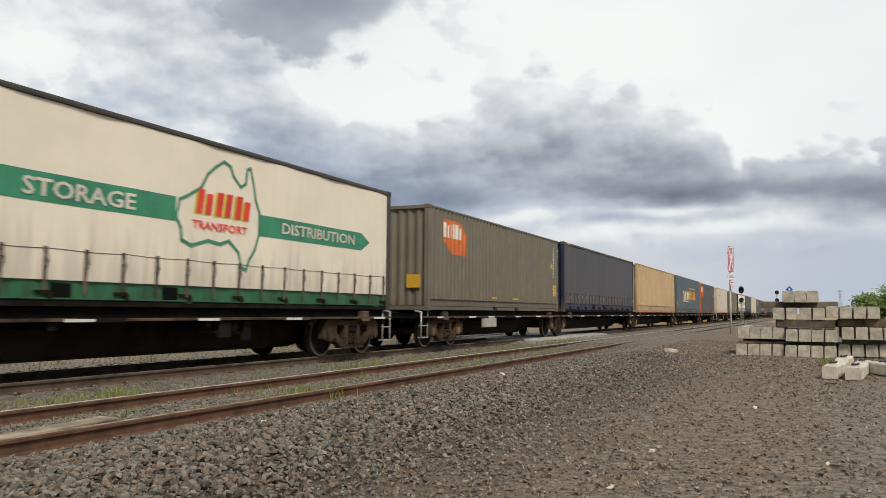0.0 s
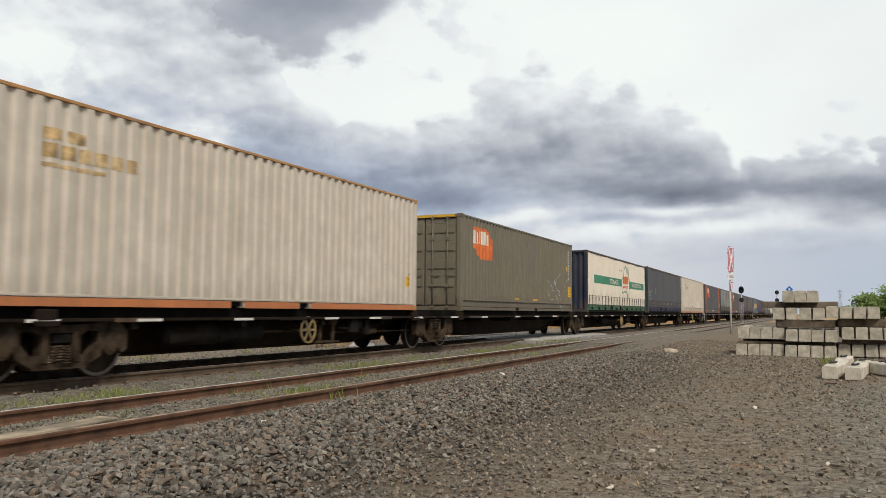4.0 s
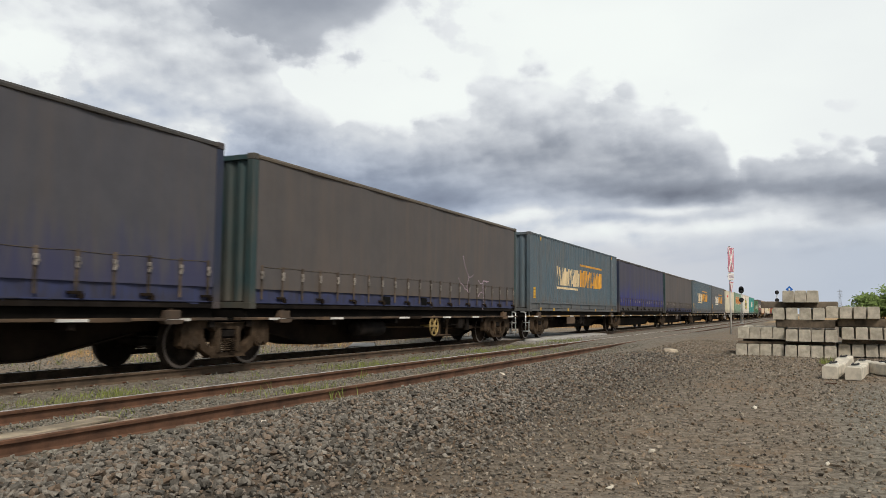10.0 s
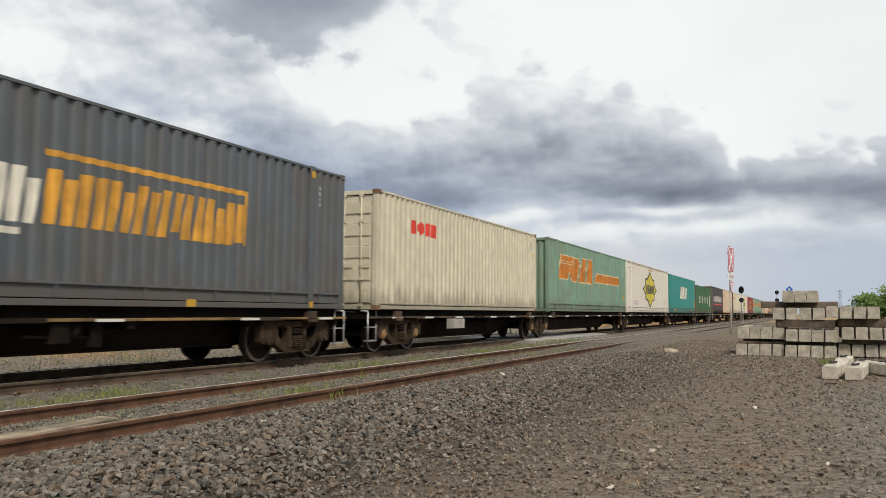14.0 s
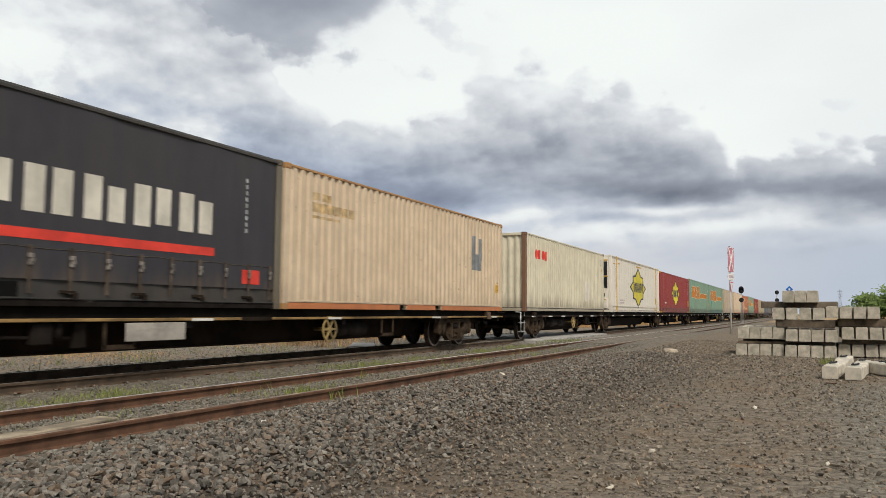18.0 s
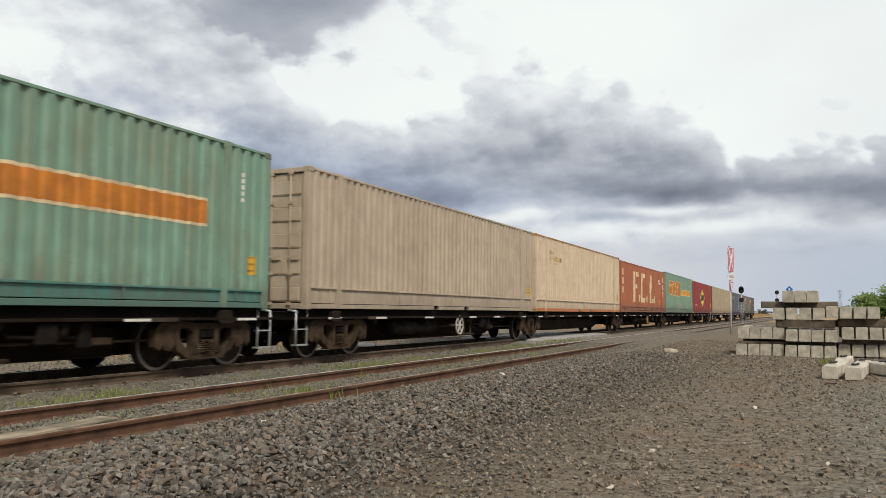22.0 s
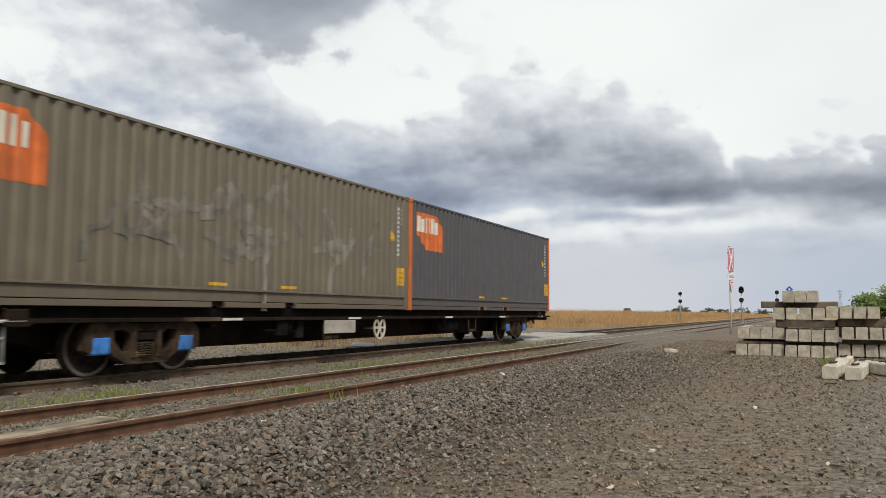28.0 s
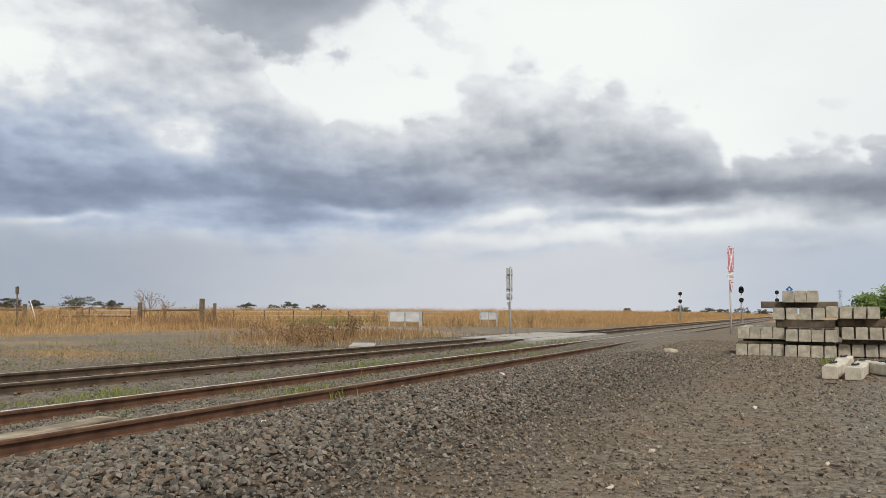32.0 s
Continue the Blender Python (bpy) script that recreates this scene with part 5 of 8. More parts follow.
def spray(c, y, z, size, material, surf, x, seed, wide=0.022, strokes=7):
    """A sprayed scrawl of thin curved strokes."""
    rnd = random.Random(seed)
    polys = []
    for _ in range(strokes):
        a, b, t = y + rnd.uniform(0, size * 1.6), z + rnd.uniform(0, size), rnd.uniform(0, 6.28)
        for _ in range(5):
            t += rnd.uniform(-0.9, 0.9)
            c2, d2 = a + 0.22 * size * math.cos(t), b + 0.22 * size * math.sin(t)
            polys += outline_band([(a, b), (c2, d2)], wide)[:1]
            a, b = c2, d2
    marking(c, polys, material, surf, x, "scrawl", "sprayed scrawl")


def rusty_cream(L, skin, label, end="doors", text=True, posts=True):
    c = dry_box("shipping_container", L, TALL if L > 13 else 2.896, skin, label, end, posts=(skin if posts and L > 13 else None), band=0.46 if L > 13 else 0.17, seams=5 if L > 13 else 0, pockets=(L / 2 - 1.05, L / 2 + 1.05), top=M["rust_rail"] if text else None, casting=M["rust_rail"] if text else None)
    o = M["orange_faded"]
    if text:
        marking(c, [slab(0.17, 0.012, L / 2 - 1.4, 0.122), slab(L / 2 - 0.85, 0.012, 1.7, 0.122), slab(L / 2 + 1.25, 0.012, L / 2 - 1.42, 0.122)], o, flat, WIDE - 0.002, "lower_stripe", "faded orange stripe")
        y = 1.75 if L > 13 else 0.95
        marks(c, blocks(y, y + 0.75, 2.28, 0.16, 2, 0.8) + blocks(y, y + 1.75, 2.03, 0.2, 6, 0.72) + blocks(y, y + 1.1, 1.9, 0.06, 4, 0.8), M["m_faint"], fold, SKIN, "faded_block")
    caution(c, L - 0.55, 0.6, fold, SKIN, 0.22, 0.26)
    return c


def gear():
    """Side frame, wheels and springs of a bogie, each a mesh of its own."""
    def frame_mesh():
        # cast side frame: humped ends over the bearings, a drooping belly, a spring window and two lightening holes
        half = [(0.30, 0.755), (0.52, 0.785), (0.72, 0.825), (0.92, 0.825), (1.08, 0.775), (1.17, 0.67), (1.17, 0.40), (1.07, 0.34), (1.02, 0.42),
                (0.72, 0.42), (0.68, 0.32), (0.44, 0.185), (0.30, 0.165)]
        rim = half + [(-y, z) for y, z in half[::-1]]
        holes = [[(-0.20, 0.25), (0.20, 0.25), (0.20, 0.66), (-0.20, 0.66)]]
        for s in (-1, 1):
            holes.append([(s * y, z) for y, z in ((0.32, 0.36), (0.46, 0.33), (0.64, 0.52), (0.64, 0.68), (0.44, 0.69), (0.32, 0.62))])
        bm = bmesh.new()
        edges = []
        for loop in [rim] + holes:
            vs = [bm.verts.new((-0.075, y, z)) for y, z in loop]
            edges += [bm.edges.new((vs[i], vs[(i + 1) % len(vs)])) for i in range(len(vs))]
        bmesh.ops.triangle_fill(bm, use_beauty=True, edges=edges)
        got = bmesh.ops.extrude_face_region(bm, geom=bm.faces[:])
        bmesh.ops.translate(bm, verts=[g for g in got["geom"] if isinstance(g, bmesh.types.BMVert)], vec=(0.155, 0, 0))
        # flanges along the top and belly, and bosses
        prism(bm, [(-0.95, 0.828), (-0.30, 0.757), (0.30, 0.757), (0.95, 0.828), (0.95, 0.845), (0.30, 0.775), (-0.30, 0.775), (-0.95, 0.845)], "x", -0.11, 0.115)
        prism(bm, [(-0.45, 0.165), (0.45, 0.165), (0.45, 0.185), (-0.45, 0.185)], "x", -0.10, 0.115)
        for y in (-0.255, 0.255):
            box(bm, 0.07, 0.105, y - 0.05, y + 0.05, 0.25, 0.70, 0.01)
        for y in (-0.66, 0.66):
            rod(bm, (0.06, y, 0.74), (0.10, y, 0.74), 0.035, 8)
        return finish(bm, "side_frame")

    def spring_mesh():
        # three coils wound from one wire, up, over and down
        path = []
        for j, c in enumerate((-0.11, 0.0, 0.11)):
            for i in range(37):
                u = i / 36 if j % 2 == 0 else 1 - i / 36
                a = 2 * math.pi * 6 * u
                path.append(Vector((0.075 + 0.050 * math.cos(a), c + 0.050 * math.sin(a), 0.255 + 0.23 * u)))
        bm, rings = bmesh.new(), []
        for i, p in enumerate(path):
            d = (path[min(i + 1, len(path) - 1)] - path[max(i - 1, 0)]).normalized()
            e = Vector((0, 0, 1)).cross(d).normalized()
            f = d.cross(e)
            rings.append([bm.verts.new(p + 0.013 * (e * math.cos(q) + f * math.sin(q))) for q in (0.0, 2.094, 4.189)])
        for p, q in zip(rings, rings[1:]):
            for k in range(3):
                bm.faces.new((p[k], p[(k + 1) % 3], q[(k + 1) % 3], q[k]))
        return finish(bm, "spring_nest")

    def bolster_mesh():
        bm = bmesh.new()
        box(bm, -1.05, 1.05, -0.18, 0.18, 0.50, 0.66, 0.02)
        box(bm, 1.0, 1.10, -0.16, 0.16, 0.52, 0.64, 0.01)
        box(bm, -1.10, -1.0, -0.16, 0.16, 0.52, 0.64, 0.01)
        rod(bm, (0, 0, 0.62), (0, 0, 0.80), 0.2, 14)
        for s in (-1, 1):
            box(bm, -0.9, 0.9, s * 0.42 - 0.05, s * 0.42 + 0.05, 0.40, 0.50)
            for k in (-0.75, 0.75):
                box(bm, k - 0.05, k + 0.05, s * 0.44 - 0.06, s * 0.44 + 0.06, 0.26, 0.62, 0.01)
        return finish(bm, "bolster")

    def wheelset_mesh():
        # axle and both wheels turned from one outline of (place along the axle, radius)
        half = [(0.64, 0.075), (0.675, 0.115), (0.725, 0.120), (0.738, 0.30), (0.715, 0.372), (0.688, 0.380), (0.688, 0.455), (0.698, 0.468), (0.715, 0.462),
                (0.728, 0.443), (0.815, 0.438), (0.818, 0.390), (0.775, 0.372), (0.762, 0.30), (0.775, 0.130), (0.822, 0.118), (0.824, 0.078), (1.0, 0.075)]
        outline = [(-1.0, 0.0)] + [(-x, r) for x, r in half[::-1]] + half + [(1.0, 0.0)]
        bm = bmesh.new()
        sides, loops = 24, []
        for x, r in outline:
            if r == 0:
                loops.append([bm.verts.new((x, 0, 0))] * sides)
            else:
                loops.append([bm.verts.new((x, r * math.cos(a), r * math.sin(a))) for a in (2 * math.pi * i / sides for i in range(sides))])
        for (p, q), (u, w) in zip(zip(loops, loops[1:]), zip(outline, outline[1:])):
            for i in range(sides):
                j = (i + 1) % sides
                f = bm.faces.new(list(dict.fromkeys((p[i], p[j], q[j], q[i]))))
                f.smooth = True
                if abs(abs(u[0]) - 0.8165) < 0.002 and abs(abs(w[0]) - 0.8165) < 0.002:
                    f.material_index, f.smooth = 1, False
        me = finish(bm, "wheelset")
        me.materials.append(M["tread"])
        return me

    def cap_mesh():
        bm = bmesh.new()
        rod(bm, (-0.06, 0, 0), (0.085, 0, 0), 0.115, 16)
        rod(bm, (0.085, 0, 0), (0.105, 0, 0), 0.075, 12)
        box(bm, -0.07, 0.05, -0.14, 0.14, 0.05, 0.16, 0.015)
        return finish(bm, "bearing_cap")

    def cap_box_mesh():
        bm = bmesh.new()
        box(bm, -0.06, 0.09, -0.165, 0.165, -0.12, 0.15, 0.025)
        rod(bm, (0.08, 0, 0), (0.115, 0, 0), 0.10, 14)
        return finish(bm, "bearing_cap")

    return dict(cap_box=cap_box_mesh(), frame=frame_mesh(), spring=spring_mesh(), bolster=bolster_mesh(), wheels=wheelset_mesh(), cap=cap_mesh())


GEAR = gear()
WHEELS = []              # (wheelset, its place on the bogie, bogie's place along the train)


def bogie(unit, y, cap, along):
    b = attach("bogie", GEAR["bolster"], unit, pose(0, y, 0), M["steel_dark"])
    for s in (1, -1):
        turn = 0 if s > 0 else 180
        f = pose(s * 1.0, 0, 0, 0, 0, turn)
        attach("side_frame", GEAR["frame"], b, f, M["bogie"])
        attach("spring_nest", GEAR["spring"], b, f, M["bogie"])
        for k in (-0.87, 0.87):
            attach("bearing_cap", GEAR["cap_box" if cap is M["cap_blue"] else "cap"], b, pose(s * 1.0, k, 0.44, 0, 0, turn), cap)
    for k in (-0.87, 0.87):
        w = attach("wheelset", GEAR["wheels"], b, pose(0, k, 0.44), M["wheel"])
        WHEELS.append((w, k, along))
    return b


def underframe(name, label, y0, y1, bogies, cap, along, deep=True, fittings=(), sill=None, tall=False):
    """A skeletal container wagon from y0 to y1 about its own middle; bogies: places along it."""
    u = thing(name, pose(0, 0, 0), label, "container wagon", group="wagons of the train")
    lo, hi = min(bogies) if bogies else y0, max(bogies) if bogies else y1
    a, b = y0 + 1.9, y1 - 1.9
    bm = bmesh.new()
    if deep:
        web = [(y0 + 0.25, 0.80), (y0 + 0.25, 0.66), (a - 0.3, 0.62), (a + 1.6, 0.27), (b - 1.6, 0.27), (b + 0.3, 0.62), (y1 - 0.25, 0.66), (y1 - 0.25, 0.80)]
    else:
        web = [(y0 + 0.25, 0.80), (y0 + 0.25, 0.62), (a, 0.60), (a + 1.0, 0.36), (b - 1.0, 0.36), (b, 0.60), (y1 - 0.25, 0.62), (y1 - 0.25, 0.80)]
    for x in (-0.42, 0.39):
        prism(bm, web, "x", x, x + 0.03)
    prism(bm, [(web[3][0], web[3][1] - 0.03), (web[4][0], web[4][1] - 0.03), (web[4][0], web[4][1]), (web[3][0], web[3][1])], "x", -0.50, 0.50)
    for p, q in ((2, 3), (4, 5)):
        prism(bm, [(web[p][0], web[p][1] - 0.03), (web[q][0], web[q][1] - 0.03), (web[q][0], web[q][1]), (web[p][0], web[p][1])], "x", -0.50, 0.50)
    part("centre_sill", bm, M["steel_brown"], u, "deep fish-bellied centre sill")
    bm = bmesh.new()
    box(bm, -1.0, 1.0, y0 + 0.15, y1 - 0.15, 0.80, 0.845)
    # filler block added to darken the gap under the boxes, where only shade lies
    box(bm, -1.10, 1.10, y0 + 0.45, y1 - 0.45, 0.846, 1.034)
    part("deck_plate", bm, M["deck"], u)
    for s in (1, -1):
        bm = bmesh.new()
        x0 = s * 1.205
        box(bm, min(x0, x0 - s * 0.16), max(x0, x0 - s * 0.16), y0 + 0.18, y1 - 0.18, 0.815 if deep or sill is not None else 0.80, 0.862 if not tall else 1.0, 0.006)
        part("side_sill", bm, sill if sill is not None and s > 0 else M["steel_brown"], u)
    for k in range(6):
        attach("crossbearer", shared("bearer", bearer_mesh), u, pose(0, y0 + 0.5 + (y1 - y0 - 1.0) * k / 5, 0), M["steel_dark"])
    ped = shared("pedestal", lambda: pedestal_mesh())
    for y in (y0 + 1.5, y1 - 1.5):
        for s in (1, -1):
            attach("twistlock_pedestal", ped, u, pose(s * 1.12, y, 0), M["sill_tan"] if sill is not None else M["steel_brown"])
    strip = shared("strip", lambda: strip_mesh())
    for k in range(6):
        y = y0 + 1.1 + (y1 - y0 - 2.2) * k / 5
        attach("reflector_strip", strip, u, pose(1.207, y + 0.35 * math.sin(k * 2.1 + along), 0.832), M["reflector"])
    for k in range(3):
        y = y0 + (y1 - y0) * (0.18 + 0.3 * k) + 0.6 * math.sin(along + k)
        bm = bmesh.new()
        box(bm, 1.19, 1.212, y - 0.45, y + 0.45, 0.800, 0.866, 0.004)
        part("sill_plate", bm, M["sill_tan"] if k != 1 else M["steel_brown"], u)
    for y in bogies:
        bogie(u, y, cap, along + y)
    for kind, y, material in fittings:
        if kind == "handwheel":
            attach("handwheel", shared("handwheel", handwheel_mesh), u, pose(1.12, y, 0.60), material)
        elif kind == "rigging":
            attach("brake_hanger", shared("hanger", hanger_mesh), u, pose(0.98, y, 0), M["bogie"])
        elif kind == "bracket":
            attach("bracket", shared("bracket", bracket_mesh), u, pose(1.14, y, 0), M["bogie"])
        elif kind == "tank":
            attach("air_reservoir", shared("tank", tank_mesh), u, pose(0.85, y, 0.58), M["steel_dark"])
        elif kind == "plate":
            attach("data_board", shared("board", board_mesh), u, pose(1.20, y, 0.66), material)
        elif kind == "box":
            attach("valve_box", shared("valve", valve_mesh), u, pose(1.05, y, 0.60), M["steel_dark"])
        elif kind == "step":
            attach("step", shared("step", step_mesh), u, pose(1.1, y, 0.0), M["galv"])
        elif kind == "coupler":
            attach("coupler", shared("coupler", coupler_mesh), u, pose(0, y, 0.86, 0, 0, 180 if y < 0 else 0), M["steel_dark"])
    return u


def bearer_mesh():
    bm = bmesh.new()
    box(bm, -1.15, 1.15, -0.07, 0.07, 0.69, 0.83, 0.01)
    return finish(bm, "crossbearer")


def pedestal_mesh():
    bm = bmesh.new()
    box(bm, -0.13, 0.10, -0.16, 0.16, 0.83, 0.99, 0.012)
    prism(bm, [(-0.24, 0.83), (0.24, 0.83), (0.16, 0.76), (-0.16, 0.76)], "x", -0.02, 0.11)
    rod(bm, (0.0, 0, 0.985), (0.0, 0, 1.016), 0.05, 8)
    return finish(bm, "twistlock_pedestal")


def strip_mesh():
    bm = bmesh.new()
    box(bm, 0.0, 0.009, -0.26, 0.26, -0.022, 0.022)
    return finish(bm, "reflector_strip")


def handwheel_mesh():
    """Six-spoked wheel cast in one piece on its shaft."""
    bm, edges = bmesh.new(), []
    loops = [[(0.275 * math.cos(a), 0.275 * math.sin(a)) for a in (math.pi * i / 18 for i in range(36))]]
    for k in range(6):
        lo, hi = k * math.pi / 3 + 0.10, (k + 1) * math.pi / 3 - 0.10
        arc = [lo + (hi - lo) * i / 5 for i in range(6)]
        loops.append([(0.232 * math.cos(a), 0.232 * math.sin(a)) for a in arc] + [(0.075 * math.cos(a), 0.075 * math.sin(a)) for a in (hi - 0.18, lo + 0.18)])
    for loop in loops:
        vs = [bm.verts.new((0.035, y, z)) for y, z in loop]
        edges += [bm.edges.new((vs[i], vs[(i + 1) % len(vs)])) for i in range(len(vs))]
    bmesh.ops.triangle_fill(bm, use_beauty=True, edges=edges)
    got = bmesh.ops.extrude_face_region(bm, geom=bm.faces[:])
    bmesh.ops.translate(bm, verts=[g for g in got["geom"] if isinstance(g, bmesh.types.BMVert)], vec=(0.03, 0, 0))
    rod(bm, (-0.35, 0, 0), (0.07, 0, 0), 0.035, 10)
    return finish(bm, "handwheel")


def hanger_mesh():
    """Brake hangers, lever and pull rods hung under the deck."""
    bm = bmesh.new()
    for y in (-0.95, -0.45):
        prism(bm, [(y - 0.05, 0.80), (y + 0.07, 0.80), (y + 0.04, 0.34), (y - 0.03, 0.30)], "x", 0.02, 0.06)
        prism(bm, [(y - 0.16, 0.80), (y + 0.16, 0.80), (y + 0.07, 0.68), (y - 0.07, 0.68)], "x", 0.0, 0.08)
    rod(bm, (0.04, -1.1, 0.33), (0.04, -0.2, 0.31), 0.035, 8)
    rod(bm, (-0.05, -0.45, 0.52), (-0.05, 3.4, 0.50), 0.022, 6)
    rod(bm, (-0.10, -4.2, 0.60), (-0.10, -0.8, 0.56), 0.022, 6)
    box(bm, -0.06, 0.05, 1.1, 1.5, 0.46, 0.58, 0.02)
    return finish(bm, "brake_hanger")


def bracket_mesh():
    bm = bmesh.new()
    for y in (-0.30, 0.26):
        box(bm, 0.0, 0.03, y, y + 0.04, 0.42, 0.80)
    box(bm, 0.0, 0.03, -0.30, 0.30, 0.40, 0.47)
    return finish(bm, "bracket")


def tank_mesh():
    bm = bmesh.new()
    rod(bm, (0, -0.62, 0), (0, 0.62, 0), 0.19, 16)
    for s in (-1, 1):
        rod(bm, (0, s * 0.62, 0), (0, s * 0.70, 0), 0.19, 16, 0.10) if s > 0 else rod(bm, (0, -0.70, 0), (0, -0.62, 0), 0.10, 16, 0.19)
        box(bm, -0.03, 0.03, s * 0.4 - 0.03, s * 0.4 + 0.03, 0.15, 0.25)
    return finish(bm, "air_reservoir")


def board_mesh():
    bm = bmesh.new()
    box(bm, -0.02, 0.01, -0.62, 0.62, -0.15, 0.13, 0.006)
    for k in range(5):
        box(bm, 0.009, 0.014, -0.5 + k * 0.2, -0.38 + k * 0.2, 0.02, 0.05)
    return finish(bm, "data_board")


def valve_mesh():
    bm = bmesh.new()
    box(bm, -0.1, 0.1, -0.16, 0.16, -0.1, 0.2, 0.02)
    rod(bm, (0, -0.55, 0.02), (0, 0.5, -0.02), 0.028, 8)
    rod(bm, (0.02, 0.28, -0.02), (0.02, 0.28, 0.2), 0.07, 10)
    box(bm, -0.05, 0.05, 0.55, 0.75, -0.16, 0.2, 0.01)
    return finish(bm, "valve_box")


def step_mesh():
    bm = bmesh.new()
    for s in (-0.19, 0.19):
        rod(bm, (0, s, 0.30), (0, s, 0.98), 0.022, 8)
        rod(bm, (0, s, 0.98), (-0.2, s, 1.0), 0.022, 8)
    box(bm, -0.10, 0.03, -0.20, 0.20, 0.28, 0.31)
    box(bm, -0.08, 0.03, -0.19, 0.19, 0.60, 0.625)
    return finish(bm, "step")


def coupler_mesh():
    bm = bmesh.new()
    box(bm, -0.09, 0.09, -0.5, 0.42, -0.11, 0.11, 0.03)
    box(bm, -0.15, 0.16, 0.28, 0.55, -0.14, 0.14, 0.04)
    rod(bm, (0.35, -0.4, -0.05), (0.25, 0.45, -0.32), 0.03, 8)
    rod(bm, (0.25, 0.45, -0.32), (0.15, 0.72, -0.22), 0.03, 8)
    rod(bm, (0.15, 0.40, 0.12), (1.0, 0.30, 0.10), 0.016, 6)
    return finish(bm, "coupler")


BIG, STD = 14.63, 12.192


def dark_curtain(tarp, hem, ends, label, rail="rail_tan"):
    c = curtain_box("curtain_sided_container", BIG, TALL if tarp == "tarp_slate" else 2.896, M[tarp], M[hem], label, M[ends], M[rail])
    marks(c, [slab(0.35, TALL - 0.09, 0.5, 0.05)], M["yellow"], flat, WIDE + 0.013, "label") if rail == "rail_tan" and tarp == "tarp_slate" else None
    return c


# The boxes in order: where the near end stands at t = 0 and how long it is.
PLACES = [2.50, 19.31, 32.44, 48.40, 64.26, 79.80, 95.28, 110.39, 125.21, 140.64, 156.14, 172.29, 187.74, 203.24, 218.71, 234.15, 250.32, 265.58,
          280.95, 296.33, 311.79, 327.92, 341.69, 356.82, 372.18, 387.52, 401.08, 413.37, 427.99, 441.97, 457.24, 472.27, 487.45, 503.36, 518.40,
          533.48, 548.70, 563.76, 579.50, 591.89, 604.42, 616.80, 629.54, 641.79]
SHORT = {1, 5, 6, 7, 21, 25, 26, 27, 28, 38, 39, 40, 41, 42, 43}


def cream_red_box(label, end, y0):
    c = dry_box("shipping_container", STD, 2.896, M["cream_red"], label, end, ends=M["cream_red"] if end == "doors" else None, band=0.17,
                casting=M["rust_post"], rail=M["cream_red"], corner=M["rust_post"] if end == "sheet" else None)
    for k in range(3):
        cy = y0 + 0.2 + k * 0.42
        marking(c, [[(cy + 0.20 * math.cos(a), 2.17 + 0.19 * math.sin(a)) for a in (i * math.pi / 4 + 0.4 for i in range(8))]], M["m_red"], fold, SKIN, "brand_block", "red rounded block")
    marking(c, [slab(y0 + 1.27, 1.98, 0.30, 0.36)], M["m_red"], fold, SKIN, "brand_block")
    number_bars(c, STD - 0.55, 2.5, 3, fold, SKIN, M["m_lilac"])
    marks(c, [slab(STD - 0.5, 2.0, 0.14, 0.14)], M["yellow"], fold, SKIN, "label")
    return c


def blue_box(label, first):
    c = dry_box("shipping_container", STD, 2.896, M["navy"], label, "sheet", band=0.17, pockets=(5.0, 7.2), rail=M["hem_navy"], top=M["navy"])
    if first:
        marking(c, [star(1.5, 2.15, 0.35, 0.28)], M["m_lilac"], fold, SKIN, "emblem", "pale round emblem")
        marks(c, blocks(2.1, 4.3, 2.06, 0.17, 5, 0.7), M["m_lilac"], fold, SKIN, "brand_block")
    marking(c, [slab(STD - 1.45, 0.45, 0.42, 2.05)], M["m_lilac"], fold, SKIN, "panel_label", "tall pale label strip")
    marking(c, [slab(STD - 1.34, 0.62 + k * 0.11, 0.2, 0.04) for k in range(5)], M["m_navy"], fold, SKIN + 0.002, "label_print")
    return c


def uasc_box():
    c = dry_box("shipping_container", STD, 2.591, M["green"], "low green corrugated container with four pairs of white bars", "doors", band=0.17, casting=M["rust_post"], corner=M["rust_post"])
    for y in (2.5, 4.6, 6.70, 8.82):
        marks(c, [slab(y, 0.97, 0.27, 0.63), slab(y + 0.52, 0.97, 0.27, 0.63)], M["m_white"], fold, SKIN, "brand_block", "white upright bar")
    marking(c, [slab(11.05, 0.70, 0.42, 1.12)], M["m_white"], fold, SKIN, "panel_label", "white label strip")
    marking(c, [slab(11.14, 0.82 + k * 0.25, 0.24, 0.08) for k in range(4)], M["m_red"], fold, SKIN + 0.002, "label_print")
    number_bars(c, 11.4, 2.2, 2, fold, SKIN, M["m_white"], 0.07, 0.12, 0.3)
    return c


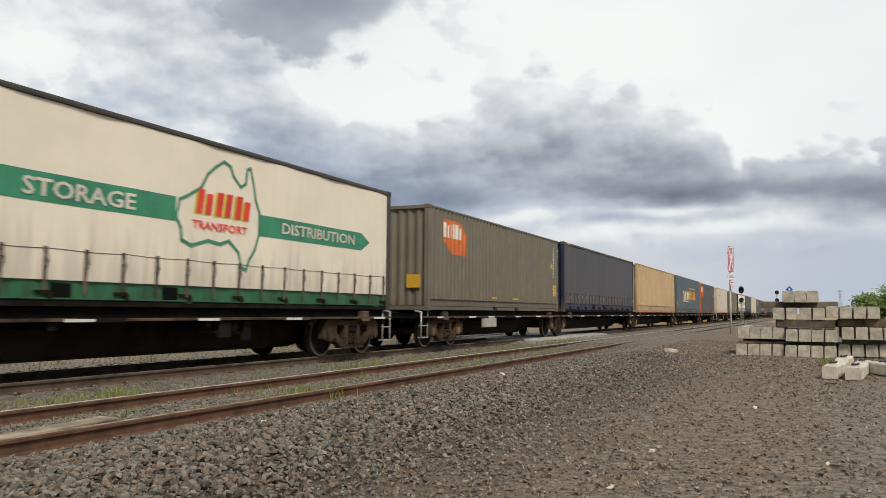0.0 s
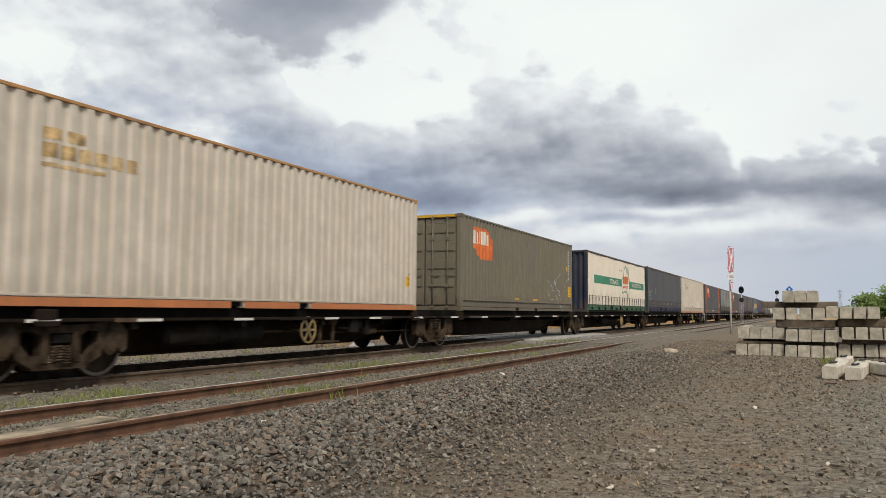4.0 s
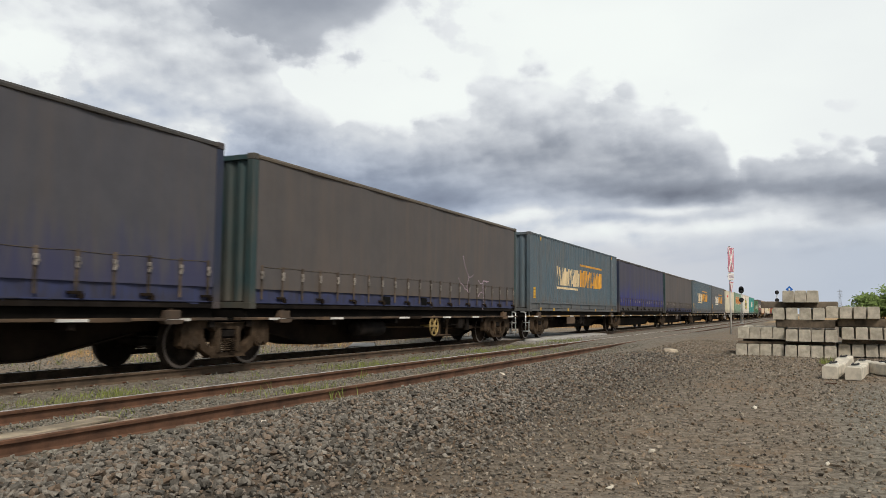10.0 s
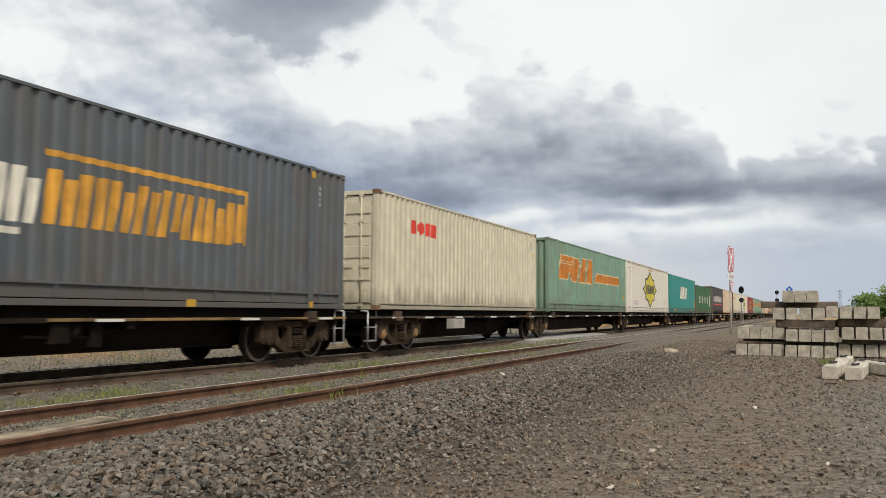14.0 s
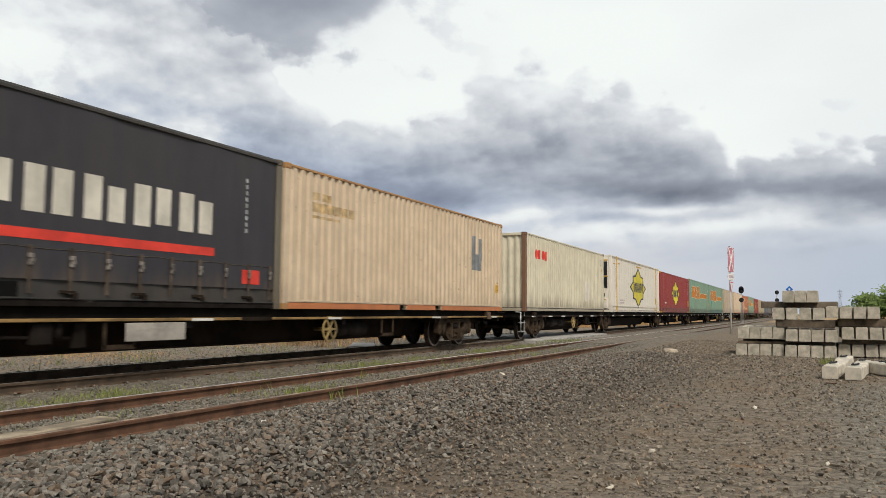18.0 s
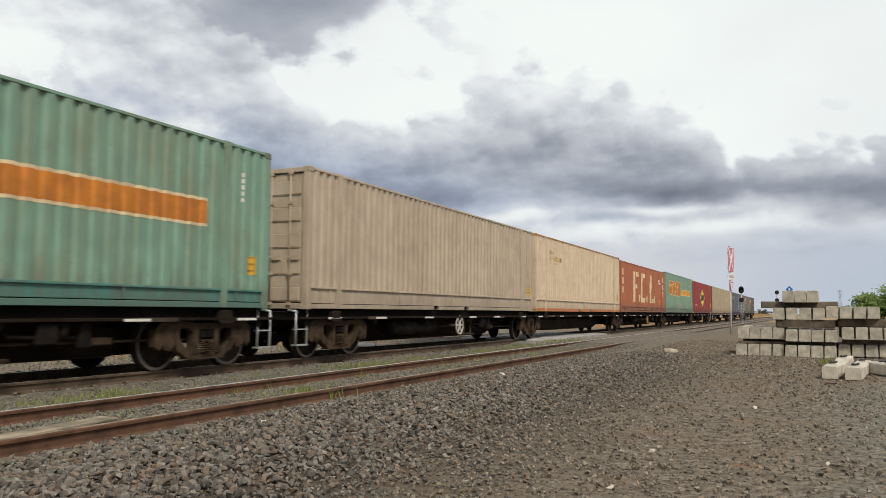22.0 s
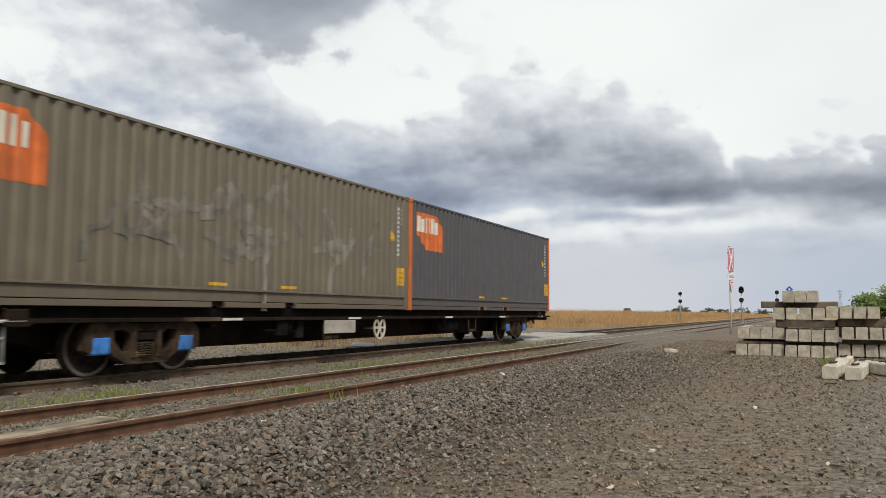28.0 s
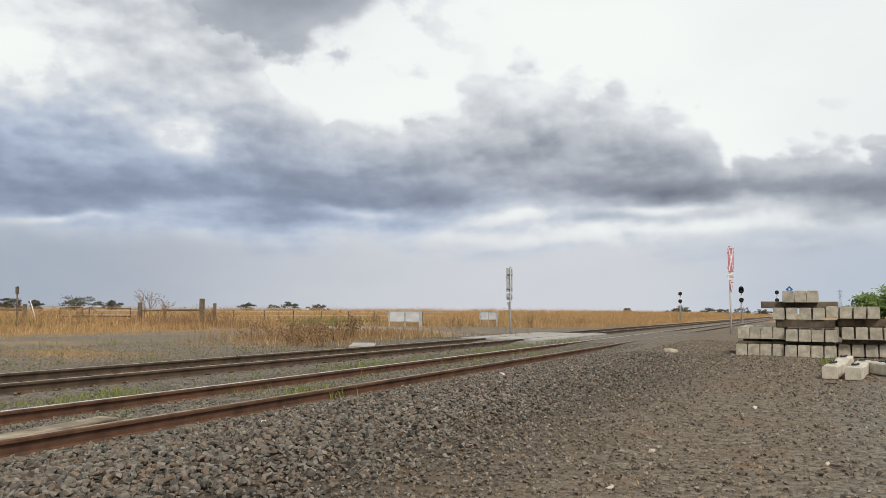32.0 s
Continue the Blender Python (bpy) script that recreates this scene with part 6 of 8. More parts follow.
def north_box():
    c = curtain_box("curtain_sided_container", STD, 2.896, M["tarp_black"], M["hem_dark"], "charcoal curtain-sided container with pale blocks over a red line", M["olive"], M["hem_dark"])
    marks(c, bars(1.75, 10.3, 1.26, 0.64, 9, 0.80, 0.0), M["m_white"], sag, CLOTH, "brand_block", "row of white blocks")
    marking(c, [slab(1.78, 0.90, 8.5, 0.14)], M["m_red"], sag, CLOTH, "brand_line", "red line")
    marks(c, [slab(11.05, 0.45, 0.5, 0.26)], M["m_red"], sag, CLOTH, "label")
    number_bars(c, 11.1, 2.3, 9, sag, CLOTH, M["m_lilac"])
    number_bars(c, 0.03, 2.6, 16, flat, WIDE - 0.002, M["m_lilac"], 0.08, 0.13, 0.06)
    bm = bmesh.new()
    box(bm, 0.25, 0.95, -0.004, 0.002, 2.02, 2.62)
    part("emblem_plate", bm, M["blue_end"], c, "blue plate with a yellow round")
    bm = bmesh.new()
    rod(bm, (0.66, -0.012, 2.38), (0.66, -0.004, 2.38), 0.20, 20)
    part("emblem_round", bm, M["yellow"], c)
    bm = bmesh.new()
    box(bm, 0.72, 0.98, -0.004, 0.002, 0.50, 0.86)
    part("caution_label", bm, M["yellow"], c)
    return c


def fcl_box():
    c = dry_box("shipping_container", BIG, 2.86, M["brick"], "brick-red corrugated container with large cream blocks", "doors", posts=M["brick"], band=0.34, seams=7)
    cr = M["m_cream"]
    for stem, cap in (((3.3, 3.95, 4.5, 5.0), 1), ((5.75, 6.25, 6.75, 7.2), 0), ((8.75, 9.35, 9.75, 10.2), -1)):
        a, b2, c2, d = stem
        shapes = [slab(a, 0.62, b2 - a, 1.80, 0.18)]
        if cap >= 0:
            shapes.append(slab(b2 + 0.26, 2.14, d - b2 - 0.26, 0.28, 0.03))
        if cap == 1:
            shapes.append(slab(b2 + 0.18, 1.44, c2 - b2 - 0.1, 0.24, 0.03))
        if cap <= 0:
            shapes.append(slab(b2 + 0.08, 0.62, d - b2 - 0.08, 0.28, 0.03))
        marks(c, shapes, cr, fold, SKIN, "brand_block", "large cream block")
    for y in (5.25, 7.75, 10.55):
        marking(c, [[(y + 0.23 * math.cos(a), 0.85 + 0.24 * math.sin(a)) for a in (i * math.pi / 5 for i in range(10))]], cr, fold, SKIN, "brand_dot")
    for y in (0.5, BIG - 0.85):
        marking(c, [slab(y, 2.1 - k * 0.5, 0.26, 0.36) for k in range(3)], cr, fold, SKIN, "brand_block")
    marking(c, [slab(12.2, 2.1, 0.5, 0.12), slab(12.2, 1.95, 0.7, 0.1)], M["m_white"], fold, SKIN, "number_line")
    caution(c, 12.3, 0.55, fold, SKIN, 0.4, 0.3)
    return c


def teal_box():
    c = dry_box("shipping_container", BIG, 2.896, M["teal"], "bright teal corrugated container with white slanted blocks", "sheet", posts=M["teal"], band=0.34, seams=2)
    marks(c, [slab(5.45, 1.13, 0.85, 0.98, 0.25), slab(6.50, 1.13, 0.95, 0.98, 0.25), slab(7.70, 1.13, 0.6, 0.98, 0.3), slab(8.45, 1.13, 0.6, 0.98, 0.3)],
            M["m_white"], fold, SKIN, "brand_shape", "white slanted blocks")
    marks(c, [slab(2.0, 0.18, 0.9, 0.12), slab(11.8, 0.18, 0.7, 0.1)], M["yellow"], flat, WIDE - 0.010, "label")
    marks(c, [slab(1.16, 2.75, 0.16, 0.13), slab(BIG - 1.32, 2.75, 0.16, 0.13)], M["yellow"], flat, WIDE + 0.006, "post_cap")
    marking(c, [slab(BIG - 0.95, 2.79, 0.72, 0.05)], M["m_amber"], fold, SKIN, "edge_stripe")
    marking(c, [slab(BIG - 0.62, 1.72, 0.13, 0.17)], M["yellow"], fold, SKIN, "label")
    number_bars(c, BIG - 0.95, 2.5, 10, fold, SKIN, M["m_lilac"])
    number_bars(c, BIG - 0.55, 2.5, 5, fold, SKIN, M["m_lilac"])
    caution(c, BIG - 0.7, 0.55, fold, SKIN)
    return c


def make_boxes():
    got = {}
    got[0] = gkr_box("white curtain-sided container with a green band and continent outline", BIG, 0.0, True)
    got[1] = scf_box(STD, M["olive"], "olive-grey corrugated container with an orange emblem")
    got[2] = dark_curtain("tarp_slate", "hem_blue", "blue_end", "slate-grey curtain-sided container with a soiled blue hem")
    got[3] = rusty_cream(BIG, M["beige"], "sandy beige corrugated container with faded orange foot", "sheet")
    got[4] = pn_box(M["pn_blue"], "blue-grey corrugated container with cream and amber blocks")
    got[5] = scf_box(STD, M["scf_grey"], "grey corrugated container with orange corner posts and emblem", orange_corners=True, logo=0.45)
    got[6] = rusty_cream(STD, M["offwhite"], "off-white corrugated container with barred doors and orange foot", "doors")
    got[7] = scf_box(STD, M["olive"], "olive-grey corrugated container with small orange emblem and scrawl", end="doors")
    got[8] = gkr_box("white curtain-sided container with green band, worn and holed", BIG, 0.15, False)
    got[9] = dark_curtain("tarp_slate", "hem_blue", "teal_end", "slate-blue curtain-sided container with pale scrawl and torn corner")
    got[10] = rusty_cream(BIG, M["offwhite"], "off-white corrugated container with rust marks and orange foot", "doors")
    got[11] = scf_box(BIG, M["scf_grey"], "grey corrugated container with orange strap posts and emblem", True, logo=2.12, end="doors")
    got[12] = dark_curtain("tarp_green", "hem_dark", "hem_dark", "weathered green-grey curtain-sided container streaked with brown dirt", "hem_dark")
    got[13] = scf_box(BIG, M["scf_grey"], "grey corrugated container with orange strap posts and emblem", True, logo=2.12, end="doors")
    got[14] = dark_curtain("tarp_blue", "hem_blue", "blue_end", "dusty dark blue curtain-sided container with a blue hem", "hem_dark")
    got[15] = dark_curtain("tarp_dark", "hem_blue", "teal_end", "dark grey curtain-sided container with pink scrawl")
    got[16] = pn_box(M["pn_blue"], "blue-grey corrugated container with cream and amber blocks")
    got[17] = dark_curtain("tarp_purple", "hem_dark", "blue_end", "purple-blue curtain-sided container greyed with dust", "hem_dark")
    got[18] = dark_curtain("tarp_dark", "hem_blue", "teal_end", "dark grey curtain-sided container with tan top rail")
    got[19] = pn_box(M["pn_blue"], "blue-grey corrugated container with cream and amber blocks")
    got[20] = pn_box(M["pn_faded"], "faded grey corrugated container with white and worn amber blocks", True)
    got[21] = cream_red_box("pale grey corrugated container with red blocks and barred doors", "doors", 1.75)
    got[22] = toll_box("mint-green corrugated container with slanted burnt-orange blocks")
    got[23] = insulated_box("white smooth-sided container with a yellow star emblem", False)
    got[24] = teal_box()
    got[25] = uasc_box()
    got[26] = north_box()
    got[27] = rusty_cream(STD, M["cream"], "cream corrugated container blotched with rust, grey worn patch", "sheet")
    got[28] = cream_red_box("pale corrugated container with red blocks and rusty corner post", "sheet", 1.1)
    got[29] = insulated_box("white refrigerated container with cooling machine and yellow star", True)
    got[30] = linfox_red("dark red corrugated container with a yellow star emblem")
    got[31] = toll_box("mint-green corrugated container with burnt-orange blocks and stripe")
    got[32] = toll_box("mint-green corrugated container with a teal foot and dark green patch", foot=M["toll_foot"])
    got[33] = rusty_cream(BIG, M["tan"], "tan corrugated container with barred doors", "doors", False)
    got[34] = rusty_cream(BIG, M["cream"], "cream corrugated container with faded lettering and orange foot", "doors")
    got[35] = fcl_box()
    got[36] = toll_box("mint-green corrugated container with orange blocks and an amber stripe", M["m_amber"])
    got[37] = linfox_red("dark red corrugated container with a yellow star and yellow corners")
    got[38] = dry_box("shipping_container", STD, 2.896, M["khaki"], "weathered khaki corrugated container with rusty doors", "doors", band=0.17, pockets=(5.0, 7.2), corner=M["rust_post"], casting=M["rust_post"])
    got[39] = dry_box("shipping_container", STD, 2.896, M["khaki"], "weathered khaki corrugated container with dark patches", "sheet", band=0.17)
    got[40] = blue_box("navy-grey corrugated container with pale emblem", True)
    got[41] = blue_box("navy-grey corrugated container with a tall pale label", False)
    got[42] = scf_box(STD, M["olive"], "olive corrugated container with orange emblem and painted-over scrawl", logo=0.17, wide=1.4)
    got[43] = scf_box(STD, M["scf_grey"], "grey corrugated container with orange corner posts at the train's tail", orange_corners=True, logo=0.42)
    # marks of their own
    for box_k, spots in ((1, ((0.55, 0.95, 0.62, 0.98),)), (2, ((0.10, 0.95, 2.30, 2.38), (0.10, 0.95, 2.52, 2.60), (0.10, 0.95, 0.72, 0.78)))):
        for x0, x1, z0, z1 in spots:
            bm = bmesh.new()
            box(bm, x0, x1, -0.006, 0.032, z0, z1)
            part("end_label", bm, M["yellow"], got[box_k], "yellow label on the end wall")
    spray(got[9], 0.25, 0.95, 0.62, M["m_lilac"], sag, CLOTH, 3, 0.02, 10)
    marking(got[9], [slab(2.7, 1.25, 0.45, 0.42)], M["rust_post"], sag, CLOTH, "patch", "brown patch")
    spray(got[15], 10.3, 0.35, 0.8, M["m_pink"], sag, CLOTH, 5)
    spray(got[7], 9.4, 0.25, 0.9, M["m_lilac"], fold, SKIN, 8)
    spray(got[42], 2.6, 0.9, 1.0, M["m_over"], fold, SKIN, 11, 0.10, 9)
    spray(got[42], 5.6, 0.7, 1.2, M["m_over"], fold, SKIN, 12, 0.16, 9)
    spray(got[42], 8.6, 0.7, 1.0, M["m_over"], fold, SKIN, 14, 0.14, 8)
    marking(got[27], [slab(9.6, 1.7, 0.25, 0.6), slab(10.1, 1.55, 0.25, 0.7), slab(9.6, 1.25, 0.7, 0.5)], M["m_grey"], fold, SKIN, "worn_patch", "grey worn patch")
    marking(got[32], [slab(2.0, 0.75, 0.7, 0.6)], M["teal"], fold, SKIN, "patch", "dark green patch")
    marking(got[36], [slab(5.6, 0.45, 0.35, 0.22), slab(7.6, 0.45, 0.35, 0.22)], M["m_burnt"], fold, SKIN, "label")
    marking(got[39], [slab(1.2, 0.75 + k * 0.3, 0.22, 0.2) for k in range(4)] + [slab(9.6, 0.5, 0.2, 1.2), slab(10.4, 1.2, 0.25, 0.6)], M["m_grey"], fold, SKIN, "worn_patch")
    marking(got[10], [slab(9.9, 0.42, 0.85, 0.62)], M["patch_white"], fold, SKIN, "patch", "fresh white patch")
    marking(got[10], [slab(6.1, 0.44, 0.36, 0.16), slab(6.2, 0.60, 0.14, 0.10), slab(8.55, 0.42, 0.18, 0.11)], M["m_rust"], fold, SKIN + 0.001, "patch", "rust spot")
    marks(got[10], [slab(6.15, 0.20, 0.35, 0.09), slab(8.75, 0.20, 0.5, 0.09)], M["yellow"], flat, WIDE - 0.010, "label")
    marking(got[28], [slab(8.6, 0.5, 0.6, 0.9)], M["patch_white"], fold, SKIN, "patch", "pale repainted patch")
    marks(got[12], [slab(2.2 + 1.1 * k, 2.25 - 0.03 * (k % 3), 0.35 + 0.2 * (k % 2), 0.14) for k in range(9)], M["tarp_slate"], sag, CLOTH, "patch")
    # nothing is cut here: black marks on the cloth give the holes' shade
    marking(got[8], [slab(7.1, 2.2, 0.1, 0.12), slab(7.55, 2.23, 0.08, 0.1)], M["black"], sag, CLOTH, "hole", "black patch painted as the shaded inside of a torn hole")
    return got


BOXES = make_boxes()


def length(k):
    return STD if k in SHORT else BIG


def make_wagons():
    """Five-platform sets share a bogie between platforms; the rest are single wagons under two boxes."""
    out = []
    sets = [(1, 5, "cap_orange"), (6, 10, "bogie"), (11, 15, "bogie"), (16, 20, "bogie"), (21, 25, "cap_orange"), (28, 32, "bogie"), (33, 37, "bogie")]
    for first, last, cap in sets:
        for k in range(first, last + 1):
            a, b = PLACES[k], PLACES[k] + length(k)
            lo = a - 0.35 if k == first else (PLACES[k - 1] + length(k - 1) + a) / 2
            hi = b + 0.35 if k == last else (b + PLACES[k + 1]) / 2
            mid = (lo + hi) / 2
            wheels = [lo - mid + (1.85 if k == first else 0.0)]
            fit = []
            if k == first:
                fit += [("coupler", lo - mid - 0.25, None), ("step", lo - mid + 0.35, None), ("plate", -1.6, M["plate"]) if first in (1, 21) else ("tank", -1.2, None)]
            if k == last:
                wheels.append(hi - mid - 1.85)
                fit += [("coupler", hi - mid + 0.25, None), ("step", hi - mid - 0.3, None)]
            if k in (8, 10, 11, 13, 15, 28, 30, 32, 33, 35, 37, 6):
                fit += [("handwheel", {10: -0.62, 28: 0.25, 30: 0.5, 37: -0.3}.get(k, 0.7), M["handwheel"] if k != 33 else M["plate"]), ("tank", -2.4, None), ("box", 2.6, None), ("rigging", {10: -0.62, 28: 0.25, 30: 0.5, 37: -0.3}.get(k, 0.7) + 1.6, None)]
            elif k in (16, 18, 20):
                fit += [("box", 0.2, None), ("plate", -1.7, M["sill_tan"])]
            u = underframe("container_wagon", "grimy brown skeletal container wagon on cast steel bogies", lo - mid, hi - mid, wheels, M[cap], mid,
                           k not in (10, 16, 20), fit, {1: M["sill_tan"], 11: M["sill_tan"], 16: M["sill_ochre"], 21: M["sill_tan"]}.get(first))
            out.append((u, mid))
    # tail of the set ahead
    lo, hi = 1.0, PLACES[0] + BIG + 0.35
    mid = (lo + hi) / 2
    out.append((underframe("container_wagon", "grimy brown skeletal container wagon under a white curtain-sided box", lo - mid, hi - mid, [lo - mid, hi - mid - 1.85], M["bogie"], mid, True,
                           [("coupler", hi - mid + 0.25, None), ("step", hi - mid - 0.3, None), ("box", 2.0, None)], M["sill_tan"]), mid))
    for first, cap, wheel in ((26, "bogie", "handwheel"), (38, "cap_white", "handwheel_white"), (40, "cap_blue", "handwheel"), (42, "cap_blue", "handwheel_white")):
        lo, hi = PLACES[first] - 0.3, PLACES[first + 1] + STD + 0.3
        mid = (lo + hi) / 2
        out.append((underframe("long_container_wagon", "long brown flat wagon carrying two containers", lo - mid, hi - mid, [lo - mid + 3.85, hi - mid - 3.85], M[cap], mid, False,
                               [("coupler", lo - mid - 0.25, None), ("coupler", hi - mid + 0.25, None), ("handwheel", 1.8 if first == 26 else -1.4, M[wheel]), ("plate", -3.2, M["plate"]), ("bracket", -3.9 if first == 26 else -3.5, None), ("bracket", 4.4, None), ("step", lo - mid + 1.2, None),
                                ("tank", 3.0, None), ("box", -5.2, None)], {26: M["sill_ochre"], 38: M["sill_brown"], 40: M["sill_brown"]}.get(first), first in (38, 40)), mid))
    return out


WAGONS = make_wagons()


# ---- beside the line ----
def ground_at(x, y):
    return float(height(x, y))


def sleeper_bm(w, h, length, clips):
    """A concrete sleeper lying along y from 0, rounded at the ends and waisted in the middle."""
    bm = bmesh.new()
    b = w / 2
    sections = [(0.0, 0.97, 0.975), (0.02, 1.0, 1.0), (0.75, 1.0, 0.97), (1.0, 0.92, 0.82), (length - 1.0, 0.92, 0.82), (length - 0.75, 1.0, 0.97),
                (length - 0.03, 1.0, 1.0), (length, 0.94, 0.95)]
    loops = []
    for y, fw, fh in sections:
        q, t = b * fw, h * fh
        loops.append([bm.verts.new((u, y, z)) for u, z in ((-q, 0.01), (-q + 0.012, 0), (q - 0.012, 0), (q, 0.01), (q * 0.955, t - 0.02), (q * 0.955 - 0.022, t),
                                                         (-q * 0.955 + 0.022, t), (-q * 0.955, t - 0.02))])
    for p, q in zip(loops, loops[1:]):
        for i in range(8):
            bm.faces.new((p[i], p[(i + 1) % 8], q[(i + 1) % 8], q[i]))
    bm.faces.new(loops[0][::-1])
    bm.faces.new(loops[-1])
    return bm


def make_sleepers():
    me = finish(sleeper_bm(0.264, 0.282, 2.5, False), "concrete_sleeper", M["concrete"])
    rnd = random.Random(4)
    k = 0.0123
    x_of = lambda px: -1.62 + (px - 1302) * k
    front = 20.70
    g = 0.03
    rows = []
    # (first mark, last mark, count, foot height, setback)
    rows.append((1302, 1392, 4, -0.022, 0.10))
    rows.append((1392, 1484, 4, -0.030, 0.00))
    rows.append((1486, 1580, 4, 0.00, 0.55))
    rows.append((1306, 1393, 4, 0.39, 0.15))
    rows.append((1394, 1486, 4, 0.345, 0.00))
    rows.append((1492, 1588, 4, 0.41, 0.40))
    rows.append((1371, 1466, 4, 0.86, 0.10))
    rows.append((1466, 1562, 4, 0.90, 0.55))
    rows.append((1390, 1455, 3, 1.275, 0.10))
    for a, b, n, z, back in rows:
        step = (b - a) / n
        for i in range(n):
            x = x_of(a + step * (i + 0.5))
            ob = new("concrete_sleeper", me)
            ob.matrix_basis = pose(x, front + back + rnd.uniform(-0.03, 0.03), z + g * 0.3 + rnd.uniform(0, 0.006), 0, 0, rnd.uniform(-0.8, 0.8))
            tagged(ob, "new grey concrete railway sleeper in a stack on timber packing", "railway sleeper", group="stack of concrete sleepers")
    # packing timbers between the layers
    for z, h, a, b, back in ((-0.05, 0.03, 1310, 1575, 0.35), (-0.05, 0.03, 1310, 1575, 1.9), (0.26, 0.075, 1306, 1482, 0.22), (0.26, 0.075, 1306, 1482, 1.9), (0.30, 0.10, 1494, 1590, 0.62),
                             (0.675, 0.185, 1378, 1482, 0.12), (0.675, 0.185, 1372, 1590, 1.9), (0.70, 0.20, 1488, 1590, 0.75), (1.15, 0.130, 1394, 1452, 0.45), (1.15, 0.130, 1394, 1452, 1.9)):
        bm = bmesh.new()
        box(bm, x_of(a), x_of(b), front + back, front + back + 0.14, z + 0.012, z + h + 0.004, 0.012)
        ob = new("packing_timber", finish(bm, "packing_timber", M["dunnage"]))
        tagged(ob, "dark rough-sawn packing timber between sleeper layers", "timber", group="packing timbers")
    # sleepers lying crosswise on the pile behind
    for i, (a, b, z, back) in enumerate(((1347, 1475, 1.14, 1.2), (1350, 1470, 1.14, 1.55))):
        bm = sleeper_bm(0.26, 0.17, (b - a) * k * 1.12, False)
        ob = new("concrete_sleeper", finish(bm, "concrete_sleeper", M["timber"]))
        ob.matrix_basis = pose(x_of(a), front + back, z + 0.01, 0, 0, -90)
        tagged(ob, "weathered grey sleeper laid across the stack", "railway sleeper", group="stack of concrete sleepers")
    # loose sleepers with fastenings, tipped off beside the stack
    def loose(x, y, turn, tip):
        s = thing("loose_concrete_sleeper", pose(x, y, ground_at(x, y) + 0.012, tip, 0, turn), "loose concrete sleeper with rusty rail fastenings lying on the gravel", "railway sleeper", group="loose sleepers")
        part("body", sleeper_bm(0.24, 0.205, 2.5, True), M["concrete_pale"], s)
        for yy in (0.50, 2.0):
            bm = bmesh.new()
            box(bm, -0.075, 0.075, yy - 0.07, yy + 0.07, 0.190, 0.212, 0.004)
            part("rail_pad", bm, M["insulator"], s, "white plastic rail pad")
            for e in (-1, 1):
                bm = bmesh.new()
                rod(bm, (-0.05, yy + e * 0.09, 0.219), (0.05, yy + e * 0.09, 0.229), 0.010, 8)
                rod(bm, (0.05, yy + e * 0.09, 0.229), (0.035, yy + e * 0.045, 0.242), 0.010, 8)
                rod(bm, (-0.05, yy + e * 0.09, 0.219), (-0.035, yy + e * 0.045, 0.242), 0.010, 8)
                part("clip", bm, M["signal_black"], s, "dark spring clip")
    loose(0.31, 14.35, -8, 1.5)
    loose(0.64, 14.25, -7, 0)
    loose(2.02, 13.9, 24, 0)


make_sleepers()


def crossbuck(x, y, turn, tall, front_seen):
    s = thing("level_crossing_sign", pose(x, y, ground_at(x, y), 0, 0, turn), "tall white post with red and white crossing boards" if front_seen else "grey back of a level crossing sign on a white post", "road sign")
    bm = bmesh.new()
    rod(bm, (0, 0, -0.2), (0, 0, tall), 0.045, 12)
    rod(bm, (0, 0, tall), (0, 0, tall + 0.03), 0.05, 12)
    part("post", bm, M["post_white"] if front_seen else M["sign_back"], s)
    z1, z0 = tall - 0.05, tall - 1.30
    bm = bmesh.new()
    box(bm, -0.42, 0.42, -0.065, -0.050, z0, z1, 0.004)
    part("target_board", bm, M["sign_red"] if front_seen else M["sign_back"], s, "faded red target board" if front_seen else "")
    if front_seen:
        for d in (-1, 1):
            bm = bmesh.new()
            prism(bm, [(-0.40 * d, z0 + 0.04), (-0.26 * d, z0 + 0.04), (0.40 * d, z1 - 0.04), (0.26 * d, z1 - 0.04)][::d], "y", -0.074 - 0.002 * d, -0.068)
            part("cross_arm", bm, M["sign_white"], s, "white diagonal arm")
    bm = bmesh.new()
    box(bm, -0.40, 0.40, -0.062, -0.050, z0 - 0.42, z0 - 0.06, 0.004)
    part("name_plate", bm, M["sign_white"] if front_seen else M["sign_back"], s)
    if front_seen:
        bm = bmesh.new()
        for k in range(6):
            box(bm, -0.32 + k * 0.11, -0.25 + k * 0.11, -0.068, -0.061, z0 - 0.30, z0 - 0.18)
        part("plate_print", bm, M["m_pink"], s)
    bm = bmesh.new()
    prism(bm, [(-0.30, z0 - 0.50), (0, z0 - 1.05), (0.30, z0 - 0.50)], "y", -0.064, -0.050)
    part("triangle_board", bm, M["sign_red"] if front_seen else M["sign_back"], s)
    if front_seen:
        bm = bmesh.new()
        prism(bm, [(-0.19, z0 - 0.56), (0, z0 - 0.92), (0.19, z0 - 0.56)], "y", -0.070, -0.062)
        part("triangle_face", bm, M["sign_white"], s)
    for zz in (z1 - 0.3, z0 + 0.2, z0 - 0.25):
        bm = bmesh.new()
        box(bm, -0.36, 0.36, -0.052, 0.0, zz - 0.025, zz + 0.025)
        part("bracket", bm, M["galv"], s)


crossbuck(-3.54, 42.95, 75, 4.45, True)
crossbuck(-14.05, 39.07, -92, 3.62, False)


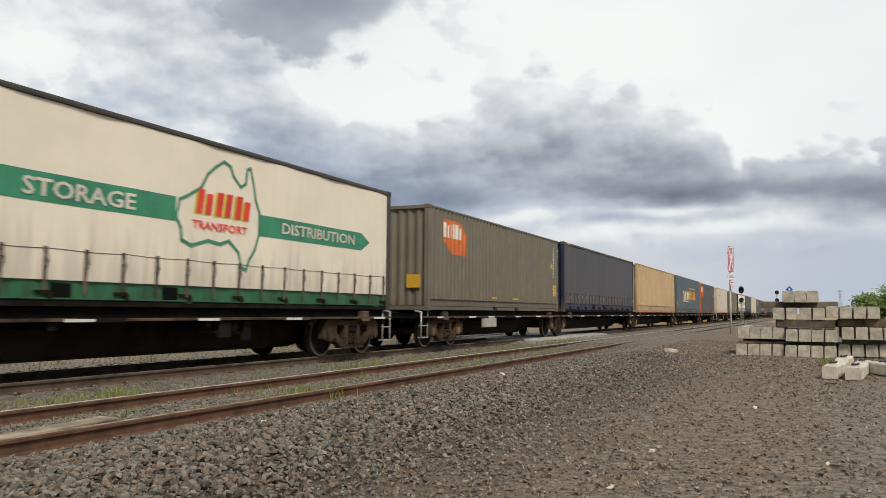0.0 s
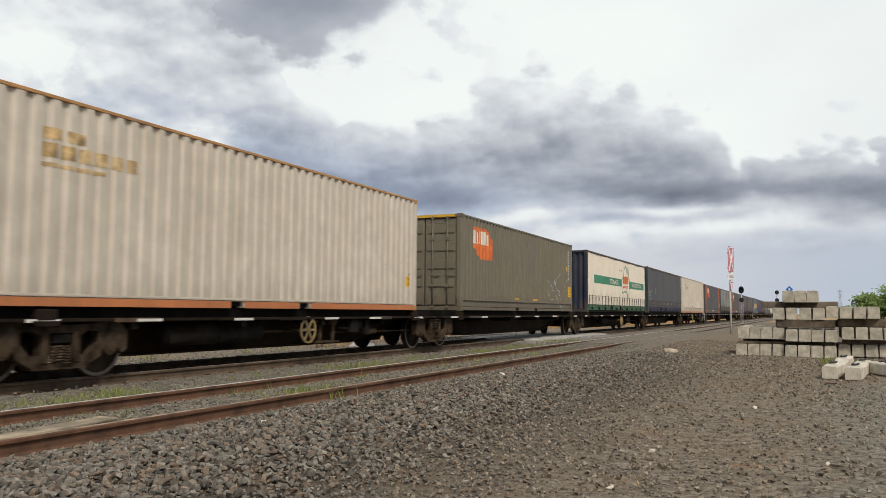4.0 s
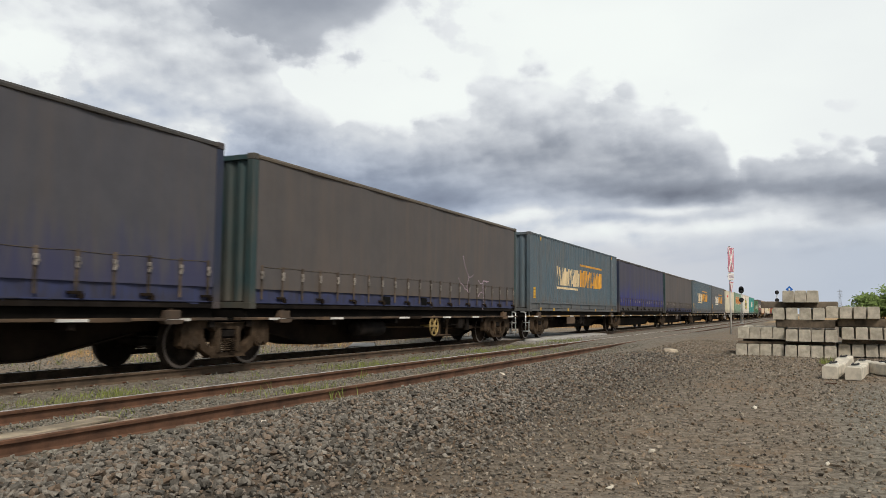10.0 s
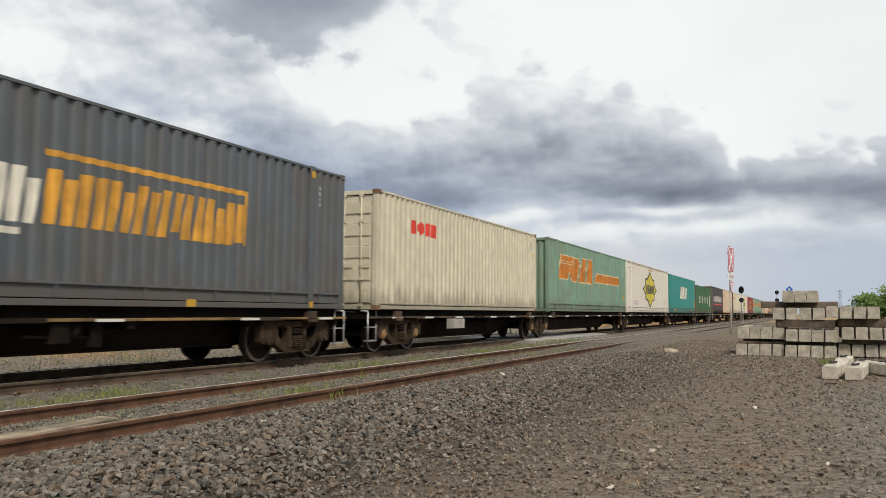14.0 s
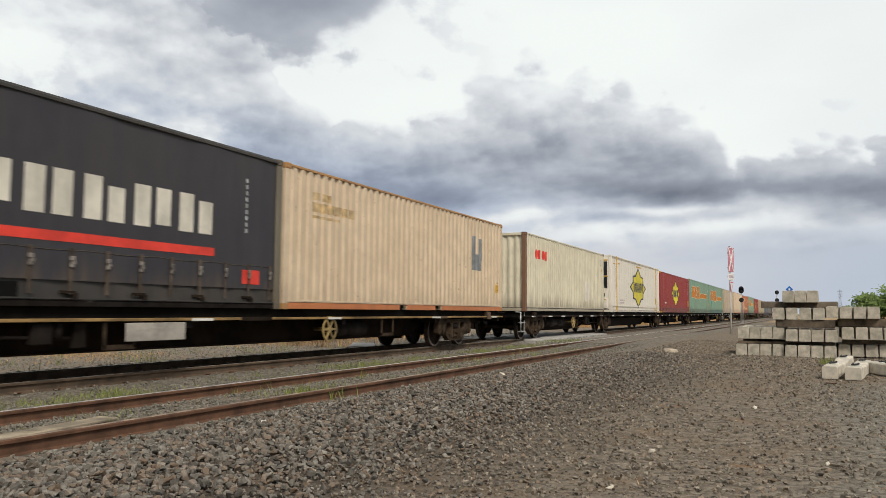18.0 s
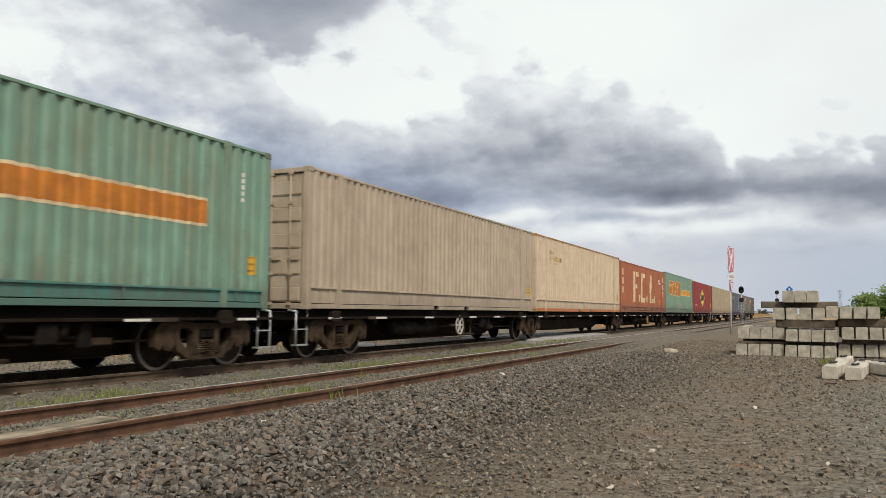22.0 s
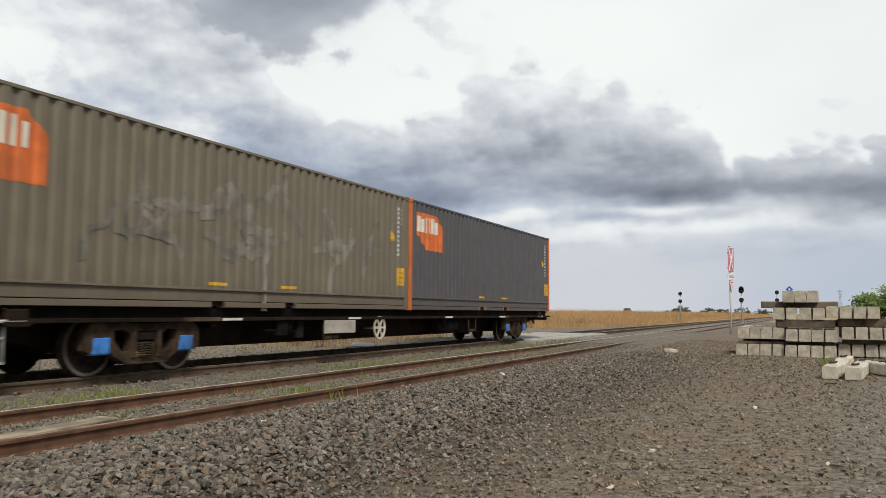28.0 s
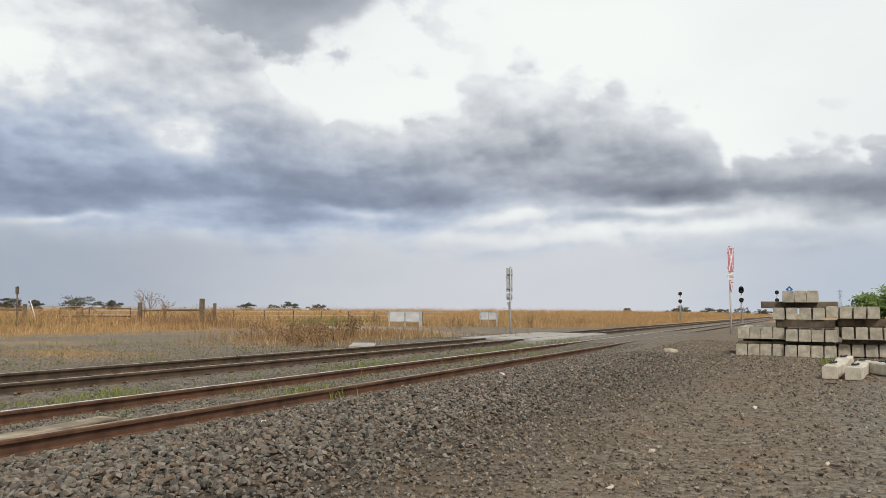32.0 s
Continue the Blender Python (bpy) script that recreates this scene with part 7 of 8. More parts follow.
def barrier(x, y, turn, w, posts):
    z = ground_at(x, y)
    s = thing("roadside_guard_board", pose(x, y, z, 0, 0, turn), "white sheet-metal guard board on grey posts beside the crossing road", "barrier", group="guard boards at the crossing")
    bm = bmesh.new()
    box(bm, -w / 2, w / 2, -0.02, 0.02, 0.62, 1.32, 0.006)
    part("board", bm, M["guard_sheet"], s)
    for e in (0.60, 1.30):
        bm = bmesh.new()
        box(bm, -w / 2, w / 2, -0.05, -0.018, e - 0.03, e + 0.03)
        part("stiffener", bm, M["lattice"], s)
    for k in range(posts):
        px = -w / 2 + 0.1 + (w - 0.2) * k / (posts - 1)
        bm = bmesh.new()
        t = 0.09 if k == posts - 1 else 0.04
        box(bm, px - t, px + t, -0.10, -0.02, -0.25, 1.36, 0.008)
        part("post", bm, M["galv"], s)


barrier(-25.35, 49.0, 22, 2.35, 3)
barrier(-25.5, 65.3, 15, 1.7, 3)


def signal(x, y, top, upper_oval):
    z = ground_at(x, y)
    s = thing("railway_signal", pose(x, y, z), "black two-headed light signal on a grey mast beside the line", "railway signal", group="signals along the line")
    h = top - z
    bm = bmesh.new()
    rod(bm, (0, 0, -0.1), (0, 0, h), 0.06, 10)
    box(bm, -0.18, 0.18, -0.18, 0.18, -0.05, 0.12, 0.01)
    part("mast", bm, M["galv"], s)
    for zz, big in ((h, upper_oval), (h - 0.95, False)):
        bm = bmesh.new()
        rod(bm, (0, -0.16, zz), (0, -0.13, zz), 0.24 if not big else 0.26, 20)
        if big:
            rod(bm, (0, -0.16, zz + 0.24), (0, -0.13, zz + 0.24), 0.25, 20)
            box(bm, -0.255, 0.255, -0.16, -0.13, zz, zz + 0.24)
        part("background_disc", bm, M["signal_black"], s)
        bm = bmesh.new()
        rod(bm, (0, -0.13, zz), (0, 0.05, zz), 0.13, 12)
        rod(bm, (0, -0.40, zz), (0, -0.16, zz), 0.11, 12)
        part("lamp_unit", bm, M["signal_black"], s)
    bm = bmesh.new()
    for k in range(7):
        box(bm, -0.15, 0.15, 0.22, 0.25, 0.3 + k * 0.32, 0.33 + k * 0.32)
    rod(bm, (-0.15, 0.235, 0.1), (-0.15, 0.235, 2.4), 0.015, 6)
    rod(bm, (0.15, 0.235, 0.1), (0.15, 0.235, 2.4), 0.015, 6)
    part("ladder", bm, M["galv"], s)


signal(-14.64, 104.5, 3.45, False)
signal(-6.21, 88.5, 3.35, True)
signal(-3.23, 103.1, 3.55, False)


def make_small_marks():
    s = thing("diamond_sign", pose(-1.18, 65.5, ground_at(-1.18, 65.5)), "small blue diamond sign on a thin post", "railway sign")
    bm = bmesh.new()
    rod(bm, (0, 0.03, -0.1), (0, 0.03, 3.1), 0.03, 8)
    part("post", bm, M["galv"], s)
    bm = bmesh.new()
    prism(bm, [(-0.26, 2.87), (0, 2.61), (0.26, 2.87), (0, 3.13)], "y", -0.012, 0.0)
    part("panel", bm, M["sign_blue"], s)
    bm = bmesh.new()
    box(bm, -0.06, 0.06, -0.018, -0.011, 2.80, 2.94)
    part("panel_bar", bm, M["sign_white"], s)
    # quartz and paper-white stones
    for i, (x, y, r) in enumerate(((-4.95, 6.5, 0.07), (-5.9, 4.5, 0.05), (-1.1, 6.25, 0.05), (-4.86, 13.1, 0.08), (-1.1, 4.8, 0.035), (0.1, 6.3, 0.03), (-0.55, 9.5, 0.04))):
        pv, pf = STONES[i]
        me = soup("pale_stone", pv * r * 1.8, pf, M["white_stone"])
        ob = new("pale_stone", me)
        ob.matrix_basis = pose(x, y, ground_at(x, y) + r * 0.32, 10 * i, 0, 50 * i)
        tagged(ob, "pale quartz stone on the gravel", "stone", group="pale stones")
    pv, pf = STONES[9]
    ob = new("boulder", soup("boulder", pv * np.array([0.42, 0.34, 0.36]), pf, mat("buff_rock", (0.50, 0.42, 0.32), 0.9, var=0.22, scale=9, bump=0.8)))
    ob.matrix_basis = pose(-3.2, 20.9, ground_at(-3.2, 20.9) + 0.06, 0, 0, 30)
    tagged(ob, "buff lump of rock on the gravel yard", "rock")
    # board lying on the ballast beyond the main line, and one in the siding
    for x, y, l, w, turn, m, lab in ((-13.4, 22.9, 2.6, 0.8, 28, "slab", "pale concrete slab lying beside the main line"), (-6.35, 5.2, 1.6, 0.22, 8, "board_pale", "weathered board lying between the siding rails"),
                                     (0.30, 13.2, 0.16, 0.03, 80, "clip", "rusty iron bar lying on the gravel"), (-3.0, 20.9, 0.25, 0.07, 80, "timber", "short piece of timber on the gravel"), (0.15, 6.15, 0.08, 0.015, 75, "dunnage", "dark splinter of timber on the gravel")):
        bm = bmesh.new()
        t = 0.06 if m == "slab" else (0.035 if l > 1 else 0.014)
        box(bm, -w / 2, w / 2, -l / 2, l / 2, 0, t, 0.01)
        ob = new("slab" if m == "slab" else "loose_board", finish(bm, "loose_board", M[m]))
        zz = ground_at(x, y) + (0.02 if m != "slab" else 0.05)
        ob.matrix_basis = pose(x, y, zz, 0, 0, turn)
        tagged(ob, lab, "debris")


make_small_marks()


# ---- fences ----
def make_fences():
    def post(x, y, tall, w, lean=0.0, name="fence_post"):
        bm = bmesh.new()
        box(bm, -w / 2, w / 2, -w / 2, w / 2, -0.3, tall, 0.02)
        ob = part("post", bm, M["timber"], f, m=pose(x, y, ground_at(x, y), 0, lean, 10))
        return ob

    def beam(p, q, r, m="timber"):
        bm = bmesh.new()
        rod(bm, p, q, r, 8)
        part("beam" if r > 0.02 else "wire", bm, M[m], f)

    def spot(x, y, up):
        return (x, y, ground_at(x, y) + up)

    f = thing("paddock_fence", pose(0, 0, 0), "old timber and wire paddock fence in dry grass", "fence")
    line = [(-52.5, 36.2), (-50.0, 38.5), (-44.4, 43.6), (-41.6, 47.0)]
    for (x, y), tall, w in zip(line, (1.4, 1.55, 1.75, 2.1), (0.16, 0.22, 0.24, 0.30)):
        post(x, y, tall, w)
    post(-40.9, 47.6, 1.75, 0.20)
    beam(spot(-52.5, 36.2, 1.15), spot(-50.0, 38.5, 1.15), 0.07)
    beam(spot(-44.4, 43.6, 1.15), spot(-41.6, 47.0, 1.25), 0.06)
    beam(spot(-43.2, 44.8, 0.0), spot(-43.3, 45.0, 1.25), 0.07)
    for up in (0.55, 0.85, 1.15, 1.4):
        beam(spot(-50.0, 38.5, up), spot(-44.4, 43.6, up), 0.012, "galv")
        beam(spot(-41.6, 47.0, up), spot(-30.0, 66.0, up), 0.012, "galv")
    for k in range(1, 9):
        post(-41.6 + 11.6 * k / 9, 47.0 + 19 * k / 9, 1.25, 0.09)
    g = thing("field_gate", pose(0, 0, 0), "thin bent pipe field gate in the fence", "gate")
    for a, b in (((-48.3, 40.0), (-47.2, 41.0)), ((-46.9, 41.3), (-44.9, 43.2))):
        bm = bmesh.new()
        for up in (0.25, 0.7, 1.3):
            rod(bm, spot(*a, up), spot(*b, up), 0.025, 6)
        for q in (a, b):
            rod(bm, spot(*q, 0.1), spot(*q, 1.32), 0.03, 6)
        part("gate_leaf", bm, M["clip"], g)
    bm = bmesh.new()
    rod(bm, (0, 0, -0.3), (0, 0, 2.75), 0.07, 8, 0.05)
    box(bm, -0.13, 0.13, -0.06, 0.06, 2.25, 2.75, 0.02)
    ob = new("leaning_pole", finish(bm, "leaning_pole", M["timber"]))
    ob.matrix_basis = pose(-49.1, 37.3, ground_at(-49.1, 37.3), -3, -8, 0)
    tagged(ob, "leaning weathered pole in the dry grass", "pole")
    bm = bmesh.new()
    rod(bm, (0, 0, -0.3), (0, 0, 2.0), 0.035, 8)
    ob = new("marker_stick", finish(bm, "marker_stick", M["post_white"]))
    ob.matrix_basis = pose(-49.0, 38.8, ground_at(-49.0, 38.8), 0, -26, 0)
    tagged(ob, "slanting white marker stick by the fence", "marker")


make_fences()


# ---- grass, weeds, trees ----
def blades(name, xs, ys, tall, wide, lean, material, label, per=1, spread=0.12, category="grass"):
    """Thin bent blades of three triangles each, standing on the ground."""
    n = len(xs) * per
    x = np.repeat(xs, per) + RNG.normal(0, spread, n)
    y = np.repeat(ys, per) + RNG.normal(0, spread, n)
    h = np.repeat(tall, per) * RNG.uniform(0.55, 1.08, n)
    a = RNG.uniform(0, 6.283, n)
    w = wide * RNG.uniform(0.6, 1.3, n)
    dx, dy = np.cos(a), np.sin(a)
    ln = lean * h * RNG.uniform(0.1, 1.2, n)
    b = RNG.uniform(0, 6.283, n)
    z = height(x, y) - 0.02
    base = np.stack([x, y, z], -1)
    side = np.stack([dx * w / 2, dy * w / 2, 0 * w], -1)
    mid = base + np.stack([np.cos(b) * ln * 0.35, np.sin(b) * ln * 0.35, h * 0.6], -1)
    tip = base + np.stack([np.cos(b) * ln, np.sin(b) * ln, h], -1)
    v = np.stack([base - side, base + side, mid + side * 0.8, mid - side * 0.8, tip], 1).reshape(-1, 3)
    k = (np.arange(n) * 5)[:, None]
    f = np.concatenate([k + [0, 1, 2], k + [0, 2, 3], k + [3, 2, 4]], 0)
    ob = new(name, soup(name, v, f, material))
    return tagged(ob, label, category, kind="stuff")


def edge_of_field(y):
    return -36 + 18 * ease(y, 51, 72)


def make_grass():
    n = 62000
    y = 8 + 330 * RNG.uniform(0, 1, n) ** 1.7
    back = 95 * RNG.uniform(0, 1, n) ** 2.0
    x = edge_of_field(y) - back
    x += 1.2 * np.sin(y * 0.7) + 0.8 * np.sin(y * 0.23)
    h = 1.12 + 0.50 * ease(y, 50, 110) + 0.45 * RNG.uniform(0, 1, n) ** 2 + 0.24 * np.sin(x * 0.35 + 0.8 * np.sin(y * 0.5)) * np.sin(y * 0.21 + x * 0.13)
    h *= 0.38 + 0.62 * ease(back, 1.0, 12.0) ** 0.8
    blades("tall_dry_grass", x, y, h, 0.026, 1.0, M["straw"], "tall golden dry grass of the paddock", 3, 0.40)
    # darker seeding weeds standing in drifts among the grass
    n = 5200
    y = 20 + 230 * RNG.uniform(0, 1, n) ** 1.4
    x = edge_of_field(y) - 1.0 - 26 * RNG.uniform(0, 1, n) ** 1.5
    keep = np.sin(x * 0.31 + 1.3 * np.sin(y * 0.17)) * np.sin(y * 0.13 + 0.4) + RNG.normal(0, 0.25, n) > 0.30
    blades("field_weeds", x[keep], y[keep], RNG.uniform(0.5, 1.35, keep.sum()), 0.024, 0.8, M["field_weed"], "brown-green seeding weeds in drifts among the dry grass", 6, 0.30, "weeds")
    n = 9000
    y = RNG.uniform(120, 520, n)
    x = RNG.uniform(-60, -18, n)
    blades("far_dry_grass", x, y, RNG.uniform(1.1, 2.0, n) * (0.5 + 0.5 * ease(-x, 18, 27)), 0.07, 0.8, M["straw"], "tall dry grass along the far line", 5, 0.8)
    n = 5000
    y = RNG.uniform(60, 420, n)
    x = 14 + 60 * RNG.uniform(0, 1, n) ** 1.4
    blades("yard_side_grass", x, y, RNG.uniform(0.5, 1.1, n), 0.12, 0.3, M["straw"], "dry grass beyond the gravel yard", 3, 0.6)
    # low dry verge between ballast and paddock
    n = 16000
    y = 4 + 90 * RNG.uniform(0, 1, n) ** 1.3
    x = RNG.uniform(-38, -17.5, n)
    keep = (np.sin(x * 0.55 + 1.0) * np.sin(y * 0.28 + 0.7) + RNG.normal(0, 0.35, n) + 1.3 * ease(x, -26, -36) > 0.55) & ~((y + (x + 10.5) * 0.95 > 26) & (y + (x + 10.5) * 0.95 < 40))
    blades("verge_grass", x[keep], y[keep], RNG.uniform(0.04, 0.15, keep.sum()) * (1 + 1.6 * ease(x[keep], -28, -37)), 0.014, 0.7, M["straw"], "short dry grass on the verge", 5, 0.15)
    # a patch of matted straw by the ballast
    n = 800
    x, y = RNG.normal(-20.6, 1.6, n), RNG.normal(17.4, 1.1, n)
    blades("straw_patch", x, y, RNG.uniform(0.04, 0.14, n), 0.012, 1.2, M["straw"], "matted dry straw at the edge of the ballast", 5, 0.2)
    n = 160
    x, y = RNG.uniform(-26, -13.6, n), RNG.uniform(9, 30, n)
    blades("ballast_weeds", x, y, RNG.uniform(0.08, 0.42, n), 0.012, 0.6, M["greenweed"], "small green weeds beyond the main line", 8, 0.08, "weeds")
    # green weeds between the tracks
    n = 2600
    x, y = RNG.uniform(-8.75, -7.45, n), 3 + 26 * RNG.uniform(0, 1, n) ** 1.1
    keep = np.sin(y * 1.9) + np.sin(y * 0.83 + 2) + RNG.normal(0, 0.7, n) > 0.1
    blades("track_weeds", x[keep], y[keep], RNG.uniform(0.04, 0.15, keep.sum()), 0.010, 0.6, M["greenweed"], "green weeds between the two tracks", 6, 0.07)
    n = 420
    x, y = RNG.uniform(-7.0, -5.8, n), 3 + 20 * RNG.uniform(0, 1, n)
    keep = np.sin(y * 2.3) + RNG.normal(0, 0.5, n) > 0.6
    blades("siding_weeds", x[keep], y[keep], RNG.uniform(0.05, 0.2, keep.sum()), 0.010, 0.6, M["greenweed"], "green weeds among the siding sleepers", 6, 0.06)
    for cx, cy, tall, m in ((-5.75, 9.0, 0.30, "greenweed"), (-6.3, 9.1, 0.22, "greenweed"), (0.34, 18.4, 0.22, "greenweed")):
        n = 40
        x, y = RNG.normal(cx, 0.10, n), RNG.normal(cy, 0.12, n)
        blades("grass_tuft", x, y, RNG.uniform(0.4, 1.0, n) * tall, 0.012, 0.5, M[m], "tuft of weeds growing by the rail", 3, 0.03, "weeds")
    # straw lying in the yard
    n = 260
    x, y = RNG.uniform(-3.5, 2.5, n), 4 + 18 * RNG.uniform(0, 1, n)
    blades("yard_straw", x, y, RNG.uniform(0.02, 0.07, n), 0.006, 2.2, M["straw"], "wisps of straw on the gravel", 2, 0.1)


make_grass()


def weed_bush(x, y, tall, wide, stems, material, label, seeds=False):
    """A dry branching weed: stems, twigs and small seed heads."""
    rnd = random.Random(int(x * 31 + y * 7))
    s = thing("dry_weed", pose(x, y, ground_at(x, y)), label, "weed", group="dry weeds")
    bm, heads = bmesh.new(), bmesh.new()

    def twig(p, d, l, r, depth):
        q = p + d * l
        rod(bm, p, q, r, 4, r * 0.6)
        if depth == 0:
            got = bmesh.ops.create_icosphere(heads, subdivisions=1, radius=rnd.uniform(0.018, 0.045) * (0.9 if seeds else 1.0), matrix=Matrix.Translation(q))
            return
        for _ in range(3):
            e = (d + Vector((rnd.gauss(0, 0.5), rnd.gauss(0, 0.5), rnd.uniform(-0.1, 0.4)))).normalized()
            twig(q if rnd.random() < 0.6 else p + d * l * 0.6, e, l * rnd.uniform(0.45, 0.7), r * 0.6, depth - 1)

    for _ in range(stems):
        a = rnd.uniform(0, 6.283)
        lean = rnd.uniform(0, wide / max(tall, 0.1))
        d = Vector((math.cos(a) * lean, math.sin(a) * lean, 1)).normalized()
        twig(Vector((rnd.gauss(0, wide * 0.18), rnd.gauss(0, wide * 0.18), -0.05)), d, tall * rnd.uniform(0.35, 0.55), 0.016 if not seeds else 0.024, 3 if seeds else 2)
    tagged(part("stalk", bm, M[material], s), kind="stuff")
    tagged(part("seed_head", heads, M[material], s), kind="stuff")


def make_weeds():
    rnd = random.Random(9)
    tall = "tall dead brown weed with dry seed heads"
    for x, y, t, w, n in ((-42.2, 42.3, 3.1, 0.9, 4), (-41.4, 43.0, 2.1, 0.8, 4), (-47.6, 39.6, 1.6, 1.1, 8), (-46.0, 39.9, 1.5, 1.6, 10), (-45.0, 40.6, 1.4, 1.4, 9),
                          (-39.7, 44.0, 1.7, 1.6, 10), (-38.9, 44.9, 1.8, 1.5, 10), (-38.0, 45.4, 1.5, 1.2, 8), (-48.4, 39.0, 1.4, 0.9, 7)):
        weed_bush(x, y, t, w, n, "weed", tall, seeds=t > 2)
    bushy = "rounded clump of brown tumbleweed on the verge"
    for k in range(15):
        x = -17.2 - rnd.uniform(0, 6.0)
        y = 27.0 + (-(x + 17.2)) * 0.55 + rnd.uniform(-1.5, 4.0)
        weed_bush(x, y, rnd.uniform(0.7, 1.25), rnd.uniform(0.7, 1.2), 8, "weed", bushy)
    for x, y in ((-26.2, 68.0), (-27.4, 62.0), (-24.5, 70.5), (-22.0, 66.0), (-23.3, 53.5), (-27.0, 47.5), (-19.5, 74.0), (-20.8, 79.0)):
        weed_bush(x, y, rnd.uniform(0.8, 1.3), rnd.uniform(1.0, 1.7), 9, "weed", bushy)
    n = 900
    xs, ys = RNG.normal(-19.5, 2.4, n), RNG.normal(30.5, 2.2, n)
    blades("brown_weed_patch", xs, ys, RNG.uniform(0.2, 0.7, n), 0.014, 0.6, M["weed"], "patch of brown dead weeds by the crossing", 6, 0.2, "weeds")
    n = 1300
    xs, ys = RNG.normal(-18.6, 1.7, n), RNG.normal(30.6, 2.0, n)
    blades("weed_straw", xs, ys, RNG.uniform(0.15, 0.55, n), 0.014, 0.8, M["straw"], "golden straw among the weeds by the crossing", 6, 0.25)
    n = 500
    xs, ys = RNG.normal(-40.0, 3.0, n), RNG.normal(42.5, 2.5, n)
    blades("fence_weeds", xs, ys, RNG.uniform(0.4, 1.2, n), 0.03, 0.4, M["weed"], "brown weeds along the fence", 5, 0.25, "weeds")
    n = 120
    xs, ys = RNG.normal(-36.0, 1.6, n), RNG.normal(57.0, 2.0, n)
    blades("green_patch", xs, ys, RNG.uniform(0.5, 1.1, n), 0.05, 0.4, M["greenweed"], "greener weeds at the paddock's edge", 6, 0.3, "weeds")


make_weeds()


def tree(x, y, tall, wide, seed, leaves, label, base=0.45, clumps=260, size=0.5, category="tree"):
    """Tapered trunk, forking limbs and a crown of many small leaf sprays with gaps."""
    rnd = random.Random(seed)
    t = thing(category.replace(" ", "_"), pose(x, y, ground_at(x, y)), label, category, group="distant trees" if category == "tree" else "")
    bm = bmesh.new()
    ends = []
    n = 5 + int(wide / 4)
    for k in range(n):
        u = (k + 0.5) / n - 0.5
        foot = Vector((u * wide * 0.25, 0, -0.2))
        fork = Vector((u * wide * 0.45, rnd.uniform(-0.5, 0.5), tall * base * rnd.uniform(0.6, 0.9)))
        rod(bm, foot, fork, tall * 0.03, 6, tall * 0.022)
        for _ in range(4):
            tip = Vector((u * wide * 0.9 + rnd.gauss(0, wide * 0.10), rnd.gauss(0, wide * 0.16), tall * (0.10 + 0.78 * rnd.random() * math.sqrt(1 - 3.0 * u * u)) if base == 0.12 else tall * rnd.uniform(0.45, 0.92)))
            rod(bm, fork, tip, tall * 0.014, 5, tall * 0.006)
            ends.append(tip)
    part("trunk", bm, M["bark"], t)
    vs, fs = [], []
    k = 0
    for e in ends:
        r = wide / n * rnd.uniform(0.55, 0.95)
        for _ in range(max(6, clumps // len(ends))):
            p = e + Vector((rnd.gauss(0, r * 0.55), rnd.gauss(0, r * 0.55), abs(rnd.gauss(0, r * 0.30)) - r * 0.12))
            if p.z < 0.1:
                continue
            d = Vector((rnd.gauss(0, 1), rnd.gauss(0, 1), rnd.gauss(0, 0.7))).normalized()
            s = d.orthogonal().normalized()
            l = size * rnd.uniform(0.5, 1.2)
            for q in (p - s * l * 0.25, p + d * l * 0.5 - s * l * 0.1, p + d * l, p + d * l * 0.5 + s * l * 0.35):
                vs.append(q[:])
            fs.append((k, k + 1, k + 2, k + 3))
            k += 4
    me = soup("crown", np.array(vs), np.array(fs), leaves)
    attach("crown", me, t)


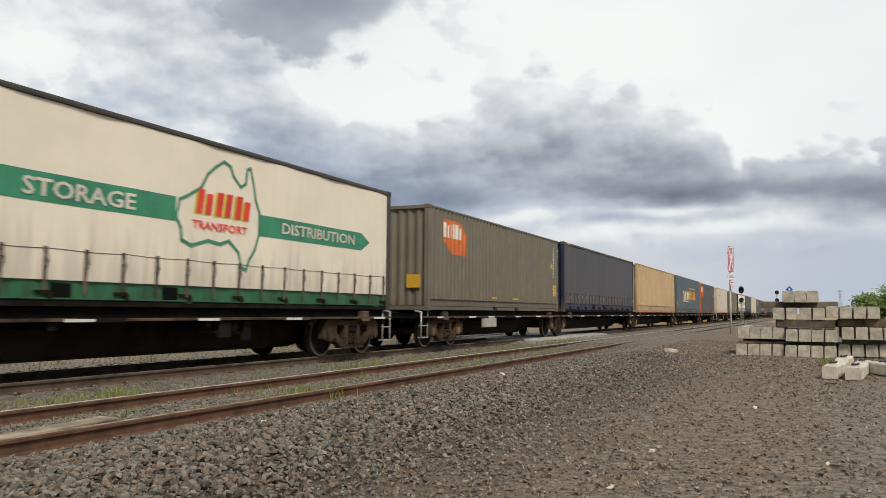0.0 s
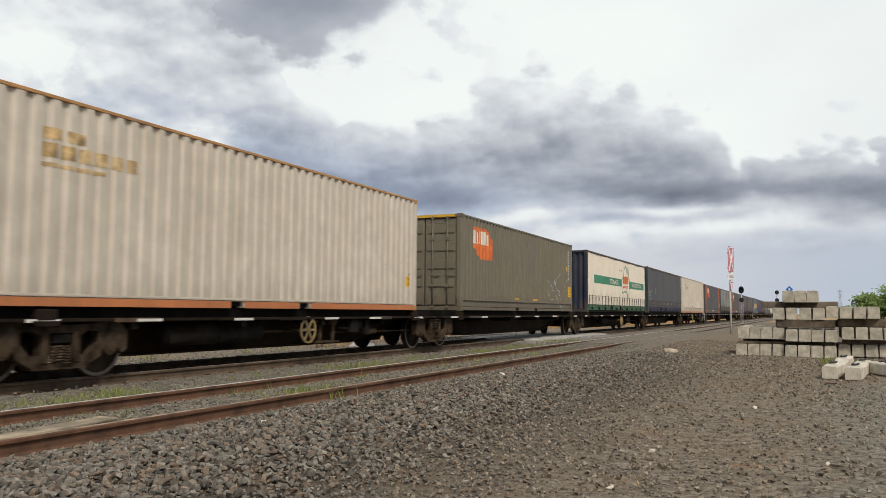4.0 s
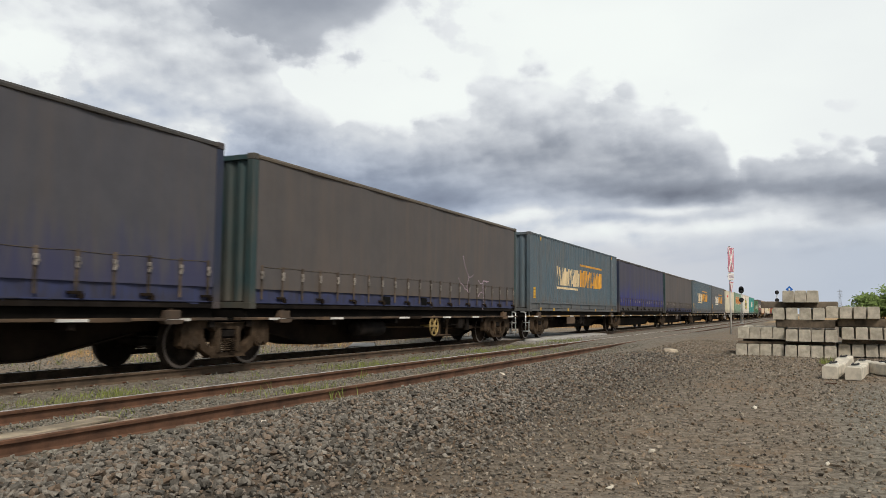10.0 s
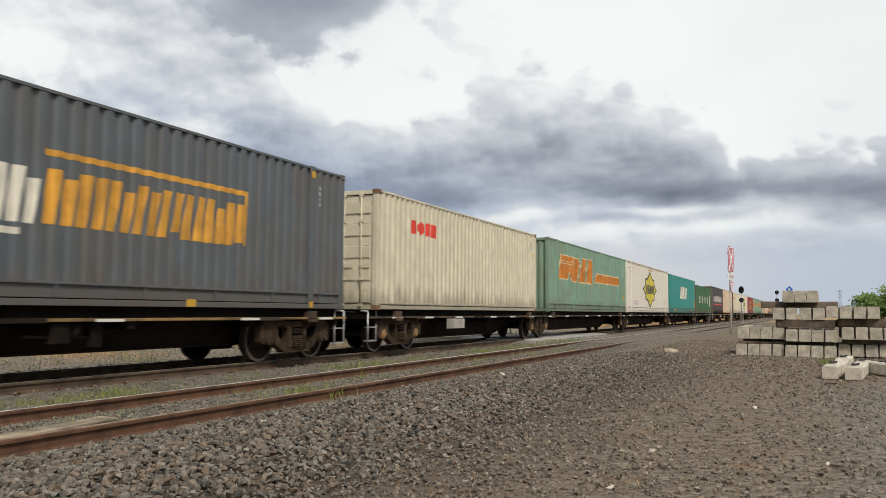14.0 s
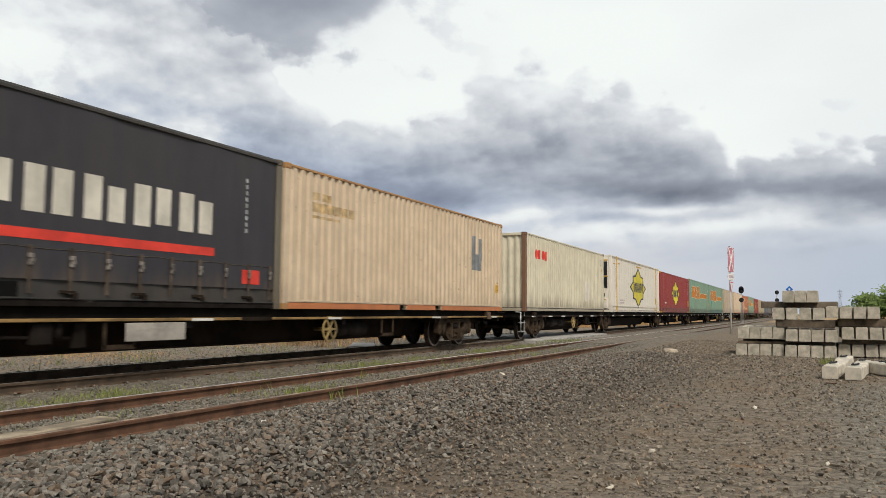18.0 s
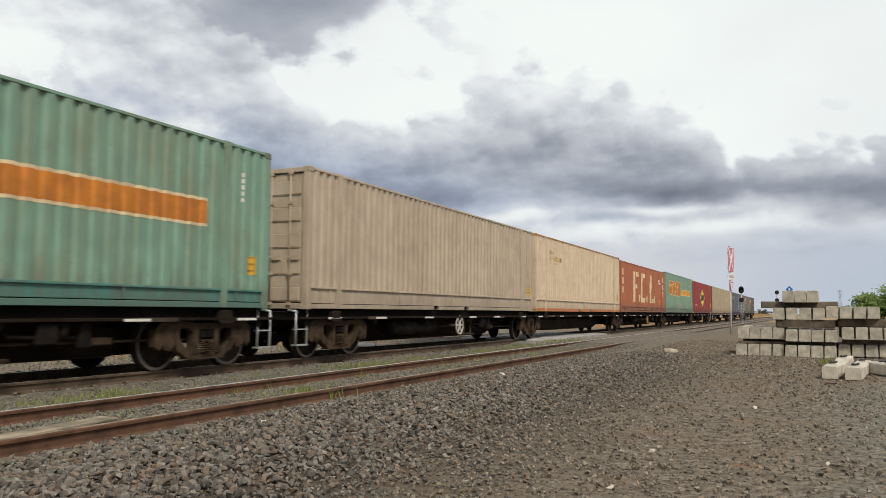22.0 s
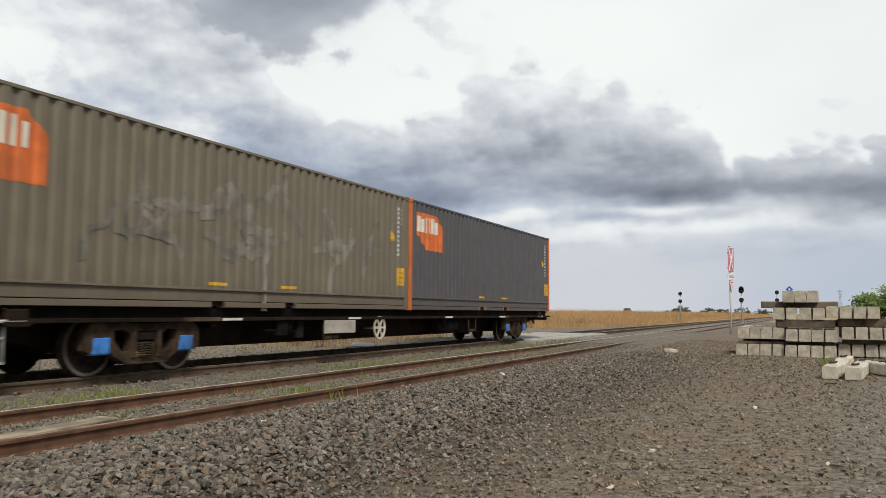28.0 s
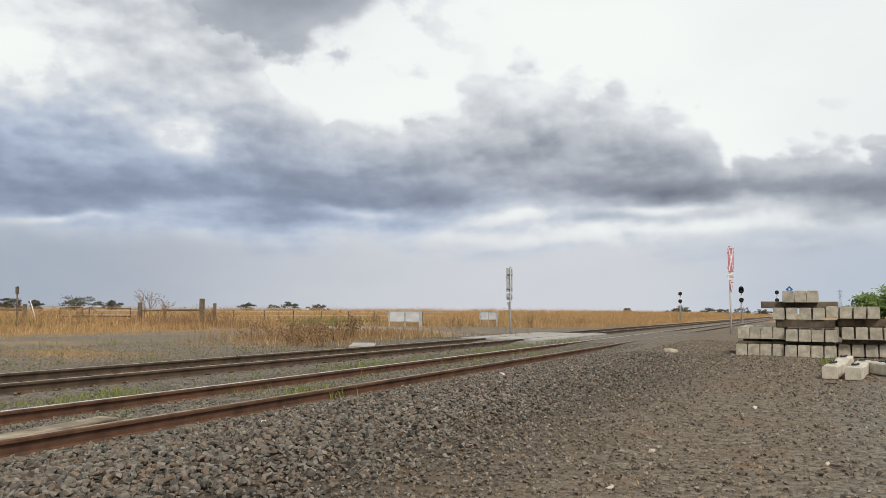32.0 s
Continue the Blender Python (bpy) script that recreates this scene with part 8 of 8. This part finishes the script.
def make_trees():
    far = "dark flat-crowned gum trees far across the plain"
    for i, (x, y, tall, wide) in enumerate(((-275, 237, 6.4, 17), (-335, 310, 6.0, 10), (-274, 205, 5.2, 8), (-300, 236, 5.0, 5), (-322, 404, 5.6, 10), (-249, 349, 6.0, 9), (-252, 381, 4.8, 12), (-290, 390, 4.6, 8),
                                          (-87, 423, 3.8, 4), (-55, 396, 5.2, 7), (-48, 443, 4.2, 7), (-62, 420, 3.8, 8), (-40, 430, 3.4, 7))):
        tree(x, y, tall, wide, i + 1, M["leaf_far"], far, 0.12, 3200, 0.6)
    for i in (10, 11, 12, 14):
        tree(-160 + i * 11.5 + (i * 37 % 5), 640 + (i * 53 % 40), 4.0 + (i * 29 % 3), 12, 60 + i, M["leaf_far"], "low dark tree belt on the horizon", 0.12, 700, 1.3)
    green = "leafy green bush at the edge of the yard"
    for i, (x, y, tall, wide) in enumerate(((3.9, 50.5, 2.1, 2.6), (5.7, 51.5, 2.9, 3.2), (8.2, 52.0, 3.6, 4.4), (11.6, 52.5, 4.2, 5.0), (2.7, 51.0, 1.4, 1.8))):
        tree(x, y, tall, wide, 40 + i, M["leaf_bush"], green, 0.05, 11000, 0.22, "bush")
    # lattice power pylon
    s = thing("power_pylon", pose(57.2, 1678, -0.2), "grey lattice power pylon on the horizon", "pylon")
    bm = bmesh.new()
    for a in (-1, 1):
        for b in (-1, 1):
            rod(bm, (a * 5, b * 5, 0), (a * 1.2, b * 1.2, 34), 0.24, 4)
            rod(bm, (a * 1.2, b * 1.2, 34), (0, 0, 48), 0.3, 4)
    for k in range(7):
        z0, z1 = k * 4.8, (k + 1) * 4.8
        w0, w1 = 5 - 3.8 * z0 / 34, 5 - 3.8 * z1 / 34
        for b in (-1, 1):
            rod(bm, (-w0, b * w0, z0), (w1, b * w1, z1), 0.2, 4)
            rod(bm, (w0, b * w0, z0), (-w1, b * w1, z1), 0.2, 4)
    part("tower", bm, M["lattice"], s)
    for z in (34, 39, 44):
        bm = bmesh.new()
        rod(bm, (-4.5, 0, z), (4.5, 0, z), 0.2, 4)
        rod(bm, (-4.5, 0, z), (0, 0, z + 2.2), 0.14, 4)
        rod(bm, (4.5, 0, z), (0, 0, z + 2.2), 0.14, 4)
        part("cross_arm", bm, M["lattice"], s)


make_trees()


# How far the train runs behind (+) or ahead of (-) an even pace: it gathers speed very slightly.
def drift(t):
    u = t / END
    return ((0.712 * u + -2.912) * u + 1.666) * u + -0.082


def roll_along(ob, y, z=0.0):
    walk(ob, [(t, pose(LINE, y - SPEED * t + drift(t), z)) for t in range(0, 33, 2)])


def motions():
    # the cloud layer drifts towards the viewer
    walk(sky, [(0, pose(0, 0, 0)), (END, pose(-28, -46, 0))])
    for k, c in BOXES.items():
        roll_along(c, PLACES[k], DECK)
    for u, mid in WAGONS:
        roll_along(u, mid)
    # wheels turn while they pass in front of the viewer
    for w, k, along in WHEELS:
        first, last = int((along - 62) / SPEED * FPS), int((along - 4) / SPEED * FPS)
        first, last = max(first, 0), min(last, int(END * FPS))
        still = lambda a: pose(0, k, 0.44, a)
        rows = [(0, still(0))] if first > 0 else []
        rows += [(f / FPS, still(88.0 * (f - first))) for f in range(first, last + 1)]
        rows += [(END, still(88.0 * max(0, last - first)))] if last < END * FPS else []
        if len(rows) > 1:
            walk(w, rows)


motions()
